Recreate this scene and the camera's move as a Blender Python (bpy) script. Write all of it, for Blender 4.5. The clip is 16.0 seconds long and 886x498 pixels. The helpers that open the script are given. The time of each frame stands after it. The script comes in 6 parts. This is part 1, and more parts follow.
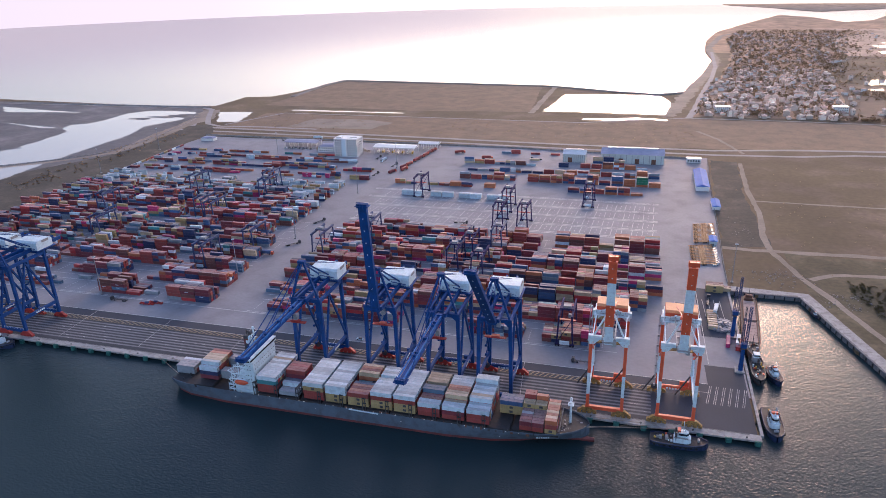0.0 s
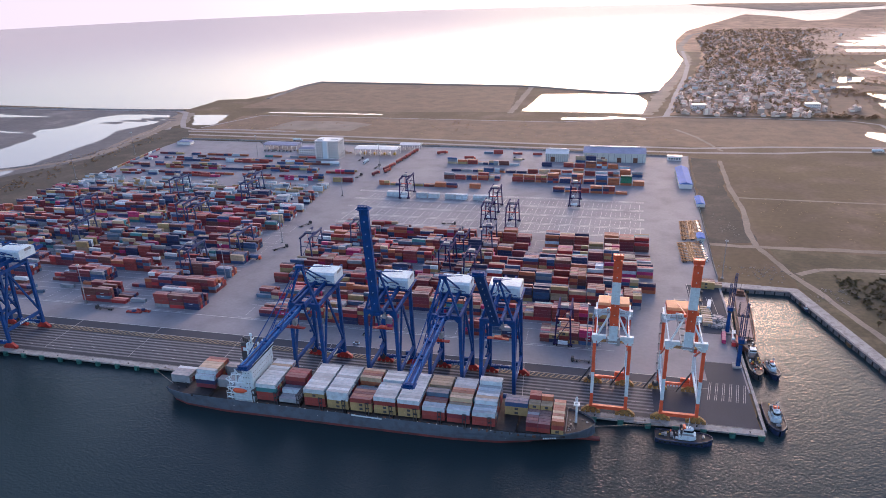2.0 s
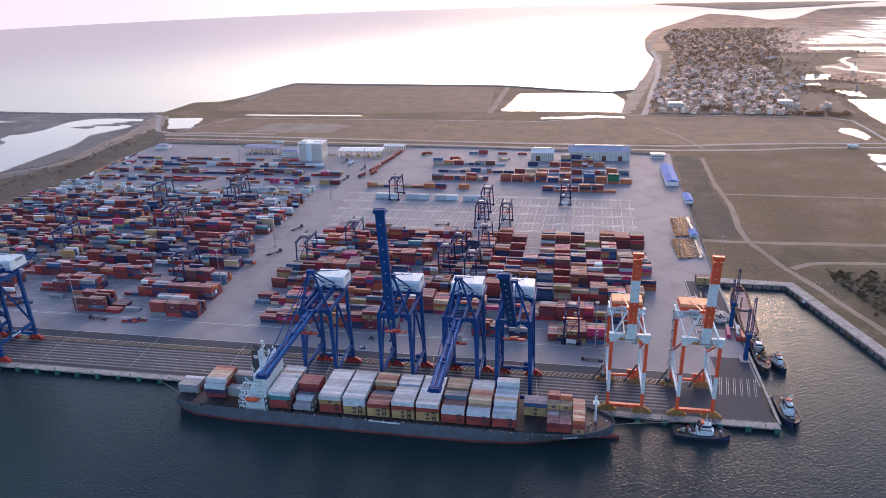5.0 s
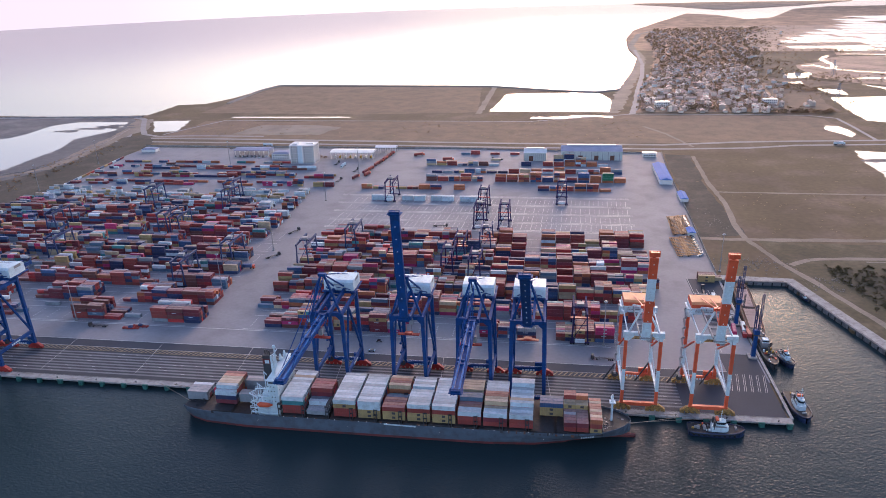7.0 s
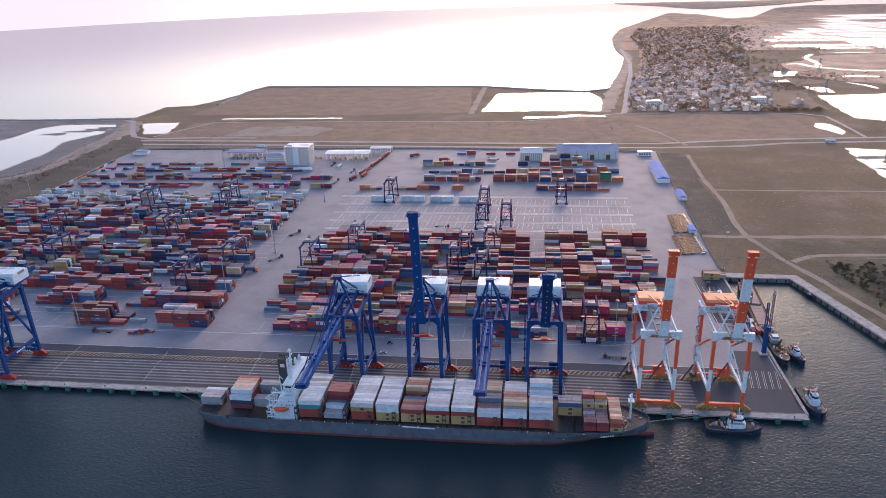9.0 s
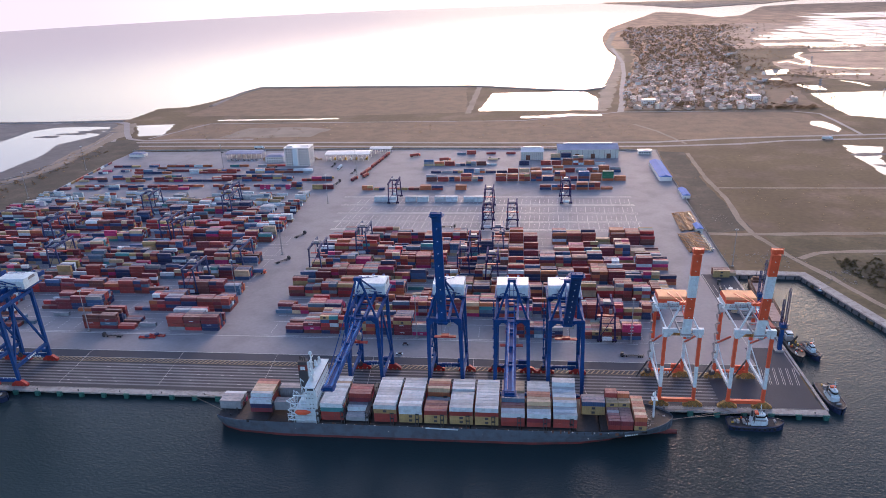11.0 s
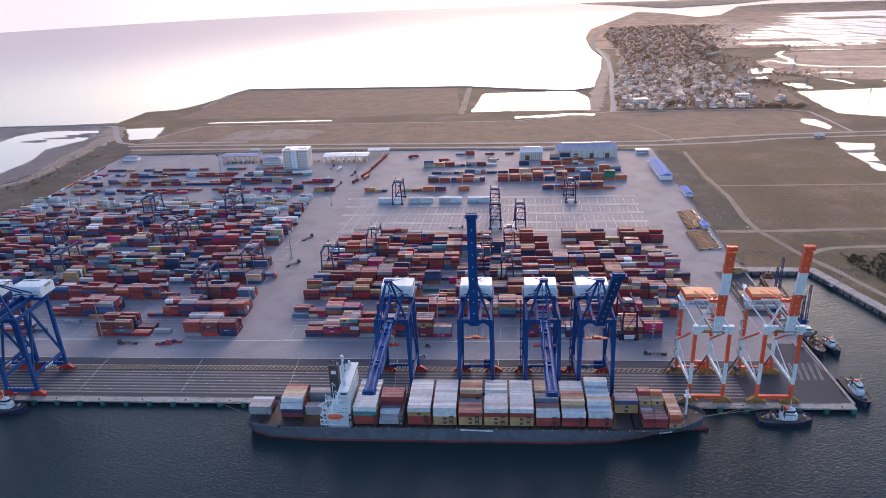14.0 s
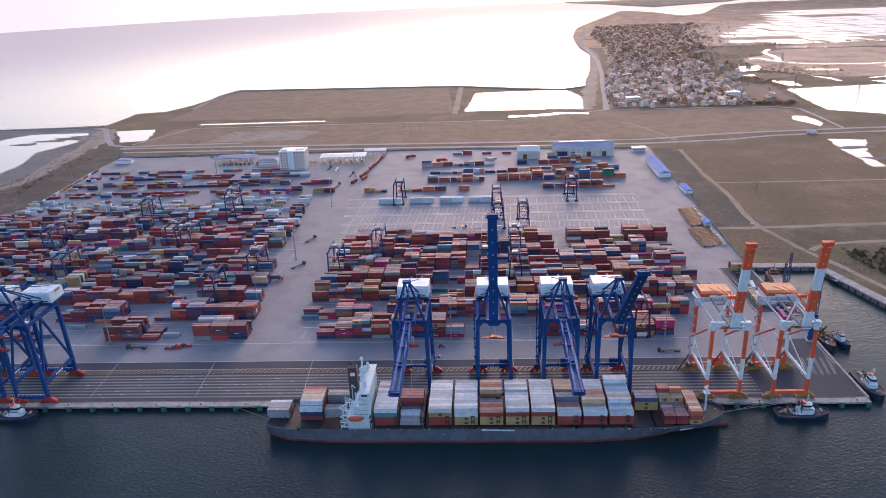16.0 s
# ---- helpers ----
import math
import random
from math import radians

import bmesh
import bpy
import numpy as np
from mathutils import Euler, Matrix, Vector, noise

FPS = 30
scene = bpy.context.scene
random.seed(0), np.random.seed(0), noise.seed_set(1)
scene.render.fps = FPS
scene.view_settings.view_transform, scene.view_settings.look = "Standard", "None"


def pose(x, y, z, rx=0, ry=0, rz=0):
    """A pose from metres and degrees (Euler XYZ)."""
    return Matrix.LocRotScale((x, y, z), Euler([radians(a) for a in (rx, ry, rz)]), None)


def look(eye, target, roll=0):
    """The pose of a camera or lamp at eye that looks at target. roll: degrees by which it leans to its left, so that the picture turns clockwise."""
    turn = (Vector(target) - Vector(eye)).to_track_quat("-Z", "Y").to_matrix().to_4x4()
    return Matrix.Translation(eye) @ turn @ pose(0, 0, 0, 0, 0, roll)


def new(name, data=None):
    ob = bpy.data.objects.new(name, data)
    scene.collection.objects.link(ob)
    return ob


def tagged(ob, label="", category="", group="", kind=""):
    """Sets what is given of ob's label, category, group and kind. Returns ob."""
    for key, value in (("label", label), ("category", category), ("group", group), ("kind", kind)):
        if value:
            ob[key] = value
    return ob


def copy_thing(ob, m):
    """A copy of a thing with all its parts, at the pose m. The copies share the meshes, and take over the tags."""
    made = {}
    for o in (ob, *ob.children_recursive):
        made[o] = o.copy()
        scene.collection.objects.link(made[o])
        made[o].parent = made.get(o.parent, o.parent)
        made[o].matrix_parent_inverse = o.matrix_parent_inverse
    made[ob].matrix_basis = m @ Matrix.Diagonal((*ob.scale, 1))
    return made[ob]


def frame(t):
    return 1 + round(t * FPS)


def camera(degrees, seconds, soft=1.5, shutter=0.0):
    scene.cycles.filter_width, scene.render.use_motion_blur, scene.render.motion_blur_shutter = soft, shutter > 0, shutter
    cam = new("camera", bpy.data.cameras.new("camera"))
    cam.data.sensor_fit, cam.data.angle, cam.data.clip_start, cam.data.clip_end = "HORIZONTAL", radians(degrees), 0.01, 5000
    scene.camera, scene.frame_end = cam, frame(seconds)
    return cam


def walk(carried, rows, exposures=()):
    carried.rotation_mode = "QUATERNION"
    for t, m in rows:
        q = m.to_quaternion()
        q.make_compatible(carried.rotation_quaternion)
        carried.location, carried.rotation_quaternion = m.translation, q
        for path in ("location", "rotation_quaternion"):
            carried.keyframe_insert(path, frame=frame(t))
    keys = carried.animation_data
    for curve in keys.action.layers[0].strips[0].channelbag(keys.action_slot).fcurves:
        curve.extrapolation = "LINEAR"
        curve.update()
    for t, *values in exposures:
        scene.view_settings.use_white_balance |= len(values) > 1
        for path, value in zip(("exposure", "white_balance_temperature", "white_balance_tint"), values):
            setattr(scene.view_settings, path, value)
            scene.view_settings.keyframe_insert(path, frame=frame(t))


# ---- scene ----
cam = camera(65.0, 16.0, 0.65)
PATH = [
    (0, (-70.699, -328.914, 230.458), (-71.229, -327.133, 229.718), -1.72),
    (0.5, (-74.409, -329.439, 230.523), (-74.917, -327.652, 229.782), -1.76),
    (1, (-78.484, -329.430, 230.557), (-78.969, -327.637, 229.816), -1.76),
    (1.5, (-82.611, -329.693, 230.649), (-83.078, -327.895, 229.907), -1.78),
    (2, (-86.844, -329.845, 230.328), (-87.297, -328.044, 229.588), -1.83),
    (2.5, (-91.396, -330.147, 230.315), (-91.836, -328.342, 229.575), -1.80),
    (3, (-95.557, -330.602, 230.326), (-95.984, -328.794, 229.586), -1.83),
    (3.5, (-100.151, -330.793, 230.127), (-100.563, -328.981, 229.388), -1.83),
    (4, (-104.168, -331.318, 230.391), (-104.563, -329.503, 229.651), -1.86),
    (6.5, (-125.868, -333.634, 231.096), (-126.188, -331.805, 230.354), -1.97),
    (7, (-130.368, -333.953, 231.199), (-130.675, -332.121, 230.457), -2.01),
    (7.5, (-134.994, -334.300, 231.299), (-135.287, -332.467, 230.557), -2.00),
    (8, (-139.286, -334.327, 231.419), (-139.568, -332.492, 230.676), -2.05),
    (8.5, (-143.772, -334.671, 231.501), (-144.043, -332.834, 230.758), -2.05),
    (9, (-148.274, -335.057, 231.769), (-148.534, -333.219, 231.026), -2.10),
    (11.5, (-171.128, -335.829, 232.317), (-171.344, -333.985, 231.572), -2.25),
    (12, (-175.906, -335.839, 232.593), (-176.112, -333.994, 231.848), -2.25),
    (12.5, (-180.563, -336.368, 232.760), (-180.759, -334.522, 232.015), -2.30),
    (13, (-185.167, -336.665, 233.121), (-185.353, -334.819, 232.375), -2.34),
    (13.5, (-189.668, -337.078, 233.177), (-189.845, -335.231, 232.432), -2.37),
    (14, (-194.577, -337.329, 233.169), (-194.742, -335.480, 232.424), -2.35),
    (14.5, (-199.178, -337.413, 233.448), (-199.332, -335.563, 232.703), -2.42),
    (15, (-203.700, -337.462, 233.418), (-203.843, -335.612, 232.672), -2.47),
    (15.5, (-208.139, -337.813, 233.866), (-208.272, -335.963, 233.120), -2.51),
    (16, (-212.940, -337.753, 233.940), (-213.061, -335.901, 233.192), -2.53),
]
walk(cam, [(t, look(eye, target, roll)) for t, eye, target, roll in PATH], [(0, 1.13, 5800, 27), (16, 1.13, 5800, 27)])

# ---- light ----
SUN_AZ, SUN_EL = 5.5, 12.0          # degrees east of north (+y), degrees above the horizon
world = bpy.data.worlds.new("evening_sky")
scene.world = world
world.use_nodes = True
wn, wl = world.node_tree.nodes, world.node_tree.links
sky = wn.new("ShaderNodeTexSky")
sky.sky_type = "NISHITA"
sky.sun_disc = False
sky.sun_elevation, sky.sun_rotation = radians(SUN_EL), radians(SUN_AZ)
sky.air_density, sky.dust_density, sky.ozone_density = 1.1, 2.6, 1.3
wn["Background"].inputs["Strength"].default_value = 0.15
wl.new(sky.outputs["Color"], wn["Background"].inputs["Color"])
sun = new("sun", bpy.data.lights.new("sun", "SUN"))
sun.data.energy, sun.data.angle, sun.data.color = 0.64, radians(18), (1.0, 0.62, 0.44)
sun.matrix_world = look((0, 0, 0), (-math.sin(radians(SUN_AZ)), -math.cos(radians(SUN_AZ)), -math.tan(radians(SUN_EL))))


# ---- materials ----
def mat(name, color, rough=0.6, metal=0.0, vary=0.18, scale=0.5, fine=8.0, bump=0.0, stain=None, random_value=0.0, island=0.0, spec=0.5):
    """A painted, stone or soil surface: broad patches and fine grain over a base colour."""
    m = bpy.data.materials.new(name)
    m.use_nodes = True
    n, l = m.node_tree.nodes, m.node_tree.links
    b = n["Principled BSDF"]
    b.inputs["Roughness"].default_value, b.inputs["Metallic"].default_value = rough, metal
    b.inputs["Specular IOR Level"].default_value = spec
    geo = n.new("ShaderNodeNewGeometry")
    big, small = n.new("ShaderNodeTexNoise"), n.new("ShaderNodeTexNoise")
    big.inputs["Scale"].default_value, small.inputs["Scale"].default_value = scale, fine
    big.inputs["Detail"].default_value, small.inputs["Detail"].default_value = 5, 3
    for t in (big, small):
        l.new(geo.outputs["Position"], t.inputs["Vector"])
    ramp = n.new("ShaderNodeMapRange")
    ramp.inputs["From Min"].default_value, ramp.inputs["From Max"].default_value = 0.3, 0.7
    ramp.inputs["To Min"].default_value, ramp.inputs["To Max"].default_value = 1 - vary, 1 + vary
    l.new(big.outputs["Fac"], ramp.inputs["Value"])
    ramp2 = n.new("ShaderNodeMapRange")
    ramp2.inputs["From Min"].default_value, ramp2.inputs["From Max"].default_value = 0.3, 0.7
    ramp2.inputs["To Min"].default_value, ramp2.inputs["To Max"].default_value = 1 - vary * 0.6, 1 + vary * 0.6
    l.new(small.outputs["Fac"], ramp2.inputs["Value"])
    mul = n.new("ShaderNodeMath")
    mul.operation = "MULTIPLY"
    l.new(ramp.outputs["Result"], mul.inputs[0]), l.new(ramp2.outputs["Result"], mul.inputs[1])
    value = mul.outputs[0]
    for amount, source in ((random_value, "ShaderNodeObjectInfo"), (island, None)):
        if amount:
            out = n.new(source).outputs["Random"] if source else geo.outputs["Random Per Island"]
            r = n.new("ShaderNodeMapRange")
            r.inputs["To Min"].default_value, r.inputs["To Max"].default_value = 1 - amount, 1 + amount
            l.new(out, r.inputs["Value"])
            m2 = n.new("ShaderNodeMath")
            m2.operation = "MULTIPLY"
            l.new(value, m2.inputs[0]), l.new(r.outputs["Result"], m2.inputs[1])
            value = m2.outputs[0]
    base = n.new("ShaderNodeMix")
    base.data_type = "RGBA"
    base.inputs["A"].default_value = (*color, 1)
    base.inputs["B"].default_value = (*(stain or color), 1)
    st = n.new("ShaderNodeTexNoise")
    st.inputs["Scale"].default_value, st.inputs["Detail"].default_value = scale * 2.3, 6
    l.new(geo.outputs["Position"], st.inputs["Vector"])
    sr = n.new("ShaderNodeMapRange")
    sr.inputs["From Min"].default_value, sr.inputs["From Max"].default_value = 0.48, 0.66
    l.new(st.outputs["Fac"], sr.inputs["Value"]), l.new(sr.outputs["Result"], base.inputs["Factor"])
    sc = n.new("ShaderNodeVectorMath")
    sc.operation = "SCALE"
    l.new(base.outputs["Result"], sc.inputs[0]), l.new(value, sc.inputs["Scale"])
    l.new(sc.outputs[0], b.inputs["Base Color"])
    if bump:
        bp = n.new("ShaderNodeBump")
        bp.inputs["Strength"].default_value, bp.inputs["Distance"].default_value = 0.6, bump
        l.new(small.outputs["Fac"], bp.inputs["Height"]), l.new(bp.outputs["Normal"], b.inputs["Normal"])
    return m


def water_mat(name, deep, rough, wave, height, ior=1.333):
    m = bpy.data.materials.new(name)
    m.use_nodes = True
    n, l = m.node_tree.nodes, m.node_tree.links
    b = n["Principled BSDF"]
    b.inputs["Base Color"].default_value = (*deep, 1)
    b.inputs["Roughness"].default_value, b.inputs["IOR"].default_value = rough, ior
    geo = n.new("ShaderNodeNewGeometry")
    last = None
    for k, (s, h) in enumerate(((wave, height), (wave * 3.1, height * 0.36), (wave * 0.11, height * 0.9))):
        mp = n.new("ShaderNodeMapping")
        mp.inputs["Rotation"].default_value = (0, 0, radians(25 + 20 * k))
        mp.inputs["Scale"].default_value = (1.0, 1.7, 1.0)
        l.new(geo.outputs["Position"], mp.inputs["Vector"])
        t = n.new("ShaderNodeTexNoise")
        t.inputs["Scale"].default_value, t.inputs["Detail"].default_value = s, 4
        l.new(mp.outputs["Vector"], t.inputs["Vector"])
        bp = n.new("ShaderNodeBump")
        bp.inputs["Strength"].default_value, bp.inputs["Distance"].default_value = 1.0, h
        l.new(t.outputs["Fac"], bp.inputs["Height"])
        if last:
            l.new(last.outputs["Normal"], bp.inputs["Normal"])
        last = bp
    l.new(last.outputs["Normal"], b.inputs["Normal"])
    return m


def leafy(m, colour):
    """Leaves let some of the light behind them through."""
    n, l = m.node_tree.nodes, m.node_tree.links
    tr, mix = n.new("ShaderNodeBsdfTranslucent"), n.new("ShaderNodeMixShader")
    tr.inputs["Color"].default_value = (*colour, 1)
    mix.inputs[0].default_value = 0.5
    l.new(n["Principled BSDF"].outputs[0], mix.inputs[1]), l.new(tr.outputs[0], mix.inputs[2])
    l.new(mix.outputs[0], n["Material Output"].inputs["Surface"])


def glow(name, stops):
    """Far haze over sea and sky, painted as a glow, whiter towards the sun's bearing."""
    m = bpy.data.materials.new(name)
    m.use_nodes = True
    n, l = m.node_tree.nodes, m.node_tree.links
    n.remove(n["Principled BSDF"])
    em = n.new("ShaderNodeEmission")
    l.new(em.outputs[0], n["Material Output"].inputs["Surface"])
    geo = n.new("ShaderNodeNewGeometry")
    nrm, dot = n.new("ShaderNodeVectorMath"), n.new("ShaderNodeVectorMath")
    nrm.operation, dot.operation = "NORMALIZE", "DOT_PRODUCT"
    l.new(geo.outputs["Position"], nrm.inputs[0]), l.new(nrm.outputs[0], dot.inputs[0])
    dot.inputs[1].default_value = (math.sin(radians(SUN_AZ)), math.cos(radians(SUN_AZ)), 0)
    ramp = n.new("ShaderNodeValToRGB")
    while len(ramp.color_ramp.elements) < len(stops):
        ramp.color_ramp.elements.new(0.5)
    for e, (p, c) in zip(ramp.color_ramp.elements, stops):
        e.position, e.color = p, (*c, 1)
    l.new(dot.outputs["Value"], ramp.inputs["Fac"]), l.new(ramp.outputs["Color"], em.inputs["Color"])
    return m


# the bay's pale pinkish base adds sky glare to what it reflects
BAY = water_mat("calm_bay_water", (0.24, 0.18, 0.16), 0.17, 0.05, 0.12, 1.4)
SEA = water_mat("sea_water", (0.022, 0.04, 0.045), 0.11, 0.46, 0.235, 1.22)
# both pond colours are pale to stand in for the sky's reflection
GLARE_POND = water_mat("pale_silty_water", (0.72, 0.66, 0.58), 0.1, 0.5, 0.02)
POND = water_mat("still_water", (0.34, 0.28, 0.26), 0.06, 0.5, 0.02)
CONCRETE = mat("yard_concrete", (0.264, 0.252, 0.272), 0.8, vary=0.1, scale=0.02, fine=0.4, stain=(0.222, 0.21, 0.226))
APRON = mat("quay_paving", (0.039, 0.042, 0.053), 0.8, vary=0.15, scale=0.03, fine=0.6, stain=(0.034, 0.037, 0.046))
ASPHALT = mat("asphalt", (0.042, 0.048, 0.068), 0.85, vary=0.15, scale=0.03, fine=1.0)
CAP = mat("quay_cap_concrete", (0.34, 0.33, 0.32), 0.8, vary=0.2, scale=0.15, fine=1.5, stain=(0.25, 0.23, 0.22))
SEA_WALL = mat("weathered_sea_wall", (0.19, 0.18, 0.185), 0.85, vary=0.25, scale=0.15, fine=1.2, stain=(0.13, 0.12, 0.12))
PALE = mat("pale_strip_paving", (0.18, 0.182, 0.204), 0.8, vary=0.15, scale=0.05, fine=0.8)
LINE = mat("marking_paint", (0.54, 0.53, 0.52), 0.7, vary=0.2, scale=0.2, fine=2.0)
YLINE = mat("ochre_marking", (0.3, 0.23, 0.14), 0.8, vary=0.2, scale=0.2, fine=2.0)
FIELD = mat("dry_grassland", (0.126, 0.086, 0.043), 0.95, vary=0.3, scale=0.008, fine=0.2, stain=(0.175, 0.115, 0.075))
GREEN = mat("rough_grass", (0.085, 0.068, 0.034), 0.95, vary=0.35, scale=0.02, fine=0.3, stain=(0.14, 0.105, 0.06))
DIRT = mat("bare_dirt", (0.27, 0.215, 0.17), 0.9, vary=0.2, scale=0.03, fine=0.4)
MUD = mat("tidal_mud", (0.12, 0.108, 0.108), 0.8, vary=0.25, scale=0.008, fine=0.1, stain=(0.17, 0.15, 0.145))
# far grass and ground are paler and warmer: distance haze put into the colour
DRY_FIELD = mat("dry_sandy_grassland", (0.225, 0.148, 0.095), 0.95, vary=0.16, scale=0.03, fine=0.3, stain=(0.185, 0.125, 0.08))
HAZE_GROUND = mat("pale_town_sand", (0.56, 0.38, 0.26), 0.95, vary=0.2, scale=0.01, fine=0.1, stain=(0.42, 0.28, 0.19))
ROAD = mat("worn_road", (0.33, 0.29, 0.275), 0.85, vary=0.12, scale=0.03, fine=0.6)
SCRUB_GROUND = mat("dark_scrub_ground", (0.065, 0.055, 0.042), 0.95, vary=0.35, scale=0.02, fine=0.3, stain=(0.1, 0.08, 0.06))
# town soil is lightened the same way, for the warm haze over it
TOWN_SOIL = mat("trodden_town_soil", (0.44, 0.27, 0.165), 0.95, vary=0.3, scale=0.012, fine=0.1, stain=(0.3, 0.185, 0.115))
LEAF = mat("foliage", (0.12, 0.1, 0.045), 0.8, vary=0.4, scale=0.03, fine=0.5, island=0.4)
# paler, browner leaves than above, with the town's haze put into the colour
TOWN_LEAF = mat("dry_foliage", (0.29, 0.21, 0.125), 0.85, vary=0.35, scale=0.01, fine=0.2, island=0.4)
leafy(LEAF, (0.14, 0.12, 0.04)), leafy(TOWN_LEAF, (0.48, 0.34, 0.19))
ROCK = mat("rock_armour", (0.25, 0.22, 0.2), 0.9, vary=0.35, scale=0.2, fine=1.2)
CRANE_BLUE = mat("crane_blue_paint", (0.008, 0.06, 0.22), 0.65, spec=0.2, vary=0.15, scale=0.2, fine=2.0, stain=(0.012, 0.05, 0.16))
BOOM_BLUE = mat("bright_blue_paint", (0.014, 0.14, 0.42), 0.6, spec=0.25, vary=0.25, scale=0.3, fine=2.0, stain=(0.012, 0.08, 0.25))
OCHRE = mat("worn_ochre_paint", (0.36, 0.2, 0.05), 0.7, vary=0.35, scale=0.6, fine=3.0, stain=(0.14, 0.09, 0.05))
# lighter orange for the crane house roof: the light on it is in the colour
PEACH = mat("faded_orange_roof", (0.72, 0.3, 0.13), 0.6, vary=0.12, scale=0.2, fine=2.0)
BLUE_DULL = mat("dull_blue_paint", (0.03, 0.05, 0.14), 0.55, vary=0.2, scale=0.3, fine=2.0)
WHITE = mat("white_paint", (0.66, 0.775, 0.82), 0.5, vary=0.07, scale=0.3, fine=3.0, stain=(0.58, 0.66, 0.7))
ORANGE = mat("crane_orange_paint", (0.72, 0.115, 0.045), 0.45, vary=0.12, scale=0.2, fine=2.0)
RED = mat("red_paint", (0.38, 0.034, 0.026), 0.5, vary=0.2, scale=0.3, fine=2.0)
YELLOW = mat("yellow_paint", (0.55, 0.33, 0.05), 0.55, vary=0.2, scale=0.4, fine=2.0)
STEEL = mat("dark_steel", (0.06, 0.06, 0.065), 0.5, vary=0.2, scale=0.5, fine=3.0)
RUST = mat("rusty_steel", (0.16, 0.075, 0.05), 0.8, vary=0.3, scale=0.4, fine=2.0)
GREY = mat("grey_paint", (0.3, 0.3, 0.31), 0.55, vary=0.15, scale=0.3, fine=2.0)
HULL = mat("hull_slate_blue", (0.1, 0.132, 0.172), 0.6, vary=0.12, scale=0.12, fine=1.4, stain=(0.085, 0.1, 0.125))
BOOT = mat("antifouling_red", (0.17, 0.036, 0.034), 0.6, vary=0.3, scale=0.1, fine=1.0, stain=(0.1, 0.04, 0.04))
TUG_HULL = mat("tug_navy_hull", (0.02, 0.035, 0.09), 0.45, vary=0.15, scale=0.3, fine=2.0)
RUBBER = mat("black_rubber", (0.02, 0.02, 0.021), 0.8, vary=0.2, scale=0.5, fine=4.0)
TEAL = mat("fender_green", (0.03, 0.14, 0.12), 0.6, vary=0.2, scale=0.5, fine=3.0)
DECK = mat("ship_deck", (0.036, 0.033, 0.036), 0.7, vary=0.3, scale=0.2, fine=1.2, stain=(0.05, 0.037, 0.035))
PLASTER = mat("white_plaster", (0.82, 0.79, 0.75), 0.8, vary=0.08, scale=0.1, fine=1.0)
GLASS = mat("window_glass", (0.03, 0.035, 0.045), 0.12, vary=0.1, scale=0.3, fine=1.0)
ROOF_BLUE = mat("blue_sheet_roof", (0.11, 0.22, 0.56), 0.75, vary=0.12, scale=0.1, fine=1.0, spec=0.2)
ROOF_LILAC = mat("pale_blue_sheet_roof", (0.36, 0.36, 0.46), 0.75, vary=0.12, scale=0.1, fine=1.0, spec=0.2)
ROOF_WHITE = mat("white_sheet_roof", (0.75, 0.73, 0.72), 0.4, vary=0.1, scale=0.1, fine=1.0)
WALL_GREEN = mat("pale_green_sheet_wall", (0.55, 0.58, 0.54), 0.6, vary=0.1, scale=0.1, fine=1.0)
# town roofs and walls are lightened and warmed in colour to stand for haze
ROOF_TILE = mat("weathered_roof", (0.68, 0.47, 0.36), 0.8, vary=0.2, scale=0.05, fine=0.6, random_value=0.45)
HOUSE_WALL = mat("house_wall", (0.85, 0.68, 0.56), 0.8, vary=0.15, scale=0.05, fine=0.6, random_value=0.35)
LIT = bpy.data.materials.new("lit_deck_lamp")
LIT.use_nodes = True
LIT.node_tree.nodes["Principled BSDF"].inputs["Emission Color"].default_value = (1.0, 0.9, 0.75, 1)
LIT.node_tree.nodes["Principled BSDF"].inputs["Emission Strength"].default_value = 0.9
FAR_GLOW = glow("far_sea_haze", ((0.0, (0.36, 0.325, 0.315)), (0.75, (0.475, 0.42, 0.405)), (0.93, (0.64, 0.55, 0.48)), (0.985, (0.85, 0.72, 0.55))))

BOX_COLOURS = {
    "r": ("rust_red", (0.31, 0.062, 0.053)), "b": ("brown", (0.17, 0.068, 0.058)), "o": ("orange", (0.46, 0.15, 0.07)),
    "m": ("maroon", (0.19, 0.04, 0.052)), "n": ("navy", (0.035, 0.05, 0.12)), "u": ("blue", (0.055, 0.11, 0.23)),
    "w": ("white", (0.57, 0.67, 0.72)), "g": ("grey", (0.27, 0.3, 0.33)), "e": ("green", (0.03, 0.16, 0.09)),
    "t": ("teal", (0.06, 0.25, 0.27)), "y": ("ochre_yellow", (0.4, 0.29, 0.13)), "p": ("magenta", (0.46, 0.04, 0.14)),
    "c": ("crimson", (0.42, 0.045, 0.045)), "s": ("steel_blue", (0.1, 0.17, 0.25)), "k": ("cream", (0.52, 0.4, 0.26)),
}
BOX_MATS = {k: mat("container_" + n, c, 0.6, spec=0.3, vary=0.1, scale=0.18, fine=1.6, stain=tuple(0.78 * v + 0.02 for v in c), random_value=0.14, island=0.2)
            for k, (n, c) in BOX_COLOURS.items()}
# roofs: bleached copies of the paints, with pinkish sky light put into the colour
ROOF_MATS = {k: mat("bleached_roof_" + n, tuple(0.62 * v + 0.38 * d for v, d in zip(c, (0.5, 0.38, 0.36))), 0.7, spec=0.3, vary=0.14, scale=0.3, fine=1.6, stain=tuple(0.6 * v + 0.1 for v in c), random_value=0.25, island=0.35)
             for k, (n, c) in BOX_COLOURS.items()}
BOX_KEYS = list(BOX_COLOURS)
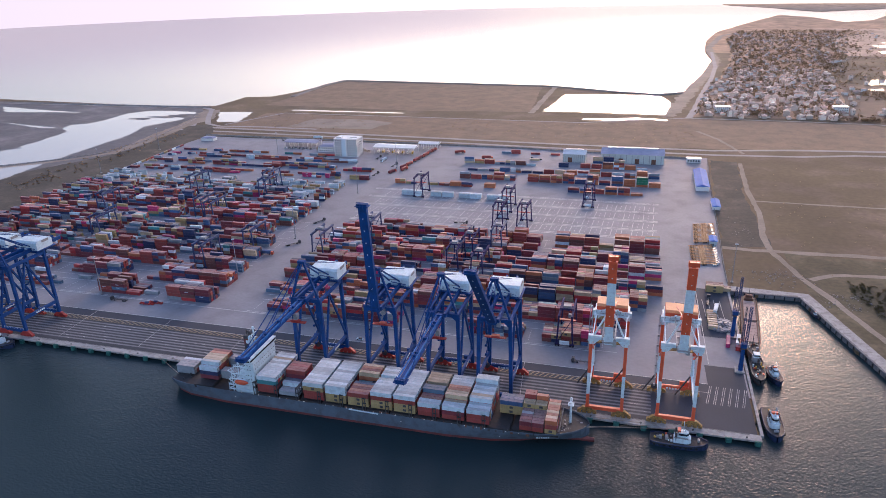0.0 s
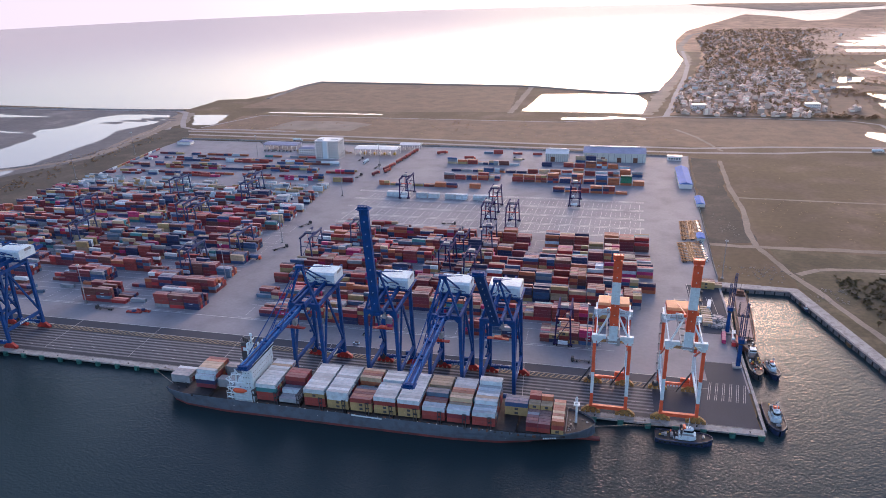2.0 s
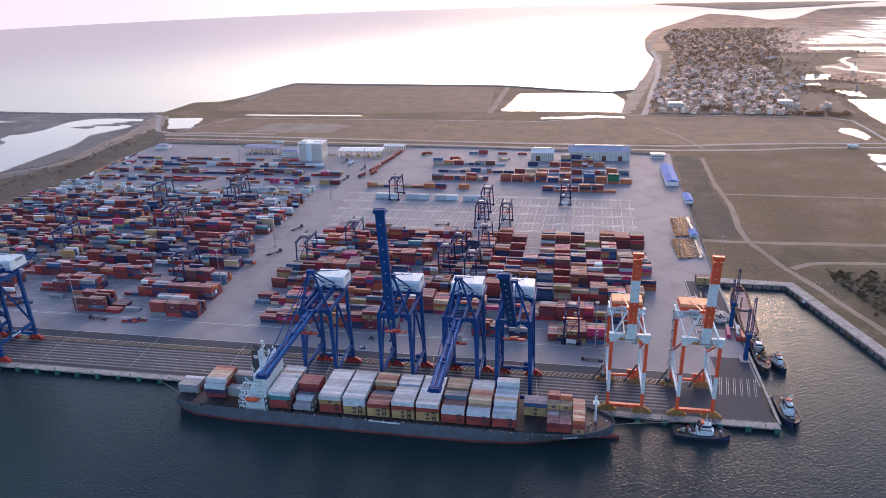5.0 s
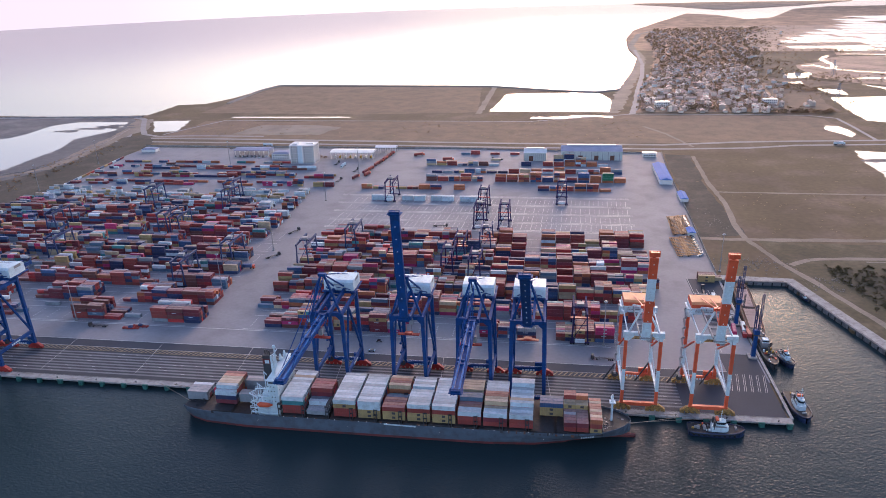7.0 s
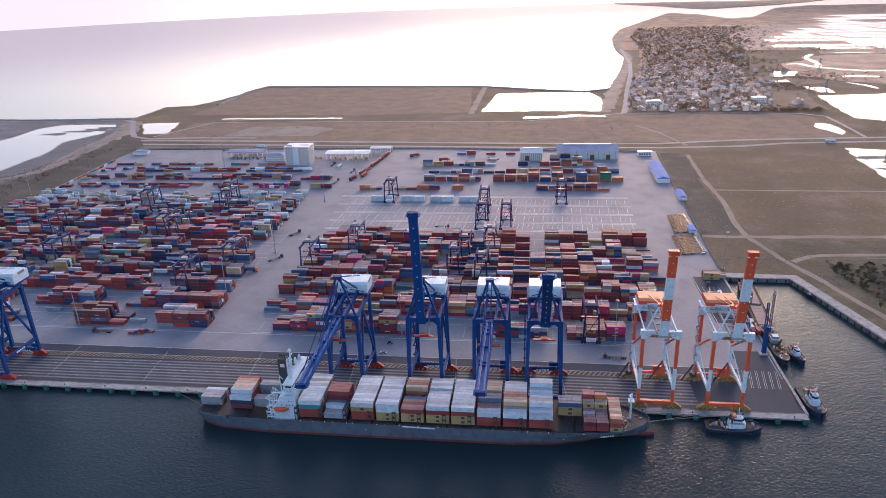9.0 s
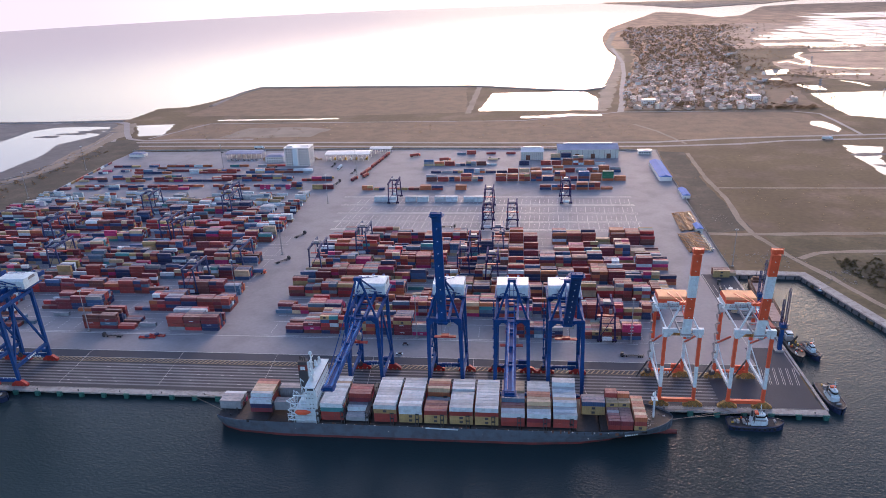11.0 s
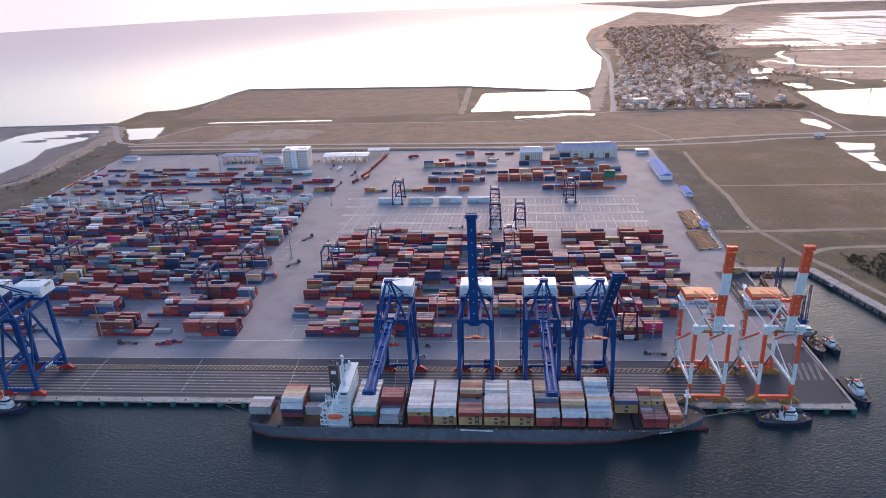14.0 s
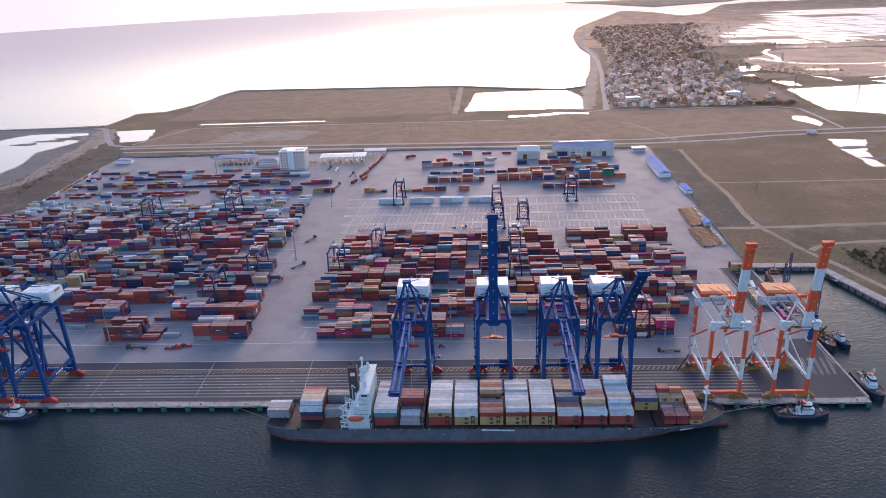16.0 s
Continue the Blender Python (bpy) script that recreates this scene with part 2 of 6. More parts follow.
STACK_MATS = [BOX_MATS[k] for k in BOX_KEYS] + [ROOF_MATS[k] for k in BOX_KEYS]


# ---- mesh tools ----
class Solid:
    """Collects boxes, beams, tubes and sheets into one mesh."""

    def __init__(self):
        self.v, self.f, self.m = [], [], []

    def add(self, verts, faces, m=0):
        k = len(self.v)
        self.v += [tuple(p) for p in verts]
        self.f += [tuple(k + i for i in f) for f in faces]
        self.m += [m] * len(faces)
        return self

    def box(self, x0, y0, z0, x1, y1, z1, m=0):
        v = [(x, y, z) for z in (z0, z1) for x, y in ((x0, y0), (x1, y0), (x1, y1), (x0, y1))]
        return self.add(v, ((3, 2, 1, 0), (4, 5, 6, 7), (0, 1, 5, 4), (1, 2, 6, 5), (2, 3, 7, 6), (3, 0, 4, 7)), m)

    def beam(self, a, b, w, h=None, m=0, w2=None):
        a, b = Vector(a), Vector(b)
        d = (b - a).normalized()
        side = d.cross(Vector((0, 0, 1)))
        side = Vector((1, 0, 0)) if side.length < 1e-3 else side.normalized()
        up = side.cross(d)
        h, w2 = h or w, w2 or 1.0
        v = [p + side * (sx * w / 2 * s) + up * (sz * h / 2 * s) for p, s in ((a, 1), (b, w2)) for sx, sz in ((-1, -1), (1, -1), (1, 1), (-1, 1))]
        return self.add(v, ((3, 2, 1, 0), (4, 5, 6, 7), (0, 1, 5, 4), (1, 2, 6, 5), (2, 3, 7, 6), (3, 0, 4, 7)), m)

    def tube(self, a, b, r, r2=None, n=8, m=0):
        a, b = Vector(a), Vector(b)
        d = (b - a).normalized()
        side = d.orthogonal().normalized()
        up = side.cross(d)
        r2 = r if r2 is None else r2
        v = [p + (side * math.cos(2 * math.pi * i / n) + up * math.sin(2 * math.pi * i / n)) * q for p, q in ((a, r), (b, r2)) for i in range(n)]
        f = [(i, n + i, n + (i + 1) % n, (i + 1) % n) for i in range(n)]
        return self.add(v, f + [tuple(range(n)), tuple(range(2 * n - 1, n - 1, -1))], m)

    def prism(self, outline, z0, z1, m=0, top=1.0):
        """An upright prism over an outline that runs anticlockwise; top: its upper face's size."""
        n = len(outline)
        cx, cy = sum(p[0] for p in outline) / n, sum(p[1] for p in outline) / n
        v = [(x, y, z0) for x, y in outline] + [(cx + (x - cx) * top, cy + (y - cy) * top, z1) for x, y in outline]
        f = [(i, (i + 1) % n, n + (i + 1) % n, n + i) for i in range(n)]
        return self.add(v, f + [tuple(range(n - 1, -1, -1)), tuple(range(n, 2 * n))], m)

    def truss(self, a, b, w, h, bays, r=0.25, m=0):
        """A lattice beam with four chords and diagonals."""
        a, b = Vector(a), Vector(b)
        d = (b - a).normalized()
        side = d.cross(Vector((0, 0, 1)))
        side = Vector((1, 0, 0)) if side.length < 1e-3 else side.normalized()
        up = side.cross(d)
        c = [side * (sx * w / 2) + up * (sz * h / 2) for sx, sz in ((-1, -1), (1, -1), (1, 1), (-1, 1))]
        for k in range(4):
            self.beam(a + c[k], b + c[k], r * 1.3, m=m)
        for i in range(bays):
            p, q = a.lerp(b, i / bays), a.lerp(b, (i + 1) / bays)
            for k in range(4):
                j = (k + 1) % 4
                self.beam(p + c[k if i % 2 else j], q + c[j if i % 2 else k], r, m=m)
                self.beam(q + c[k], q + c[j], r, m=m)
        return self

    def mesh(self, name, mats):
        me = bpy.data.meshes.new(name)
        me.from_pydata(self.v, [], self.f)
        for x in (mats if isinstance(mats, (list, tuple)) else [mats]):
            me.materials.append(x)
        me.polygons.foreach_set("material_index", self.m)
        me.update()
        return me

    def put(self, name, mats, parent=None, label="", at=None):
        ob = new(name, self.mesh(name, mats))
        if parent:
            ob.parent = parent
        if at is not None:
            ob.matrix_basis = at
        return tagged(ob, label)


def thing(name, label, category, group="", m=None):
    ob = tagged(new(name), label, category, group)
    if m is not None:
        ob.matrix_basis = m
    return ob


def sheet(name, outline, z, mats, label, parts=None, depth=0.0, edge=0.0, seed=1):
    """A level sheet over an outline, with edges broken up at random; depth: how far its sides go down."""
    rnd = random.Random(seed)
    pts = []
    for (x0, y0), (x1, y1) in zip(outline, outline[1:] + outline[:1]):
        k = max(1, int(math.hypot(x1 - x0, y1 - y0) / max(edge * 5, 1))) if edge else 1
        k = min(k, 60)
        for i in range(k):
            t = i / k
            pts.append((x0 + (x1 - x0) * t + (rnd.uniform(-edge, edge) if i else 0), y0 + (y1 - y0) * t + (rnd.uniform(-edge, edge) if i else 0)))
    bm = bmesh.new()
    vs = [bm.verts.new((x, y, z)) for x, y in pts]
    face = bm.faces.new(vs)
    if face.normal.z < 0:
        face.normal_flip()
    bm.normal_update()
    if face.normal.z < 0:
        face.normal_flip()
    if depth:
        low = [bm.verts.new((x, y, z - depth)) for x, y in pts]
        for i in range(len(vs)):
            j = (i + 1) % len(vs)
            bm.faces.new((vs[i], vs[j], low[j], low[i]))
        bmesh.ops.recalc_face_normals(bm, faces=bm.faces[:])
    bmesh.ops.triangulate(bm, faces=[face])
    me = bpy.data.meshes.new(name)
    bm.to_mesh(me)
    bm.free()
    me.materials.append(mats)
    return tagged(new(name, me), label, "", "", "structure")


def ribbon(s, points, width, z, m=0, jitter=0.0, seed=3):
    """A strip of even width along a line, added to the solid s."""
    rnd = random.Random(seed)
    fine = []
    for (x0, y0), (x1, y1) in zip(points, points[1:]):
        k = max(1, int(math.hypot(x1 - x0, y1 - y0) / 12)) if jitter else 1
        fine += [(x0 + (x1 - x0) * i / k, y0 + (y1 - y0) * i / k) for i in range(k)]
    fine.append(points[-1])
    rows = []
    for i, (x, y) in enumerate(fine):
        a, b = fine[max(i - 1, 0)], fine[min(i + 1, len(fine) - 1)]
        d = math.hypot(b[0] - a[0], b[1] - a[1]) or 1
        nx, ny = -(b[1] - a[1]) / d, (b[0] - a[0]) / d
        w1, w2 = (width / 2 * (1 + rnd.uniform(-jitter, jitter)) for _ in range(2))
        rows.append(((x - nx * w1, y - ny * w1, z), (x + nx * w2, y + ny * w2, z)))
    v = [p for r in rows for p in r]
    s.add(v, [(2 * i, 2 * i + 2, 2 * i + 3, 2 * i + 1) for i in range(len(rows) - 1)], m)
    return s


VIEW_FIT = Matrix(((0.917698, -0.030875, 0.000355), (0.000071, 0.871953, 0.003761), (0.018881, 0.161102, 1.0)))


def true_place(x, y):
    """The plan's point, shifted to fit the camera's view, and the map's scale there."""
    u, v, w = VIEW_FIT @ Vector((x / 1000, y / 1000, 1))
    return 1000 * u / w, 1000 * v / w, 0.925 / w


# ---- ground, water and far distance ----
WATER_Z = -2.3
def wedge_disc(lo, hi):
    """A part of the water's round sheet between two bearings, cut along y = 700 under the land."""
    s, edge = Solid(), []
    for i in range(49):
        a = lo + (hi - lo) * i / 48
        edge.append((-155 + 4950 * math.cos(a), -370 + 4950 * math.sin(a), WATER_Z))
    s.add(edge, [tuple(range(49))])
    return s


CUT = math.asin(1070 / 4950)
tagged(wedge_disc(math.pi - CUT, 2 * math.pi + CUT).put("water", SEA), "rippled dark grey-blue harbour water", "water", "", "structure")
tagged(wedge_disc(CUT, math.pi - CUT).put("bay_water", BAY), "calm sea tinted pale for sky glare, bright towards the low sun", "water", "", "structure")

# added glowing ring that stands in for the far haze and glare
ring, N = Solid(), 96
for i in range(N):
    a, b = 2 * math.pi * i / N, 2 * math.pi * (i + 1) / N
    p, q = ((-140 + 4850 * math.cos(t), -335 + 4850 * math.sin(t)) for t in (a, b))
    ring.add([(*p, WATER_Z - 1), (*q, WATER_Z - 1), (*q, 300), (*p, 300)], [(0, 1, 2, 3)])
tagged(ring.put("backdrop", FAR_GLOW), "glowing backdrop painted as pale pink evening haze over the far sea", "backdrop", "", "structure")

LAND = [(0, 1.5), (1, 60), (3, 135), (5, 195), (8, 218), (62, 217), (90, 99), (122, -60), (200, -420), (600, -900), (2600, -900), (9000, 2600), (16000, 12000)] + [(5134, 14560), (3953, 12733), (2278, 8053), (1888, 7516), (2009, 9539), (1862, 10844), (868, 6879), (497, 5346), (322, 4150)] + [
        (262, 3494), (236, 3165), (222, 2700), (178, 2390), (118, 1977), (48, 1600), (10, 1560), (-20, 1546), (-120, 1590), (-300, 1692), (-979, 1742),
        (-990, 1600), (-1000, 1450), (-1024, 1335), (-1090, 1312), (-1075, 1144), (-1268, 1121), (-1700, 1150), (-3400, 1270), (-3400, 1.5)]
sheet("ground", LAND, -0.25, FIELD, "flat dry brown-green coastal grassland", depth=8, edge=2.0)
sheet("tidal_flat", [(-900, 330), (-905, 560), (-945, 760), (-1040, 1060), (-1090, 1095), (-1700, 1075), (-2600, 1000), (-2600, 250), (-1200, 120), (-905, 120)], -0.15, MUD, "dark wet tidal mud beside the lagoon", edge=4, seed=5)
YARD = [(0.5, 43), (4, 195), (8, 235), (9, 279), (12, 331), (17, 430), (22, 530), (28, 646), (37, 765), (-110, 766), (-300, 779), (-860, 772), (-858, 708), (-837, 575), (-821, 450), (-800, 353), (-780, 43)]
sheet("pavement", YARD, 0.0, CONCRETE, "worn light grey concrete container yard", depth=0.5)
sheet("quay_apron", [(-20, 1.5), (-20, 43.4), (-780, 43.4), (-780, 1.5)], -0.02, APRON, "dark brown-grey quay apron paving", depth=0.5)
sheet("quay_road", [(-22, 43.6), (-22, 54), (-780, 54), (-780, 43.6)], 0.05, ASPHALT, "dark blue-grey asphalt quay road", depth=0.3)
sheet("pier_paving", [(-60, 1.7), (-1.6, 1.7), (0.2, 80), (-24, 80), (-24, 54.2), (-60, 54.2)], 0.06, ASPHALT, "dark asphalt pier head paving", depth=0.4)
sheet("pier_storage", [(-22, 125), (2, 125), (6, 219), (-21, 219)], 0.05, ASPHALT, "dark asphalt cargo storage strip", depth=0.3)

# quay cap: concrete blocks along the front and the pier's side
cap = thing("quay_wall", "long pale concrete quay wall with a capping beam", "quay wall")
cap["kind"] = "structure"
block = Solid()
# wall below the cap takes the dark asphalt colour, painting the shade there
block.box(-9.9, -0.4, -0.75, 9.9, 5.4, 0.3).box(-9.9, 2.6, -7, 9.9, 5.0, -0.75, 1)
blk = block.mesh("cap_block", [CAP, ASPHALT])
for i in range(39):
    ob = new("cap_block", blk)
    ob.parent = cap
    ob.matrix_basis = pose(-10 - 20 * i, -3.5, 0)
side = Solid()
side.box(-9.4, -1.4, -1.6, 9.4, 0.35, 0.3)
sd = side.mesh("side_block", CAP)
for i in range(11):
    t = (i + 0.5) / 11
    ob = new("side_block", sd)
    ob.parent = cap
    ob.matrix_basis = pose(0.2 + 6 * t, 2 + 216 * t, 0, 0, 0, 90.5)
fend = Solid()
fend.box(-1.5, -1.4, -3.2, 1.5, -0.3, 0.1).box(-1.1, -2.0, -2.8, 1.1, -1.4, -0.2, 1).box(-1.7, -1.1, -0.1, 1.7, -0.3, 0.4)
fm = fend.mesh("fender", [TEAL, TEAL])
for i in range(48):
    f = tagged(new("quay_fender", fm), "green rubber-faced fender on the concrete quay wall", "fender", "fenders along the quay")
    f.matrix_basis = pose(-2.2 - 15.55 * i, -3.5, 0)
boll = Solid()
boll.tube((0, 0, 0.3), (0, 0, 0.9), 0.3, 0.25).tube((0, 0, 0.9), (0, 0, 1.15), 0.5, 0.5)
bm_ = boll.mesh("bollard", STEEL)
for i in range(26):
    b = tagged(new("bollard", bm_), "black cast-iron mooring bollard on the quay", "bollard", "bollards along the quay")
    b.matrix_basis = pose(-8 - 29 * i, -2.4, 0.05)

# apron stripes, rails and paint
stripes = Solid()
for i in range(8):
    stripes.box(-780, 7.0 + 3.8 * i, -0.2, -20.5, 8.7 + 3.8 * i, 0.02)
tagged(stripes.put("apron_strip", PALE), "pale concrete beams between dark apron paving", "", "", "structure")
rails = Solid()
for y in (1.7, 37.1):
    rails.box(-780, y - 0.1, 0.0, -6, y + 0.1, 0.42 if y < 4 else 0.12)
tagged(rails.put("crane_rail", STEEL), "steel crane rails set in the quay", "", "", "structure")
paint = Solid()
for y, w in ((54.4, 0.5), (81.5, 0.7), (43.5, 0.25)):
    paint.box(-780, y - w / 2, 0.0, -24 if y < 60 else -97, y + w / 2, 0.065)
for i in range(8):
    x = -139.5 - 70.6 * i
    paint.beam((x, 7.5, 0.07), (x - 4, 54, 0.07), 0.22, 0.03)
rd = random.Random(77)
for i in range(150):                    # worn dashes and slot numbers on the apron
    x, y = -770 + 5 * i + rd.uniform(-2, 2), 7.4 + 3.8 * rd.randint(0, 7)
    paint.box(x, y, 0.0, x + rd.uniform(1.2, 3.4), y + 0.45, 0.035)
# lorry lanes and slots of the empty block
for k, y in enumerate((341, 345, 370, 374, 404, 408, 439, 443, 476, 480)):
    paint.box(-392 - 0.12 * (y - 341), y - 0.55, 0, -49 + 0.04 * (y - 341), y + 0.55, 0.03)
for k, y in enumerate((349, 378, 412, 447)):
    for i in range(63):
        x = -388 + 5.4 * i + 0.03 * (y - 349)
        if i % 2:
            for j in range(2):
                paint.box(x + 0.9 * j, y + 9 * j + 3, 0, x + 0.9 * j + 0.5, y + 9 * j + 7, 0.02)
        else:
            paint.beam((x, y - 1, 0.015), (x + 1.4, y + 20, 0.015), 0.55, 0.02)
for k in range(7):                      # slot ticks among the stacks
    y = 88 + 34.5 * k
    for i in range(29):
        for x in (-800 + 13.3 * i, -372 + 13.3 * i if i < 22 else None):
            if x is not None:
                for j in range(0, 6, 1):
                    paint.box(x - 0.3 + 0.2, y + 2.85 * j, 0, x + 0.5, y + 2.85 * j + 1.3, 0.02)
    for x0, x1 in ((-800, -424), (-376, -82)):
        paint.box(x0, y - 4.6, 0, x1, y - 4.1, 0.02)
        paint.box(x0, y + 19.5, 0, x1, y + 20.0, 0.02)
for i in range(6):                      # parking bays on the pier head
    for dx in (0, 1.1):
        paint.beam((-27 + 4.2 * i + dx, 30, 0.09), (-23 + 4.2 * i + dx, 52, 0.09), 0.24, 0.03)
for i in range(4):
    paint.beam((-16 + 4.5 * i, 160, 0.08), (-16.5 + 4.5 * i, 195, 0.08), 0.3, 0.03)
paint.beam((-20, 221, 0.05), (-21, 82, 0.05), 0.4, 0.03)
tagged(paint.put("road_marking", LINE), "worn white lane and slot lines", "", "", "structure")
hatch = Solid()
for i in range(230):
    hatch.beam((-778 + 3.3 * i, 38.4, 0.02), (-775.2 + 3.3 * i, 42.6, 0.02), 0.9, 0.03)
hatch.box(-780, 37.9, -0.05, -22, 38.25, 0.03).box(-780, 42.8, -0.05, -22, 43.2, 0.03)
tagged(hatch.put("hatched_marking", YLINE), "faded ochre hatching along the landward crane rail", "", "", "structure")

# ---- land round the yard ----
sheet("rough_ground", [(-900, 100), (-1000, 340), (-960, 480), (-928, 570), (-922, 640), (-932, 715), (-946, 800), (-966, 885), (-927, 893), (-888, 845), (-868, 800), (-860, 708), (-838, 575), (-803, 353), (-784, 100)], -0.12, SCRUB_GROUND, "dark rough ground between the yard and the bank", edge=3, seed=14)
sheet("grass_verge", [(14, 330), (40, 752), (78, 745), (62, 560), (62, 350)], -0.19, SCRUB_GROUND, "rough dark grass beside the yard fence", edge=2, seed=8)
sheet("rough_field", [(72, 232), (98, 100), (132, -60), (420, -60), (420, 320), (70, 330)], -0.2, GREEN, "rough scrubby field beside the basin", edge=3, seed=9)
sheet("dirt_patch", [(175, 605), (158, 625), (160, 668), (185, 690), (222, 684), (240, 650), (228, 622), (205, 612)], -0.18, FIELD, "trodden bare dirt in the field", edge=4, seed=11)
sheet("dry_field", [(-900, 862), (-890, 1060), (-560, 1062), (-180, 1058), (30, 1150), (250, 1150), (370, 1140), (400, 1100), (395, 890), (190, 850), (-200, 838), (-500, 848)], -0.215, DRY_FIELD, "dry grassland behind the port road", edge=8, seed=15)
sheet("dry_field", [(345, 1180), (420, 1560), (500, 1900), (690, 1720), (560, 1640), (500, 1420), (470, 1200)], -0.216, DRY_FIELD, "dry grassland beside the town", edge=8, seed=16)
sheet("sand_fill", [(-760, 905), (-740, 1010), (-620, 1015), (-560, 990), (-580, 905)], -0.19, DIRT, "levelled pale sand fill", edge=4, seed=12)
sheet("reclaimed_field", [(-960, 1180), (-970, 1600), (-955, 1715), (-335, 1675), (-300, 1190), (-560, 1160)], -0.2, DRY_FIELD, "bare reclaimed land enclosed by a sea dyke", edge=3, seed=13)
LAGOON = [(-940, 300), (-964, 409), (-976, 472), (-989, 544), (-1001, 620), (-1020, 754), (-1056, 843), (-1043, 881), (-1032, 942), (-1043, 1013), (-1064, 1044), (-1136, 1049), (-1190, 1039),
          (-1215, 991), (-1198, 897), (-1202, 851), (-1228, 832), (-1214, 793), (-1169, 756), (-1147, 659), (-1140, 578), (-1150, 480), (-1200, 300)]
for name, pts, lab, sd_ in (
        ("lagoon", LAGOON, "still pale lagoon behind the sea bank", 20),
        ("pond", [(-1012, 1056), (-929, 1070), (-890, 935), (-935, 926)], "small square settling pond", 21),
        ("pond", [(-1613, 1032), (-1485, 1006), (-1336, 987), (-1391, 977), (-1531, 952)], "shallow tidal pool on the mud", 29),
        ("pond", [(-1402, 829), (-1352, 812), (-1268, 786), (-1225, 794), (-1280, 802)], "shallow tidal pool on the mud", 30),
        ("pond", [(-276, 1203), (-253, 1515), (-120, 1528), (-15, 1535), (8, 1400), (5, 1330), (-12, 1200), (-150, 1205)], "bright shallow tidal pond inside the dyke", 22),
        ("pond", [(-181, 1100), (-178, 1122), (-120, 1128), (-70, 1150), (-10, 1135), (-8, 1122), (-66, 1130), (-105, 1108)], "bright shallow marsh pool", 23),
        ("pond", [(-852, 1108), (-852, 1122), (-577, 1124), (-577, 1112)], "long narrow bright drainage channel", 24),
        ("pond", [(522, 1420), (650, 1440), (1300, 1560), (1300, 1000), (560, 1010), (470, 1085), (490, 1225)], "broad still river arm beyond the fields", 25),
        ("pond", [(374, 1025), (360, 985), (368, 952), (376, 905), (392, 930), (399, 1012)], "small bright pool beside the road", 26),
        ("pond", [(335, 790), (317, 690), (306, 590), (324, 590), (346, 690), (392, 775)], "tidal canal with pale banks", 27),
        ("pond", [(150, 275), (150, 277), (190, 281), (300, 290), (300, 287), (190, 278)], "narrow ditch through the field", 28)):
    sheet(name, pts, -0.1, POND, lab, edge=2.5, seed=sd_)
for i in range(9):            # islets of mud in the lagoon and canal
    rnd = random.Random(40 + i)
    cx, cy = [(-1075, 985), (-1095, 960), (-1060, 1005), (-1130, 930), (-1040, 975), (-1150, 600), (-1200, 700), (345, 720), (350, 640)][i]
    pts = [(cx + rnd.uniform(14, 30) * 1.5 * math.cos(a), cy + rnd.uniform(8, 18) * math.sin(a)) for a in [k * math.pi / 5 for k in range(10)]]
    sheet("mud_bank", pts, -0.05, MUD, "low dark mud bank in shallow water", edge=2, seed=60 + i)
rnd = random.Random(77)
y0 = 2930
for k in range(13):           # rows of fish ponds far inland, parted by low banks
    deep = (150, 170, 190, 210, 240, 260, 300, 320, 330, 420, 520, 640, 800)[k]
    x0 = (1060, 985, 990, 1060, 1150, 1300, 1480, 1680, 1900, 2100, 2300, 2500, 2900)[k] + rnd.uniform(-40, 40)
    while x0 < 4300 + 260 * max(0, k - 6):
        w = rnd.uniform(110, 420) * (1 + 0.12 * max(0, k - 6))
        if rnd.random() < 0.9:
            sheet("fish_pond", [(x0, y0), (x0 + w, y0 - 0.06 * w), (x0 + w + 30, y0 + deep - 0.06 * w), (x0 + 30, y0 + deep)], -0.08, GLARE_POND, "flooded fish pond with low banks", edge=6, seed=100 + len(scene.objects))
        x0 += w + rnd.uniform(14, 45)
    y0 += deep + rnd.uniform(22, 55)
for k, pts in enumerate((
        [(604, 2003), (675, 2013), (627, 1879), (561, 1853)], [(519, 1736), (572, 1775), (559, 1718)], [(555, 1611), (603, 1570), (585, 1475), (554, 1492)], [(700, 1820), (771, 1870), (848, 1841), (840, 1815), (760, 1835)],
        [(697, 1693), (712, 1625), (711, 1551), (722, 1551), (728, 1625)], [(1050, 2800), (1094, 2735), (1200, 2680), (1200, 2700)], [(900, 4280), (1060, 4250), (1060, 4290), (920, 4310)], [(1480, 2500), (1600, 2450), (1700, 2470), (1590, 2530)],
        [(1000, 1900), (1100, 1860), (1180, 1880), (1060, 1930)], [(800, 1480), (930, 1520), (900, 1560), (790, 1540)], [(1250, 2150), (1380, 2130), (1420, 2170), (1260, 2190)])):
    sheet("wet_ground", pts, -0.09, GLARE_POND, "shallow flooded ground", edge=5, seed=200 + k)
creek = Solid()
ribbon(creek, [(726, 2250), (775, 2290), (775, 2178), (787, 2135), (825, 2051), (874, 2008), (1000, 1980), (1300, 2050)], 13, -0.07, jitter=0.5)
ribbon(creek, [(958, 2680), (878, 2522), (838, 2282), (787, 2135)], 16, -0.07, jitter=0.5)
ribbon(creek, [(1150, 1750), (1080, 1650), (1000, 1600), (900, 1640), (820, 1600)], 14, -0.07, jitter=0.5)
tagged(creek.put("creek", GLARE_POND), "winding bright tidal creeks", "", "", "structure")
sheet("mud_flat", [(640, 1880), (700, 1720), (800, 1640), (1500, 1750), (1700, 2300), (1300, 2650), (1000, 2650), (830, 2400), (720, 2300)], -0.2, HAZE_GROUND, "pale drained tidal flat", edge=22, seed=230)
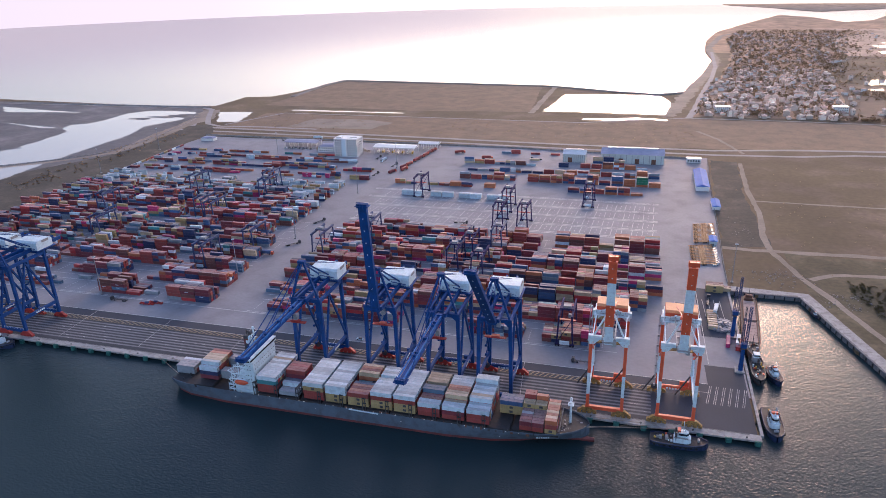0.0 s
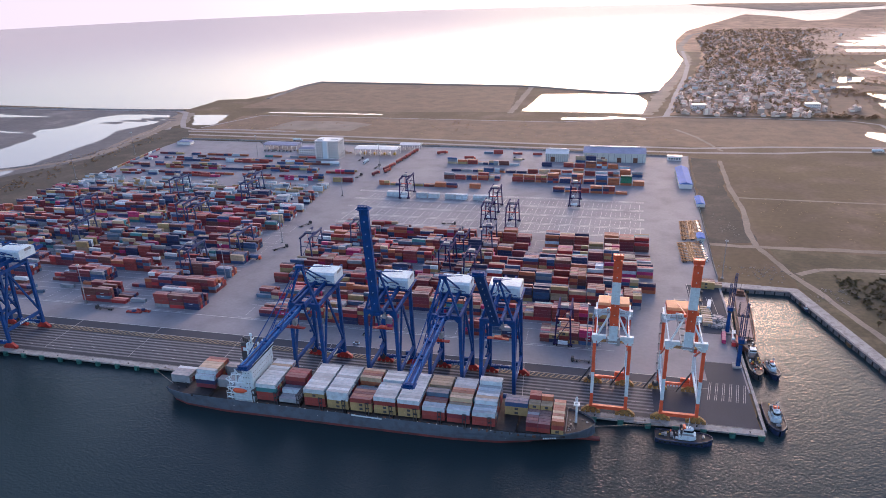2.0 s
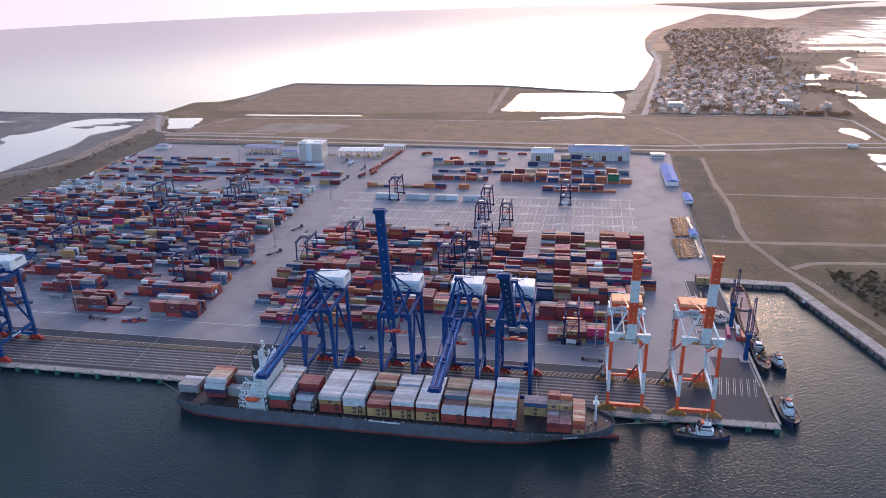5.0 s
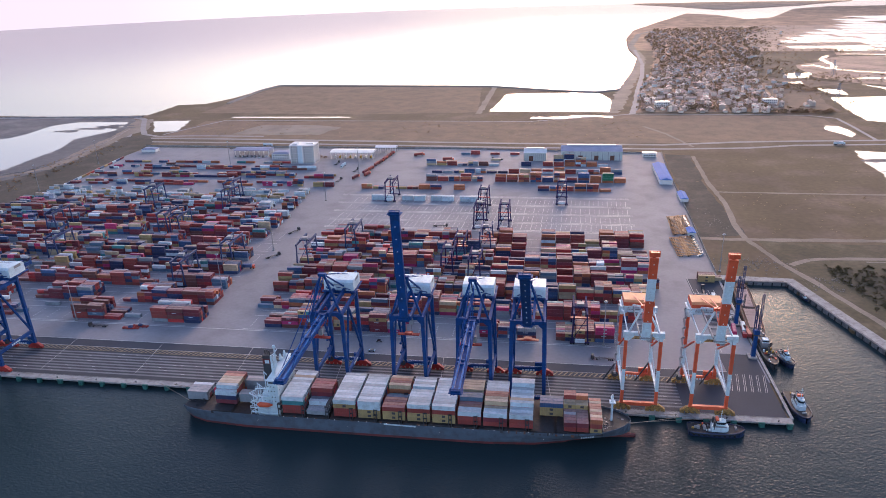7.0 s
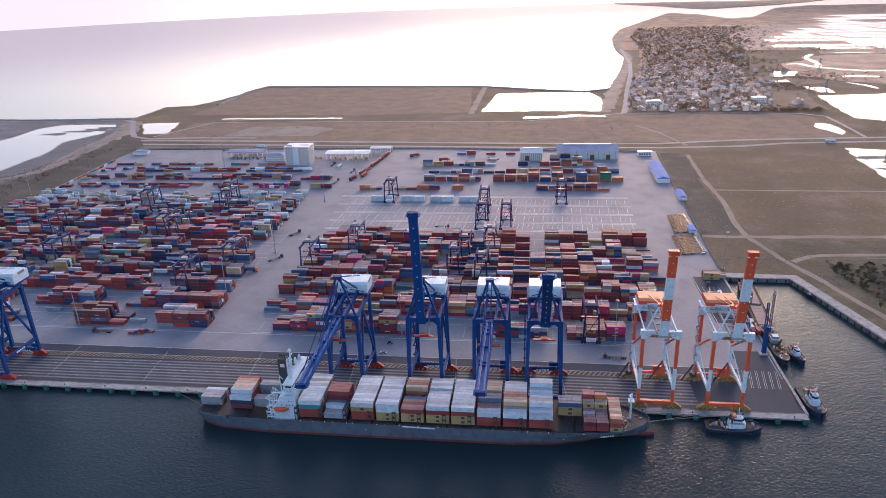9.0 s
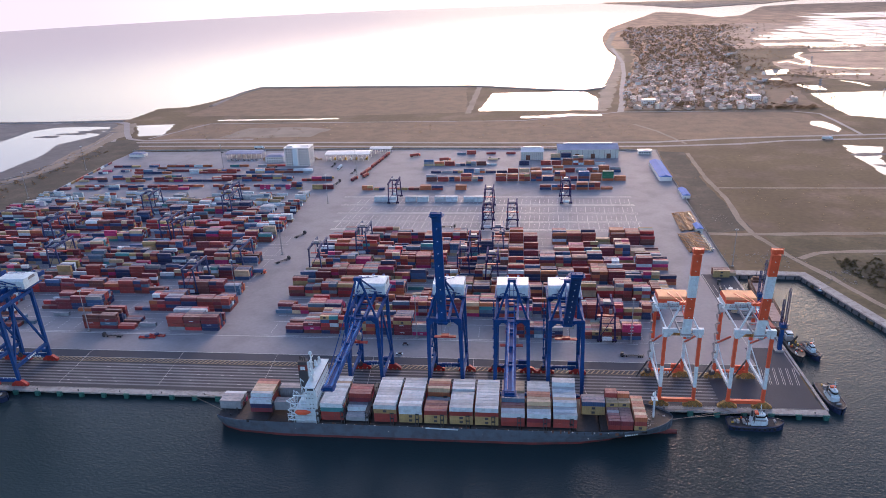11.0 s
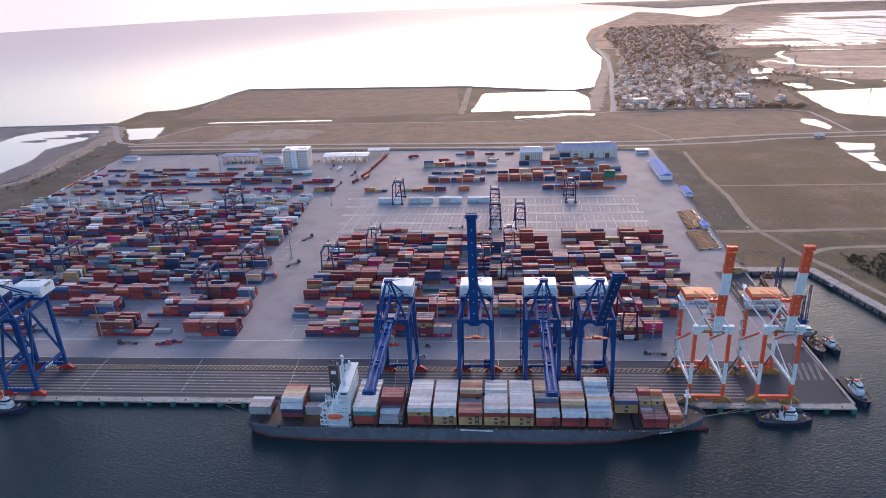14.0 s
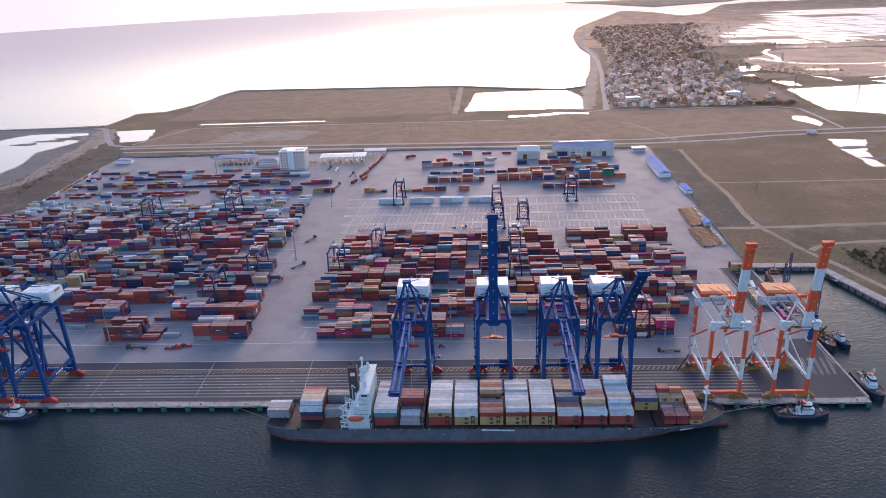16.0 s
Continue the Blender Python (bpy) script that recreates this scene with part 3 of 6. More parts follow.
sheet("mud_flat", [(1000, 2700), (1060, 2890), (1900, 2870), (2500, 2500), (1700, 2480), (1400, 2700)], -0.21, HAZE_GROUND, "pale drained tidal flat", edge=22, seed=231)

sheet("town_ground", [(40, 1185), (90, 1510), (165, 1930), (280, 2570), (335, 3050), (440, 4300), (680, 5300), (1500, 5300), (1000, 4300), (760, 2950), (570, 2390), (420, 1550), (340, 1190)], -0.21, TOWN_SOIL, "bare ground between the town's houses, paled for haze", edge=12, seed=240)
sheet("far_field", [(9000, 2600), (16000, 12000), (5134, 14560), (3953, 12733), (2278, 8053), (1888, 7516), (2009, 9539), (1862, 10844), (868, 6879), (497, 5346), (322, 4150), (262, 3494), (236, 3165), (360, 3060), (480, 4300), (720, 5350), (1500, 5300), (4300, 5200), (4500, 3000)], -0.232, TOWN_SOIL, "far fields up to the coast, paled for haze", edge=0.5, seed=243)
sheet("far_field", [(780, 2960), (1010, 4200), (1500, 5300), (1200, 5900), (4300, 5200), (4500, 3000), (2600, 2500), (1900, 2870)], -0.215, HAZE_GROUND, "pale far fields between the ponds", edge=18, seed=241)

sheet("sand_bank", [(-1038, 1004), (-1008, 926), (-988, 838), (-982, 776), (-960, 698), (-940, 619), (-944, 588), (-921, 593), (-950, 709), (-957, 802), (-968, 908), (-966, 960), (-1030, 1090), (-1062, 1070)], -0.09, DIRT, "pale sandy bank road along the lagoon", edge=3, seed=17)
roads = Solid()
for y, w in ((835, 12), (800, 11)):
    ribbon(roads, [(-960, y + 28), (-736, y + 22), (-409, y + 8), (-205, y - 3), (50, y - 7), (179, y + (22 if y > 810 else 6)), (263, y + 32), (420, y + 45), (1200, y + 60)], w, -0.13, jitter=0.08)
ribbon(roads, [(-960, 870), (-1030, 1000), (-1049, 1085), (-1085, 1108), (-1700, 1088), (-3300, 1180)], 16, -0.1, jitter=0.15)
ribbon(roads, [(405, 872), (419, 1012), (426, 1112), (385, 1149), (260, 1160), (35, 1165), (-180, 1066), (-560, 1070), (-850, 1070), (-900, 900)], 7, -0.14, jitter=0.1)
ribbon(roads, [(35, 1165), (60, 1320), (92, 1560), (150, 1950), (205, 2390), (262, 3160)], 14, -0.14, jitter=0.2)
ribbon(roads, [(-1048, 1082), (-983, 967), (-942, 902), (-901, 880), (-810, 889), (-684, 886)], 11, -0.06, jitter=0.1)
tagged(roads.put("road", ROAD), "worn pale grey country road", "", "", "structure")
tracks = Solid()
ribbon(tracks, [(81, 738), (69, 563), (69, 522), (69, 472), (59, 381), (59, 333), (74, 262), (88, 217), (108, 139), (140, 20), (180, -150)], 6, -0.12, jitter=0.25)
ribbon(tracks, [(69, 522), (162, 521), (273, 520), (600, 530)], 5, -0.13, jitter=0.25)
ribbon(tracks, [(14, 334), (59, 333), (103, 336), (195, 340), (500, 350)], 9, -0.14, jitter=0.4)
ribbon(tracks, [(80, 262), (100, 278), (137, 284), (172, 286), (400, 290)], 7, -0.13, jitter=0.3)
ribbon(tracks, [(96, 812), (70, 930), (40, 1010)], 6, -0.13, jitter=0.3)
ribbon(tracks, [(-1300, 330), (-1060, 440), (-985, 515), (-952, 562), (-936, 600), (-933, 635), (-943, 718), (-956, 798), (-981, 896), (-998, 957), (-1042, 1075)], 13, -0.08, jitter=0.12)
ribbon(tracks, [(-297, 1170), (-298, 1682)], 14, -0.1, jitter=0.3)
tagged(tracks.put("dirt_track", DIRT), "pale trodden dirt track", "", "", "structure")
banks = Solid()
def bank(points, w, h, z=-0.25):
    for (x0, y0), (x1, y1) in zip(points, points[1:]):
        d = math.hypot(x1 - x0, y1 - y0)
        nx, ny = -(y1 - y0) / d * w, (x1 - x0) / d * w
        v = [(x0 - nx, y0 - ny, z), (x0 + nx, y0 + ny, z), (x1 + nx, y1 + ny, z), (x1 - nx, y1 - ny, z),
             (x0 - nx * 0.35, y0 - ny * 0.35, z + h), (x0 + nx * 0.35, y0 + ny * 0.35, z + h), (x1 + nx * 0.35, y1 + ny * 0.35, z + h), (x1 - nx * 0.35, y1 - ny * 0.35, z + h)]
        banks.add(v, [(0, 3, 7, 4), (1, 5, 6, 2), (4, 7, 6, 5), (0, 4, 5, 1), (3, 2, 6, 7)])
bank([(-965, 1340), (-988, 1600), (-976, 1735), (-334, 1688), (-300, 1680), (-120, 1580), (-20, 1540), (45, 1590)], 7, 3)
bank([(-1073, 1116), (-1700, 1096), (-3300, 1222)], 8, 2.2)
bank([(-1300, 340), (-1066, 450), (-995, 523), (-963, 570), (-948, 602), (-945, 640), (-953, 718), (-967, 798), (-991, 896), (-1010, 960)], 2.2, 1.2)
tagged(banks.put("sea_dyke", ROCK), "low stone sea dyke", "", "", "structure")

# basin: sea wall of concrete panels with a promenade
wall = thing("basin_wall", "pale concrete sea wall round the basin", "sea wall")
wall["kind"] = "structure"
route = [(8, 217), (62, 216), (90, 97), (121, -62), (190, -400)]
for (x0, y0), (x1, y1) in zip(route, route[1:]):
    d = math.hypot(x1 - x0, y1 - y0)
    k = max(1, round(d / 8))
    ang = math.degrees(math.atan2(y1 - y0, x1 - x0))
    pan = Solid().box(-d / k / 2 + 0.05, -0.6, -5, d / k / 2 - 0.05, 1.0, 1.1).box(-0.5, -1.1, -3.6, 0.5, -0.6, 0.3, 1).mesh("panel", [SEA_WALL, RUBBER])
    for i in range(k):
        t = (i + 0.5) / k
        ob = new("panel", pan)
        ob.parent = wall
        ob.matrix_basis = pose(x0 + (x1 - x0) * t, y0 + (y1 - y0) * t, 0, 0, 0, ang)
prom = Solid()
ribbon(prom, [(8, 225), (66, 224), (95, 99), (127, -60), (197, -400)], 12, 0.05)
tagged(prom.put("promenade", CAP), "pale concrete walk along the basin wall", "", "", "structure")

# yard fence on the east side, with posts
fence = thing("fence", "low pale concrete fence wall along the yard's edge", "fence")
line = [(8, 236), (9.5, 279), (12.5, 331), (17.5, 430), (22.5, 530), (28.5, 646), (37, 760)]
for (x0, y0), (x1, y1) in zip(line, line[1:]):
    d = math.hypot(x1 - x0, y1 - y0)
    k = round(d / 9)
    ang = math.degrees(math.atan2(y1 - y0, x1 - x0))
    pan = Solid().box(-d / k / 2, -0.12, -0.3, d / k / 2 - 0.4, 0.12, 2.1).box(d / k / 2 - 0.4, -0.2, -0.3, d / k / 2, 0.2, 2.4).mesh("fence_panel", CAP)
    for i in range(k):
        t = (i + 0.5) / k
        ob = new("fence_panel", pan)
        ob.parent = fence
        ob.matrix_basis = pose(x0 + (x1 - x0) * t, y0 + (y1 - y0) * t, 0, 0, 0, ang)
north = thing("fence", "long low wall behind the container yard", "fence")
pan = Solid().box(-6.1, -0.15, -0.3, 6.1, 0.15, 2.2).mesh("fence_panel", CAP)
for i in range(72):
    ob = new("fence_panel", pan)
    ob.parent = north
    x = -862 + 12.3 * i
    ob.matrix_basis = pose(x, 782 - 30 * max(0, (x + 300) / 340), 0, 0, 0, -5 if x > -300 else 0)


# ---- containers ----
def box_mesh(key, length, height):
    """A steel shipping container: one closed shell with corner posts and corrugated long sides."""
    s, L, W, n = Solid(), length / 2, 1.22, int(length / 0.6)
    near = [(-L, -W), (-L + 0.2, -W)]
    near += [(-L + 0.2 + (2 * L - 0.4) * (i + 0.5) / n, -W + (0.1 if i % 2 else 0.02)) for i in range(n)] + [(L - 0.2, -W), (L, -W)]
    s.prism(near + [(-x, -y) for x, y in near], 0, height)
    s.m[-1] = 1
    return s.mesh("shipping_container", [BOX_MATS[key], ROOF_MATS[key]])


door = Solid()
door.box(-0.04, -1.1, 0.12, 0.05, 1.1, 2.6)
for y in (-0.75, -0.3, 0.3, 0.75):
    door.tube((0.06, y, 0.14), (0.06, y, 2.55), 0.05, n=5, m=1)
DOOR = {k: door.mesh("door", [BOX_MATS[k], STEEL]) for k in BOX_KEYS}
MARK = Solid().box(-1.1, -0.02, 0.9, 1.1, 0.03, 1.65).mesh("logo_panel", BOX_MATS["w"])
SMALL_MARK = Solid().box(-2.2, -0.02, 1.55, 1.0, 0.03, 2.0).mesh("logo_panel", BOX_MATS["w"])
DARK_MARK = Solid().box(-0.9, -0.03, 0.7, 0.9, 0.03, 2.1).mesh("logo_panel", STEEL)



BOX_CACHE = {}


def box_at(key, x, y, z, label, group, length=12.19, height=2.75, turn=0.0):
    k = (key, length, height)
    if k not in BOX_CACHE:
        BOX_CACHE[k] = box_mesh(*k)
    ob = tagged(new("shipping_container", BOX_CACHE[k]), label, "container", group)
    ob.matrix_basis = pose(x, y, z, 0, 0, turn)
    for me, px, py in ((DOOR[key], length / 2, 0), (MARK if key == "p" else (DARK_MARK if key == "y" else (SMALL_MARK if z < 8 and key in "rbmnuso" and int(x * 13 + z * 7) % 3 == 0 and length > 7 else None)), 0, -1.22)):
        if me:
            c = new(me.name.split(".")[0], me)
            c.parent = ob
            c.matrix_basis = pose(px, py, 0)
    return ob


def stack_block(s, x, y, z, key, length=12.19, w=2.44, h=2.62):
    """One plain container among many, added to the solid s."""
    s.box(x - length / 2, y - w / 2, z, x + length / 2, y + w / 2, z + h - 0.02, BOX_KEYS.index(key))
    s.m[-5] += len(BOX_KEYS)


MIX = "rrrrrrrrrrmmmmmmmccccccbbbboooonnnnnnuuussggwkkyyyppt"
WEST_MIX = "rrrrrrrrmmmmmmmmmmbbbbbccoonnnnnnnnuuuusssgggwwwkkyyytpp"
REDS = "rrrrrrmmmmmmmmmcbbbbonnnnuwsg"
COLOUR_WORD = {k: n.replace("_", " ") for k, (n, c) in BOX_COLOURS.items()}


def yard_bays(name, x0, y, heights, seed, palette=MIX, rows=6, pitch=13.3, label="", separate=False, skip=0.14, vary=0.0, colours="", step=12.85):
    """A block of container stacks between two ends of the plan: a digit a bay gives the tiers; the rows behind vary about it."""
    r, s = random.Random(seed), Solid()
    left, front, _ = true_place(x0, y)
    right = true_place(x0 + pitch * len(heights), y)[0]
    bays = max(1, round((right - left) / step))
    for i in range(bays):
        q = min(len(heights) - 1, int((i + 0.5) * len(heights) / bays))
        top = int(heights[q])
        own = colours[q] if colours and colours[q] != "." else ""
        if vary and r.random() < vary:
            top = max(0, top - r.choice((1, 1, 2, 2, 3)))
        if not top:
            continue
        x = left + (right - left) * (i + 0.5) / bays
        run = own or r.choice(palette)
        twenty = r.random() < 0.3
        tier = top
        for j in range(rows):
            if j and r.random() < (0.5 if palette is MIX else 0.65):
                tier = max(0, min(5, top + r.choice((0, 0, -1, -1, -2, -2, -3, 1 if top < 4 else 0))))
            n = 0 if j and r.random() < skip * 0.6 else tier
            for k in range(n):
                if not k or r.random() < 0.78:
                    key = run if r.random() < (0.6 if own else (0.22 if palette is MIX else 0.16)) else r.choice(palette)
                yy = front + 1.3 + 2.8 * j
                dx, dy = r.uniform(-0.15, 0.15), r.uniform(-0.08, 0.08)
                if twenty:
                    for e in (-3.1, 3.1):
                        kk = r.choice(palette)
                        if separate and not j:
                            box_at(kk, x + e + dx, yy, 2.74 * k, "%s short steel shipping container stacked in the yard" % COLOUR_WORD[kk], "containers at the front of the yard", 6.06, 2.6)
                        else:
                            stack_block(s, x + e + dx, yy, 2.74 * k, kk, 6.06)
                elif separate and not j:
                    box_at(key, x + dx, yy + dy, 2.74 * k, "%s corrugated steel shipping container stacked in the yard" % COLOUR_WORD[key], "containers at the front of the yard", 12.19, 2.6)
                else:
                    stack_block(s, x + dx, yy + dy, 2.74 * k, key)
    if s.v:
        tagged(s.put(name, STACK_MATS), label or "dense stacks of multicoloured steel shipping containers", "containers", "", "stuff")


def wild(seed, n, lo, hi, gaps=0.1):
    r = random.Random(seed)
    return "".join("0" if r.random() < gaps else str(r.randint(lo, hi)) for _ in range(n))


# east half: seven blocks of stacks behind the cranes
EAST = ["2355445300000433023440", "1435343444534443444443", "3344333542444454434545", "4344453344454344444544", "4343453444344544444443", "3445344344445434454443", "3404345434430443045442"]
for k, h in enumerate(EAST):
    yard_bays("container_stacks", -360 if k == 0 else -380, 88 + 34.5 * k, h[:20] if k == 0 else h + "443"[:min(3, k)], 300 + k, separate=(k == 0), vary=0.16 if k else 0)
# west half
WEST = ["0000001000110021000044100444", "0011010220034400134400134444", "0020331302441434344344204443", "1243342443443342433443434443", "2443444433444343444434344443",
        "3444344433444343444434344343", "4444344444444343444434344344", "3444344444344343444434344334", "4444344434444343444434344333"]
for k, h in enumerate(WEST):
    yard_bays("container_stacks", -786 - 5 * min(k, 6), 88 + 34.5 * k, h, 400 + k, REDS if k < 3 else WEST_MIX, separate=(k == 0), vary=0.24 if k > 1 else 0, colours="." * 25 + ("www" if k > 6 else "..."))
yard_bays("container_stacks", -822, 398, wild(5, 28, 2, 3, 0.08), 420, WEST_MIX + "wwww", colours="." * 24 + "wwww")
yard_bays("container_stacks", -824, 432, wild(6, 28, 1, 3, 0.08), 421, "wwwwwwwwggkkyrs", skip=0.3, label="stacks of white refrigerated shipping containers")
yard_bays("container_stacks", -828, 462, wild(7, 28, 1, 2, 0.15), 422, "wwwwwwwwgggky", skip=0.35, label="stacks of white refrigerated shipping containers")
for k, (y, n, hi) in enumerate(((512, 28, 2), (527, 28, 1), (558, 27, 2), (571, 27, 2), (608, 24, 2), (620, 22, 1), (652, 20, 1))):
    yard_bays("container_row", -828, y, wild(20 + k, n, 1, hi, 0.3), 430 + k, WEST_MIX + "ooww", rows=2, pitch=14.1, skip=0.8, label="loose row of shipping containers on the concrete")
# behind the empty block
reefers = Solid()
for x in (-357.6, -344, -318.5, -303, -281, -266.5, -244.5, -231):
    for j in range(2):
        for k in range(2):
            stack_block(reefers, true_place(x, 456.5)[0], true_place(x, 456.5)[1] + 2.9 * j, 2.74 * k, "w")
tagged(reefers.put("container_row", STACK_MATS), "white refrigerated containers stacked two high at the edge of an empty block", "containers", "", "stuff")
REAR = "oooorrrrbbunnykg"
yard_bays("container_row", -393, 510, "21001121202010000022223231", 451, REAR, rows=2, pitch=12.75, skip=0.2, label="row of orange, yellow and blue shipping containers", colours="rb..yboonroo.....rroyrnoyub", step=13.6)
yard_bays("container_row", -312, 557, "32222023342424342", 452, REAR, rows=3, pitch=16.1, skip=0.1, label="stacks of orange and blue shipping containers", colours="uboroooborounuoeo", step=13.7)
yard_bays("container_row", -312, 606, "11122112222322231", 453, REAR + "ggww", rows=2, pitch=16.1, skip=0.2, label="row of weathered shipping containers", colours="..mm.e.rwo.ow.oo.", step=13.7)
yard_bays("container_row", -328, 654, "322122100202233210", 454, REAR + "ggwwk", rows=2, pitch=16.1, skip=0.2, label="row of weathered shipping containers", colours="gorr.bwr..k.ooook.", step=13.7)
yard_bays("container_row", -328, 690, "000000100020330000", 455, REAR + "ggwwk", rows=2, pitch=16.1, skip=0.2, label="row of weathered shipping containers", step=13.7)
for x in (-529, -493):
    for k in range(2):
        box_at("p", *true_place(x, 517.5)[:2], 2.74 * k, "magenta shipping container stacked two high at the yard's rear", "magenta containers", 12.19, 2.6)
yard_bays("container_row", -300, 735, "0120101101000000", 456, "bbgsrk", rows=1, pitch=15, skip=0.1, label="row of weathered shipping containers by the back wall")
# containers set end to end as a wall along the west edge
for x, y, key, length in ((-435.6, 86.2, "g", 12.19), (-323.2, 83.8, "t", 12.19), (-512, 100, "g", 12.19), (-530, 87, "s", 12.19), (-497, 108, "o", 12.19)):
    box_at(key, x, y, 0.02, "single %s shipping container set down in front of the stacks" % COLOUR_WORD[key], "single containers", length, 2.6)
edge_line = thing("container_wall", "line of old shipping containers along the yard's edge", "container wall")
edge_line["kind"] = "structure"
r = random.Random(12)
for i in range(24):
    t = i / 24
    y = 360 + 330 * t
    x = -803 - 42 * t
    key = r.choice("rbmonuwwcys")
    if (key, 12.19, 2.75) not in BOX_CACHE:
        BOX_CACHE[(key, 12.19, 2.75)] = box_mesh(key, 12.19, 2.75)
    ob = new("container", BOX_CACHE[(key, 12.19, 2.75)])
    ob.parent = edge_line
    ob.matrix_basis = pose(x - 6, y, 0, 0, 0, 97)


# ---- quay cranes ----
def quay_crane(x, angle, group, scheme, label, boom_len=78.0):
    """A ship-to-shore gantry crane on rails: legs, sills, portal beams, girder, boom, stays and machinery house."""
    blue = scheme == "blue"
    g = thing("quay_crane", label, "crane", group, pose(x, 0, 0))
    main = CRANE_BLUE if blue else ORANGE
    HW, YW, YL, ZP = (9.6, 5.2, 35.7, 53.0) if blue else (9.2, 5.2, 35.7, 48.6)
    for sx in (-1, 1):
        for y in (YW, YL):
            leg = Solid()
            z0, z1 = 4.0, ZP
            fr_ = (0, 1) if blue else (0, 0.2, 0.5, 0.9, 1)
            for k, (a, b) in enumerate(zip(fr_, fr_[1:])):
                lean = 0.8 if blue else 0.1
                leg.beam((sx * (HW - lean * a), y, z0 + (z1 - z0) * a), (sx * (HW - lean * b), y, z0 + (z1 - z0) * b), 1.75 if blue else 1.55, 2.0 if blue else 1.7, m=k % 2)
            leg.put("leg", [main, WHITE], g)
    for y, nm in ((YW, "waterside"), (YL, "landside")):
        Solid().box(-HW - 1, y - 0.9, 3.4, HW + 1, y + 0.9, 5.4).put("sill_beam", main, g)
        if blue:
            Solid().box(-HW + 1, y - 0.84, 6.5, HW - 1, y - 0.74, 6.62).put("sill_rail", WHITE, g)
            for k in range(7):
                Solid().box(-HW + 1.2 + k * (HW - 1.3) / 3, y - 0.83, 5.4, -HW + 1.32 + k * (HW - 1.3) / 3, y - 0.75, 6.5).put("rail_post", WHITE, g)
        for sx in (-1, 1):
            b = Solid()
            for dx in (-4.2, -1.4, 1.4, 4.2):
                b.box(sx * HW + dx - 1.0, y - 1.0, 0.6, sx * HW + dx + 1.0, y + 1.0, 2.1)
                for dd in (-0.6, 0.6):
                    b.tube((sx * HW + dx + dd, y - 0.3, 0.62), (sx * HW + dx + dd, y + 0.3, 0.62), 0.42, n=8, m=1)
            X = sx * HW
            b.add([(X + u, y + v, z) for u, z in ((-5.2, 1.9), (5.2, 1.9), (2.0, 4.4), (-2.0, 4.4)) for v in (-1.0, 1.0)],
                  [(0, 2, 4, 6), (7, 5, 3, 1), (0, 1, 3, 2), (2, 3, 5, 4), (4, 5, 7, 6), (6, 7, 1, 0)])
            b.put("bogie", [RED if blue else OCHRE, STEEL], g, "red travelling wheel bogie" if blue else "yellow travelling wheel bogie")
        pb = Solid().box(-HW + 0.1, y - (1.1 if blue else 0.9), ZP - (1.9 if blue else 1.5), HW - 0.1, y + (1.1 if blue else 0.9), ZP + (0.3 if blue else 0.6))
        for sx in (-1, 1):          # haunches under the corners
            pb.add([(sx * (HW - 1.4), y - 0.85, ZP - 1.8), (sx * (HW - 1.4), y + 0.85, ZP - 1.8), (sx * (HW - 1.4), y - 0.85, ZP - 4.6), (sx * (HW - 1.4), y + 0.85, ZP - 4.6), (sx * (HW - 4.2), y - 0.85, ZP - 1.8), (sx * (HW - 4.2), y + 0.85, ZP - 1.8)],
                   [(0, 2, 4), (1, 5, 3), (2, 3, 5, 4), (0, 4, 5, 1), (0, 1, 3, 2)])
            if not blue:
                pb.box(sx * HW - 1.4, y - 1.2, ZP - 2.6, sx * HW + 1.5, y + 1.2, ZP + 0.8)
        pb.put("portal_beam", main if blue else WHITE, g)
    for sx in (-1, 1):
        Solid().box(sx * HW - (0.7 if blue else 0.5), YW, 12.2, sx * HW + (0.7 if blue else 0.5), YL, 14.4 if blue else 13.8).put("side_beam", main if blue else WHITE, g)
        Solid().box(sx * (HW - 0.8) - (0.7 if blue else 0.3), YW, ZP - (2.0 if blue else 0.9), sx * (HW - 0.8) + (0.8 if blue else 0.3), YL, ZP).put("side_beam", main if blue else WHITE, g)
        br = Solid()
        if blue:
            br.beam((sx * HW, YL, 13.5), (sx * (HW - 0.6), 18, ZP - 2), 1.1).beam((sx * HW, YW, 13.5), (sx * (HW - 0.6), 18, ZP - 2), 1.1)
        else:
            br.beam((sx * HW, YL, 24), (sx * HW, 14, 40), 0.8, m=0).beam((sx * HW, YL, 24), (sx * HW, YW, 13), 0.5, m=1)
        br.put("brace", [main, WHITE], g)
    if not blue:
        for sx in (-1, 1):
            Solid().beam((sx * HW, YL, 14), (sx * HW - 8, YL - 1, 0.3), 0.7).put("raking_strut", STEEL, g, "dark raking strut")
    zg = ZP + 0.6
    gir = Solid()
    for sx in (-1, 1):
        gir.box(sx * 3.2 - (0.7 if blue else 0.3), -1.2, zg + (0 if blue else 1.0), sx * 3.2 + (0.7 if blue else 0.3), 58 if blue else 52, zg + 2.4)
    for k in range(9):
        gir.box(-3.2, -3 + 7 * k, zg + 0.2, 3.2, -2.2 + 7 * k, zg + 1.0)
    gir.put("girder", main if blue else GREY, g)
    # boom, hinged at the waterside
    A = radians(angle)
    hinge = Vector((0, -1.2, zg + 0.4))
    d = Vector((0, -math.cos(A), math.sin(A)))
    up = Vector((0, math.sin(A), math.cos(A)))
    tip = hinge + d * boom_len
    BW = (1.45 if angle < 20 else 1.9) if blue else 1.65
    ob = Solid().box(-BW - 0.6, -1.0, -1.2, BW + 0.6, 1.0, 1.4).put("boom", main if blue else WHITE, g, "raised crane boom" if angle > 20 else "lowered crane boom", at=Matrix.Translation(hinge))

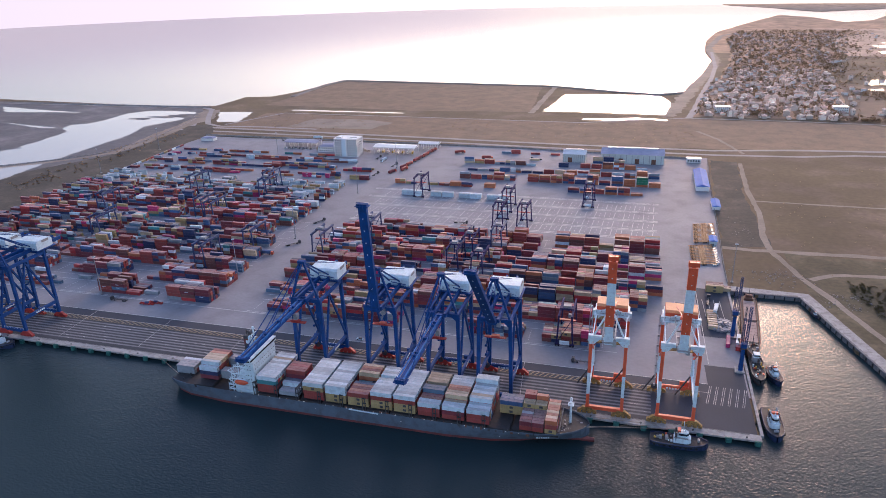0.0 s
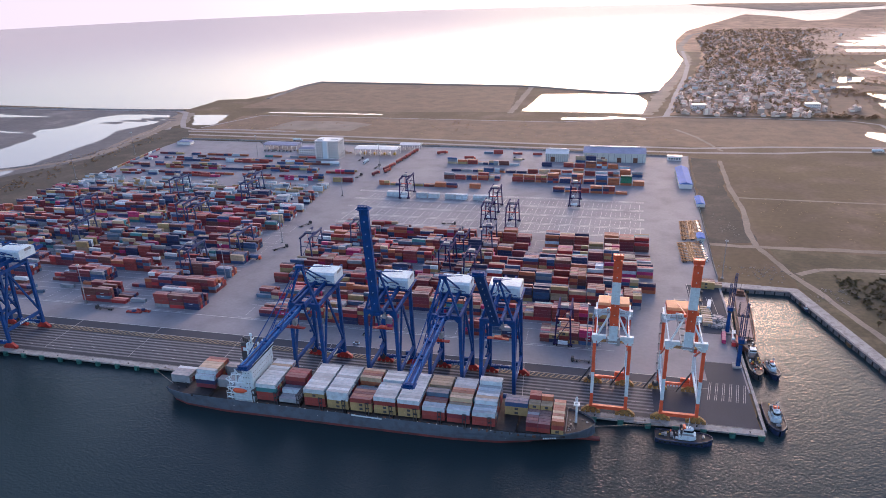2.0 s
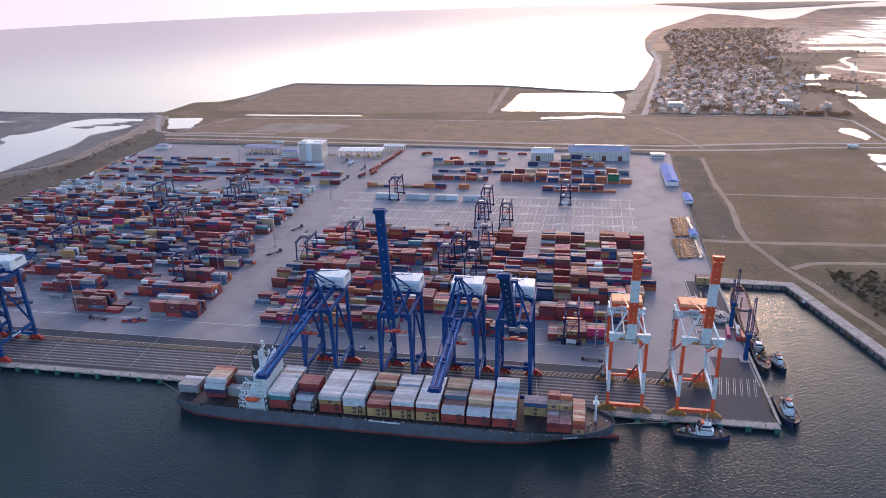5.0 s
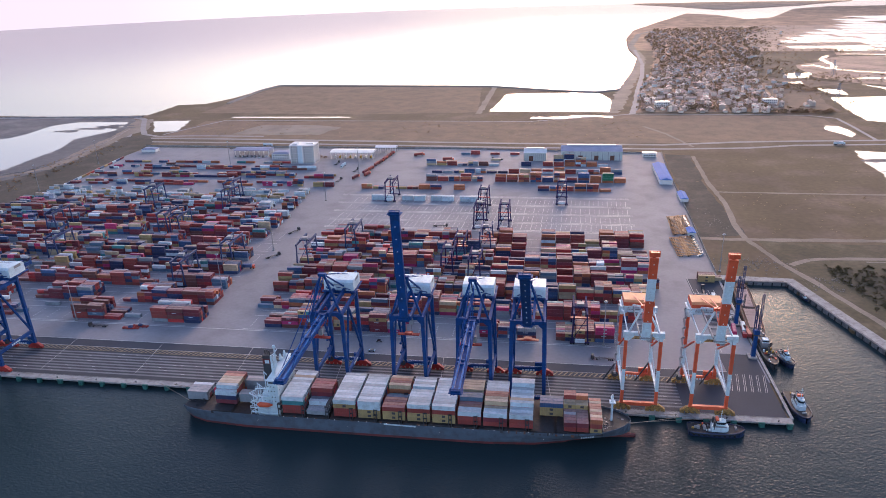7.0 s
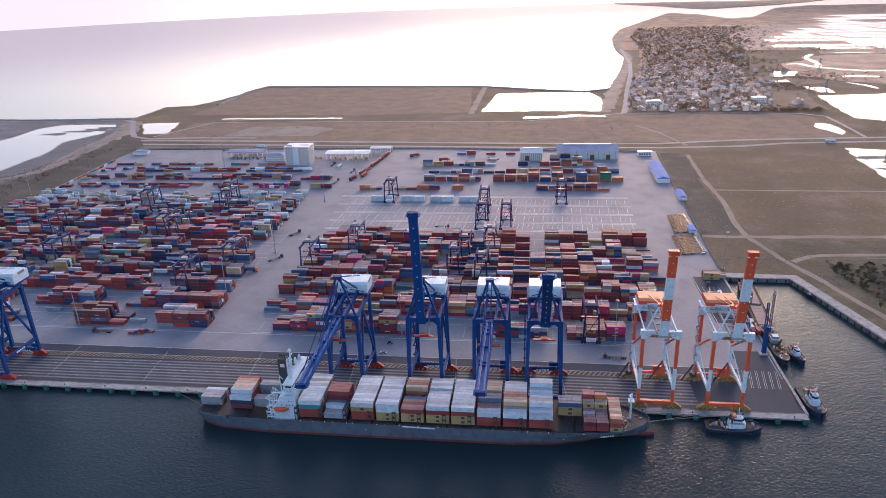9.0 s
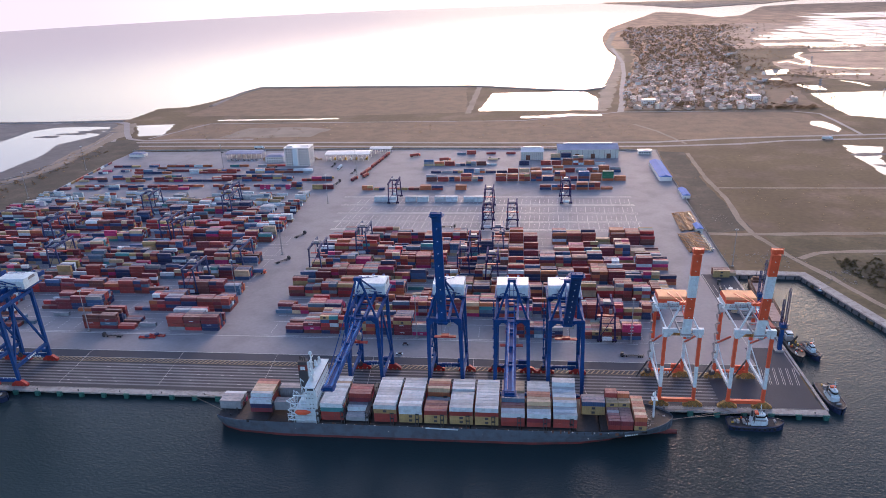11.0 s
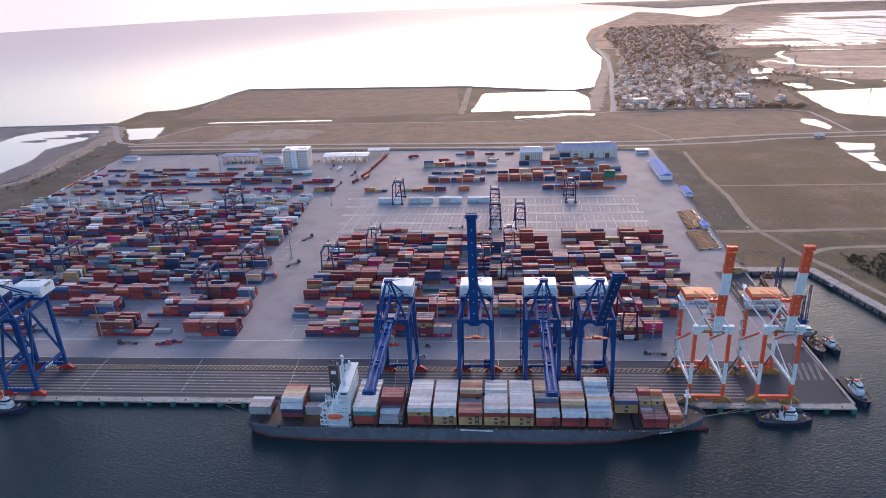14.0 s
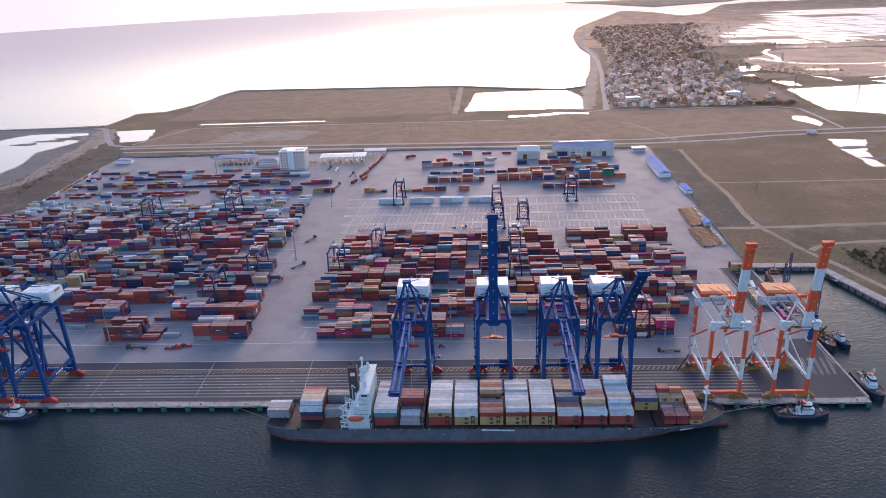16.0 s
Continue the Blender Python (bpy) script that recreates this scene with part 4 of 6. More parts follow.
    def on_boom(name, solid, m):
        solid.put(name, m, ob, at=Matrix.Translation(-hinge))

    cuts = [0, 1.0] if blue else [0, 0.2, 0.46, 0.72, 0.96]
    for i, (a, b) in enumerate(zip(cuts, cuts[1:])):
        p, q = hinge + d * (boom_len * a), hinge + d * (boom_len * b)
        m = (BOOM_BLUE if angle < 20 else main) if blue else (main if i % 2 else WHITE)
        for sx in (-1, 1):
            on_boom("girder", Solid().beam(p + Vector((sx * BW, 0, 0)), q + Vector((sx * BW, 0, 0)), 0.9, 2.2), m)
        if blue and angle < 20:
            on_boom("walkway", Solid().beam(p + up * 0.3, q + up * 0.3, 2 * BW - 0.94, 0.2), main)
            for w in (-2.3, 2.3):
                on_boom("side_walkway", Solid().beam(p + Vector((w, 0, -0.4)), q + Vector((w, 0, -0.4)), 0.9, 0.15).beam(p + Vector((w * 1.13, 0, 0.8)), q + Vector((w * 1.13, 0, 0.8)), 0.1), main)
            for f in (0.13, 0.19, 0.4, 0.62, 0.67):
                c = p.lerp(q, f)
                on_boom("sheave_block", Solid().box(c.x - 0.8, c.y - 0.8, c.z + 0.2, c.x + 1.1, c.y + 0.5, c.z + 1.5), main)
                on_boom("switch_box", Solid().box(c.x - 2.7, c.y + 1.0, c.z - 0.2, c.x - 1.9, c.y + 2.2, c.z + 1.2), main)
            on_boom("cable_tray", Solid().beam(p + up * 0.55 + Vector((-1.0, 0, 0)), q + up * 0.55 + Vector((-1.0, 0, 0)), 0.3, 0.3), GREY)
        else:
            on_boom("deck_plate", Solid().beam(p - up * 0.9, q - up * 0.9, 2 * BW - 0.6, 0.25), m)
            on_boom("deck_plate", Solid().beam(p + up * 0.5, q + up * 0.5, 2 * BW - 1.4, 0.25), m)
    for k in range(int(boom_len / 6)):
        p = hinge + d * (3 + 6 * k)
        if blue:
            on_boom("tie_beam", Solid().beam(p + Vector((-BW, 0, 0)), p + Vector((BW, 0, 0)), 0.5, 0.7), main)
    tp = Solid()
    E = BW + 0.9
    tp.box(-E, -1.4, -1.2, E, 1.4, 1.0)
    tp.put("boom_tip", main, ob, at=Matrix.Translation(tip - hinge))
    for sx in (-E + 0.2, -0.8, 0.8, E - 0.2):
        Solid().box(sx - 0.1, -2.0, -1.2, sx + 0.1, -1.8, 2.0).put("rail_post", main, ob, at=Matrix.Translation(tip - hinge))
    Solid().box(-E + 0.1, -2.0, 2.0, E - 0.1, -1.8, 2.2).put("tip_rail", main, ob, at=Matrix.Translation(tip - hinge))
    if blue:
        Solid().box(-E - 0.9, -1.9, -0.5, E + 0.9, 2.6, -0.2).put("tip_platform", main, ob, at=Matrix.Translation(tip - hinge))
    for k in range(1, 9):
        p = hinge + d * (boom_len * k / 9) - up * 1.2
        on_boom("lamp", Solid().tube(p, p - up * 0.3, 0.28, n=6), WHITE)
    # apex frame and stays
    ap = Vector((0, 5, ZP + 23.6)) if blue else Vector((0, 9, ZP + 14))
    fr = Solid()
    for sx in (-1, 1):
        fr.beam((sx * (HW - 1.2), YW, ZP), ap + Vector((sx * 0.9, 0, 0)), 1.1 if blue else 0.75, m=0 if blue else 1)
        fr.beam((sx * 3.5, YL - 2, zg + 2), ap + Vector((sx * 0.9, 0, 0)), 0.7, m=0 if blue else 1)
        fr.beam((sx * (HW - 1.2), YL, ZP), (sx * 3.0, 18, ZP + 10), 0.5, m=0 if blue else 1)
    fr.box(-2.2, ap.y - 1.2, ap.z - 0.8, 2.2, ap.y + 1.2, ap.z + 0.8)
    fr.put("apex_frame", [main, WHITE], g)
    def stay(p, q, w):
        Solid().beam(p, q, w).put("stay", main, g)

    for f in (0.45, 0.85):
        for sx in (-2.4, 2.4):
            if angle < 20:
                stay(ap + Vector((sx * 0.4, 0, 0)), hinge + d * boom_len * f + Vector((sx, 0, 1.1)), 0.35)
            else:
                stay(ap + Vector((sx * 0.4, 0, 0)), hinge + d * boom_len * f * 0.5 + Vector((sx, 0.9, 0)), 0.3)
    for sx in (-1, 1):
        stay(ap + Vector((sx * 0.8, 0, 0)), (sx * 3.2, 55 if blue else 50, zg + 2.2), 0.35)
    # machinery house
    hz = zg + (0.9 if blue else -0.6)
    y0, y1, w, h = (31, 45, 9.2, 6.6) if blue else (32, 44, 8.5, 6.0)
    hs = Solid()
    prof = [(y0, hz), (y1, hz), (y1, hz + h - 1.2), (y1 - 1.2, hz + h), (y0 + 1.2, hz + h), (y0, hz + h - 1.2)]
    n = len(prof)
    lo, hi = [(-w, y, z) for y, z in prof], [(w, y, z) for y, z in prof]
    hs.add(lo + hi, [tuple(range(n - 1, -1, -1)), tuple(range(n, 2 * n))] + [(i, (i + 1) % n, n + (i + 1) % n, n + i) for i in range(n)], 0)
    if not blue:
        hs.m[-n + 2:-n + 5] = [1, 1, 1]
    hs.put("machinery_house", [WHITE if blue else ORANGE, PEACH], g, "white machinery house" if blue else "orange-roofed machinery house")
    ex = Solid()
    if blue:
        for k in range(9):
            ex.box(-w + 0.2 + k * (2 * w - 0.8) / 8, y0 + 1.4, hz + h, -w + 0.5 + k * (2 * w - 0.8) / 8, y1 - 1.4, hz + h + 0.12)
        ex.box(-4.5, y0 - 0.08, hz + 3.6, 1.8, y0, hz + 4.1, 1).box(3, y0 - 0.08, hz, 4.4, y0, hz + 2.2, 1).box(w - 0.02, y0 + 5, hz + 4.6, w + 0.06, y0 + 11, hz + 6.4, 1)
    else:
        ex.box(-w - 0.3, y0 - 0.5, hz - 0.1, w + 0.3, y1 + 0.5, hz + 2.6).box(-w + 2, y0 - 0.6, hz + 0.4, w - 2, y0 - 0.48, hz + 1.0, 1)
        for k in range(7):
            ex.box(-w + 2.6 * k, y0 - 0.62, hz + 1.4, -w + 2.6 * k + 0.25, y0 - 0.5, hz + 2.5, 1)
    ex.put("house_trim", [WHITE, GREY], g)
    pl = Solid()
    pl.box(-w - 1.2, y0 - 1.6, hz - 0.5, w + 1.2, y1 + 1.6, hz - 0.15)
    for k in range(8):
        pl.box(-w - 1.2 + k * (2 * w + 2.3) / 7, y0 - 1.6, hz - 0.2, -w - 1.08 + k * (2 * w + 2.3) / 7, y0 - 1.48, hz + 1.0)
    pl.box(-w - 1.2, y0 - 1.6, hz + 0.95, w + 1.2, y0 - 1.5, hz + 1.05)
    pl.put("platform", main if blue else WHITE, g)
    # stairs on a landside leg, cab and spreader
    for k in range(7):
        z = 6 + 6.4 * k
        for y0_, y1_, z0_ in ((YL - 2.5, YL + 2.5, z), (YL + 2.5, YL - 2.5, z + 3.2)):
            Solid().beam((-HW - 1.6, y0_, z0_), (-HW - 1.6, y1_, z0_ + 3.2), 0.7, 0.2).put("stair_flight", main if blue else GREY, g)
        Solid().box(-HW - 2.3, YL - 3.4, z - 0.1, -HW - 1.0, YL - 2.2, z + 1.0).put("landing", main if blue else GREY, g)
    yc = -9 if angle < 20 else 8
    cab = Solid()
    cab.box(-2.6, yc - 3, zg - 1.4, 2.6, yc + 3, zg - 0.2).box(1.6, yc - 5.4, zg - 4.6, 3.8, yc - 2.6, zg - 1.2, 1)
    cab.put("trolley", [RED if blue else GREY, GREY], g)
    sp = Solid()
    zs = zg - ((14 if angle > 20 else 9) if blue else 5.2)
    sp.box(-6.1, yc - 1.1, zs, 6.1, yc + 1.1, zs + 0.5).box(-2.2, yc - 1.4, zs + 0.5, 2.2, yc + 1.4, zs + 1.5)
    for sx in (-1.8, 1.8):
        sp.tube((sx, yc, zs + 1.5), (sx, yc, zg - 0.6), 0.07, n=4, m=1)
    sp.put("spreader", [RED if blue else OCHRE, STEEL], g, "red lifting spreader on wires" if blue else "yellow lifting spreader on wires")
    cb = Solid()
    for sx in (-HW - 1.4, HW + 1.4):
        cb.tube((sx, YL + 1.4, 4.5), (sx, YL - 1.4, 4.5), 1.9, n=12)
        break
    cb.box(HW - 6, YL + 1.0, 5.4, HW - 1, YL + 2.4, 8.0, 1).box(-6, YL - 0.95, 5.5, 6, YL - 0.85, 5.9, 1)
    cb.put("cable_reel", [STEEL, main], g)
    for k in range(5):
        Solid().box(HW + 0.68, 16 + 1.6 * k, 12.8, HW + 0.78, 17.2 + 1.6 * k, 13.9).put("sign_bar", WHITE, g)
        Solid().box(-4 + 1.6 * k, YL - 1.02, 3.4, -2.9 + 1.6 * k, YL - 0.88, 4.4).put("sign_bar", WHITE, g)
    return g


BLUE_LABEL = "dark blue ship-to-shore gantry crane, %s"
c1 = quay_crane(-255.9, -1, "blue quay cranes", "blue", BLUE_LABEL % "boom lowered over the ship", 65)
copy_thing(c1, pose(-171.6, 0, 0))
c0 = copy_thing(c1, pose(-487.0, 0, 0))
tagged(c0, BLUE_LABEL % "boom lowered over the water")
tagged(copy_thing(c1, pose(-514.5, 0, 0)), BLUE_LABEL % "boom lowered over the water")
quay_crane(-209.1, 83, "blue quay cranes", "blue", BLUE_LABEL % "boom raised upright", 65)
quay_crane(-141.8, 47, "blue quay cranes", "blue", BLUE_LABEL % "boom half raised", 67)
ORANGE_LABEL = "orange and white banded ship-to-shore gantry crane with raised boom"
o1 = quay_crane(-80.2, 82.5, "orange quay cranes", "orange", ORANGE_LABEL, 50.5)
copy_thing(o1, pose(-43.2, 0, 0))


# ---- yard gantries ----
def yard_gantry(material, label, m):
    g = thing("yard_gantry_crane", label, "gantry crane", "yard gantry cranes", m)
    for sx in (-5.2, 5.2):
        for y in (0, 25):
            Solid().beam((sx, y, 1.6), (sx * 0.8, y, 21.5), 0.9, 1.0).put("leg", material, g)
    for y in (0, 25):
        Solid().box(-6.4, y - 0.5, 1.2, 6.4, y + 0.5, 2.0).put("sill_beam", material, g)
        for sx in (-5.6, -3.9, 3.9, 5.6):
            Solid().tube((sx, y - 0.45, 0.75), (sx, y + 0.45, 0.75), 0.75, n=10).put("wheel", RUBBER, g)
        Solid().beam((-5.0, y, 3), (4.4, y, 20), 0.35).beam((-4.6, y, 14), (4.6, y, 14), 0.4).put("brace", material, g)
    for sx in (-4.2, 4.2):
        Solid().box(sx - 0.6, -1.5, 21.2, sx + 0.6, 26.5, 22.8).put("girder", material, g)
    t = Solid()
    t.box(-4.6, 8, 22.8, 4.6, 13, 23.6).box(-2.4, 8.6, 23.6, 2.4, 12.4, 25.4, 1).box(1.2, 5.4, 18.4, 3.2, 7.6, 20.8, 1)
    t.put("trolley", [material, GREY], g)
    s = Solid()
    s.box(-6.1, 9.6, 14.0, 6.1, 11.6, 14.5)
    for sx in (-2, 2):
        for y in (9.9, 11.3):
            s.tube((sx, y, 14.5), (sx, y, 22.8), 0.08, n=4)
    s.put("spreader", [RED], g)
    Solid().box(-3.2, -1.6, 2.0, 3.2, -0.5, 4.4).put("power_unit", WHITE, g, "white power unit cabinet")
    Solid().box(-4.6, 25.5, 2.0, -1.2, 26.6, 4.2).put("power_unit", WHITE, g, "white power unit cabinet")
    return g


DARK_LABEL = "dark blue rubber-tyred yard gantry crane straddling container rows"
rtg = yard_gantry(BLUE_DULL, DARK_LABEL, pose(-371, 211, 0))
rtg2 = yard_gantry(mat("violet_blue_paint", (0.04, 0.033, 0.1), 0.8, spec=0.15, vary=0.2, scale=0.3, fine=2.0), "faded violet-blue rubber-tyred yard gantry crane", pose(-119, 84, 0))
for i, (x, y) in enumerate(((-338, 261), (-339, 446), (-218, 405), (-190, 344), (-217, 344), (-126, 446), (-203, 262), (-531, 393), (-545, 430), (-468, 158), (-633, 395), (-540, 286), (-560, 296), (-445, 208), (-630, 210), (-690, 290), (-225, 232), (-232, 200), (-206, 186))):
    copy_thing(rtg2 if i in (1, 2, 3, 4, 5, 16, 17, 18) else rtg, pose(x, y, 0))


# ---- tugs, coaster and small boats ----
def boat_hull(length, beam, deck, mats, keel=-6.5, blunt=0.55):
    st = [(0, 0.78), (0.06, 0.92), (0.2, 1.0), (0.6, 1.0), (0.78, 0.92), (0.9, 0.68), (0.97, 0.35), (1.0, 0.06)]
    s, rows = Solid(), []
    for t, w in st:
        h = beam / 2 * w
        z = deck + (1.3 * max(0, t - 0.55) / 0.45 if t > 0.55 else 0)
        rows.append([(t * length, h * 0.8, keel), (t * length, h * 0.92, -3.2), (t * length, h, z - 0.7), (t * length, h + 0.25, z - 0.4), (t * length, h + 0.2, z), (t * length, h, z + 0.6), (t * length, max(h - 0.25, 0), z + 0.6), (t * length, max(h - 0.25, 0), z)])
    for sgn in (-1, 1):
        for a, b in zip(rows, rows[1:]):
            for k in range(7):
                q = [(x, sgn * y, z) for x, y, z in (a[k], b[k], b[k + 1], a[k + 1])]
                s.add(q if sgn < 0 else q[::-1], [(0, 1, 2, 3)], 1 if k in (2, 3) else 0)
    for a, b in zip(rows, rows[1:]):
        s.add([(a[7][0], -a[7][1], a[7][2]), (b[7][0], -b[7][1], b[7][2]), b[7], a[7]], [(0, 1, 2, 3)], 2)
    n = len(rows[0])
    s.add(rows[0] + [(x, -y, z) for x, y, z in rows[0][::-1]], [tuple(range(2 * n - 1, -1, -1))], 0)
    return s.mesh("hull", mats)


def tug(m, label, scale=1.0, hull_mat=TUG_HULL):
    g = thing("tugboat", label, "boat", "tugboats", Matrix.Translation((0, 0, 1.1)) @ m @ Matrix.Diagonal((scale, scale, scale, 1)))
    h = new("hull", boat_hull(31, 10.5, -1.2, [hull_mat, RUBBER, DECK], -5.5))
    h.parent = g
    Solid().prism([(12.5, -2.9), (20.5, -2.9), (22, -1.6), (22, 1.6), (20.5, 2.9), (12.5, 2.9)], -1.2, 2.0, 0, 0.95).put("deckhouse", WHITE, g, "white deckhouse")
    br = Solid().prism([(15.0, -1.9), (19.2, -1.9), (20.4, -0.9), (20.4, 0.9), (19.2, 1.9), (15.0, 1.9)], 2.0, 5.4, 0, 0.94).put("wheelhouse", WHITE, g, "white wheelhouse")
    Solid().prism([(14.95, -1.95), (19.25, -1.95), (20.5, -0.95), (20.5, 0.95), (19.25, 1.95), (14.95, 1.95)], 3.5, 4.7, 0, 0.985).put("windows", GLASS, br)
    for y in (-2.2, 2.2):
        Solid().tube((13.8, y, 0), (13.8, y, 5.6), 0.7, 0.6, 8).put("funnel", STEEL, g)
    ms = Solid().tube((17.5, 0, 5.2), (17.5, 0, 12), 0.25, 0.12, 6).beam((17.5, -1.6, 9), (17.5, 1.6, 9), 0.15).beam((17.5, -1, 10.6), (17.5, 1, 10.6), 0.12).tube((18.5, 0, 5.3), (18.5, 0, 6.6), 0.5, 0.4)
    ms.put("mast", WHITE, g)
    Solid().tube((9, -1.6, -0.2), (9, 1.6, -0.2), 0.9, n=10).put("winch", GREY, g)
    Solid().box(5, -1.0, -1.2, 6.4, 1.0, 0.5).put("tow_post", GREY, g)
    rr = random.Random(int(scale * 100))
    for k in range(9):
        x, y = rr.uniform(2, 12), rr.uniform(-3.6, 3.6)
        Solid().box(x, y, -1.2, x + rr.uniform(0.5, 1.6), y + rr.uniform(0.4, 1.2), -0.6 + rr.random()).put("deck_gear", (GREY, YELLOW, STEEL, WHITE, ORANGE)[k % 5], g)
    for sy in (-2.7, 2.7):
        Solid().box(12.8, sy - 0.06, 1.9, 20.4, sy + 0.06, 2.9).put("railing", GREY, g)
    Solid().box(14.6, -1.6, 5.4, 16.2, 1.6, 6.6).put("fire_monitor", ORANGE, g)
    Solid().beam((16.2, -2.4, 5.4), (16.0, -2.4, 8.4), 0.18).put("aerial", WHITE, g)
    Solid().tube((26, -1.2, 0.6), (26, 1.2, 0.6), 0.7, n=10).put("winch", GREY, g)
    ty = Solid()
    for k in range(9):
        for sy in (-1, 1):
            ty.tube((2.5 + 2.8 * k, sy * (5.05 if k < 7 else 4.5), -1.8), (2.5 + 2.8 * k, sy * (5.65 if k < 7 else 5.1), -1.8), 0.7, n=10)
    ty.put("tyre_fenders", RUBBER, g)
    return g


t1 = tug(pose(-61, -13.5, 0, 0, 0, -1), "navy tugboat with white wheelhouse moored at the quay")
for p, lab in ((pose(9.3, 34, 1.1, 0, 0, -89), "black-hulled tugboat lying along the pier's side"), (pose(-546, -11, 1.1, 0, 0, -2), "navy tugboat with white wheelhouse at the quay"),
               ):
    tagged(copy_thing(t1, p), lab)
work = thing("workboat", "black workboat with cluttered deck beside the pier", "boat", "", pose(11, 101, 1.0, 0, 0, -91))
wh = new("hull", boat_hull(34, 9, -0.8, [STEEL, RUBBER, DECK], -5.5))
wh.parent = work
Solid().prism([(3, -2.6), (9, -2.6), (9, 2.6), (3, 2.6)], -0.8, 2.6, 0, 0.95).put("deckhouse", GREY, work, "grey deckhouse with white top")
Solid().prism([(3.6, -2.1), (8, -2.1), (8, 2.1), (3.6, 2.1)], 2.6, 4.8, 0, 0.95).put("wheelhouse", WHITE, work)
Solid().box(3.5, -2.2, 3.4, 8.1, 2.2, 4.2).put("windows", GLASS, work)
Solid().truss((12, 0, -0.8), (20, 0, 9), 0.9, 0.9, 6, 0.15).put("derrick", STEEL, work)
r = random.Random(8)
for k in range(18):
    x, y = r.uniform(10, 29), r.uniform(-3.2, 2.6)
    Solid().box(x, y, -0.8, x + r.uniform(0.6, 2.2), y + r.uniform(0.5, 1.5), 0.1 + r.random() * 1.3).put("deck_gear", (GREY, YELLOW, RUST, WHITE, ORANGE, STEEL)[k % 6], work)
small = tug(pose(17.5, 90, 0, 0, 0, -78), "small white and blue launch moored outside a workboat", 0.72)
copy_thing(small, pose(66, 191, 0.2, 0, 0, -74) @ Matrix.Diagonal((0.42, 0.42, 0.42, 1)))

coaster = thing("coaster", "rusty dark coaster with covered brown hold moored in the basin", "ship", "", pose(20.5, 205, 1.0, 0, 0, -94.5))
ch = new("hull", boat_hull(100, 13, 0.6, [RUST, STEEL, DECK], -6.5))
ch.parent = coaster
HOLD = mat("hold_cover_brown", (0.38, 0.26, 0.23), 0.8, vary=0.15, scale=0.2, fine=1.0)
for x0, x1 in ((10, 44), (48, 80)):
    for k in range(6):
        w = (x1 - x0) / 6
        Solid().box(x0 + w * k + 0.1, -4.2, 0.4, x0 + w * (k + 1) - 0.1, 4.2, 1.7).put("hatch_cover", HOLD, coaster)
    Solid().box(x0 - 0.5, -4.8, 0.4, x1 + 0.5, -4.3, 2.0).put("hatch_coaming", RUST, coaster)
    Solid().box(x0 - 0.5, 4.3, 0.4, x1 + 0.5, 4.8, 2.0).put("hatch_coaming", RUST, coaster)
Solid().box(2, -3.6, 0.4, 8, 3.6, 2.8).box(3, -2.6, 2.8, 6.5, 2.6, 5.0).put("deckhouse", RUST, coaster, "rusty low deckhouse")
Solid().tube((5, 0, 5.0), (5, 0, 11), 0.25, 0.15).put("mast", STEEL, coaster)
Solid().tube((88, 0, 1.5), (88, 0, 12), 0.3, 0.15).put("mast", STEEL, coaster)
Solid().truss((46, -3.5, 2), (46, -3.5, 13), 0.9, 0.9, 5, 0.15).put("derrick", STEEL, coaster)
r = random.Random(3)
for k in range(12):
    x, y = r.uniform(82, 92), r.uniform(-3, 3)
    Solid().box(x, y, 0.8, x + r.uniform(0.5, 1.8), y + r.uniform(0.5, 1.5), 2.0 + r.random()).put("deck_gear", (RUST, GREY, STEEL)[k % 3], coaster)


def pier_crane(m):
    """A fixed pedestal crane on the pier, with its lattice jib topped upright."""
    g = thing("pedestal_crane", "blue pedestal crane on the pier with upright lattice jib", "crane", "pedestal cranes on the pier", m)
    Solid().box(-3.2, -3.2, 0, 2.2, 3.2, 0.9).put("plinth", CAP, g, "pale concrete plinth")
    Solid().beam((0, 0, 0.9), (0, 0, 15.5), 2.4, 2.4, w2=0.8).put("pedestal", CRANE_BLUE, g)
    Solid().tube((0, 0, 15.5), (0, 0, 16.6), 1.7, 1.7, 12).put("slewing_ring", STEEL, g)
    Solid().box(-1.6, -1.8, 16.6, 1.6, 2.2, 19.2).put("slewing_house", CRANE_BLUE, g)
    Solid().box(1.6, -1.4, 17.0, 2.8, 0.4, 19.0).put("cab", GREY, g, "grey operator's cab")
    Solid().truss((0.9, -1.2, 18), (1.5, 0.6, 43), 1.3, 1.2, 10, 0.2).put("jib", BLUE_DULL, g)
    Solid().truss((-0.9, 0.8, 19), (-0.9, 1.4, 35), 1.1, 1.1, 6, 0.18).put("mast_frame", BLUE_DULL, g)
    w = Solid()
    for dx in (-0.4, 0.4):
        w.tube((-0.9 + dx, 1.4, 35), (1.5 + dx, 0.6, 42.5), 0.07, n=4)
    w.tube((1.5, 0.2, 42.5), (1.6, 0.0, 26), 0.06, n=4)
    w.put("stay", STEEL, g)
    return g


pc = pier_crane(pose(-0.5, 129.5, 0))
copy_thing(pc, pose(-1.6, 77.5, 0))


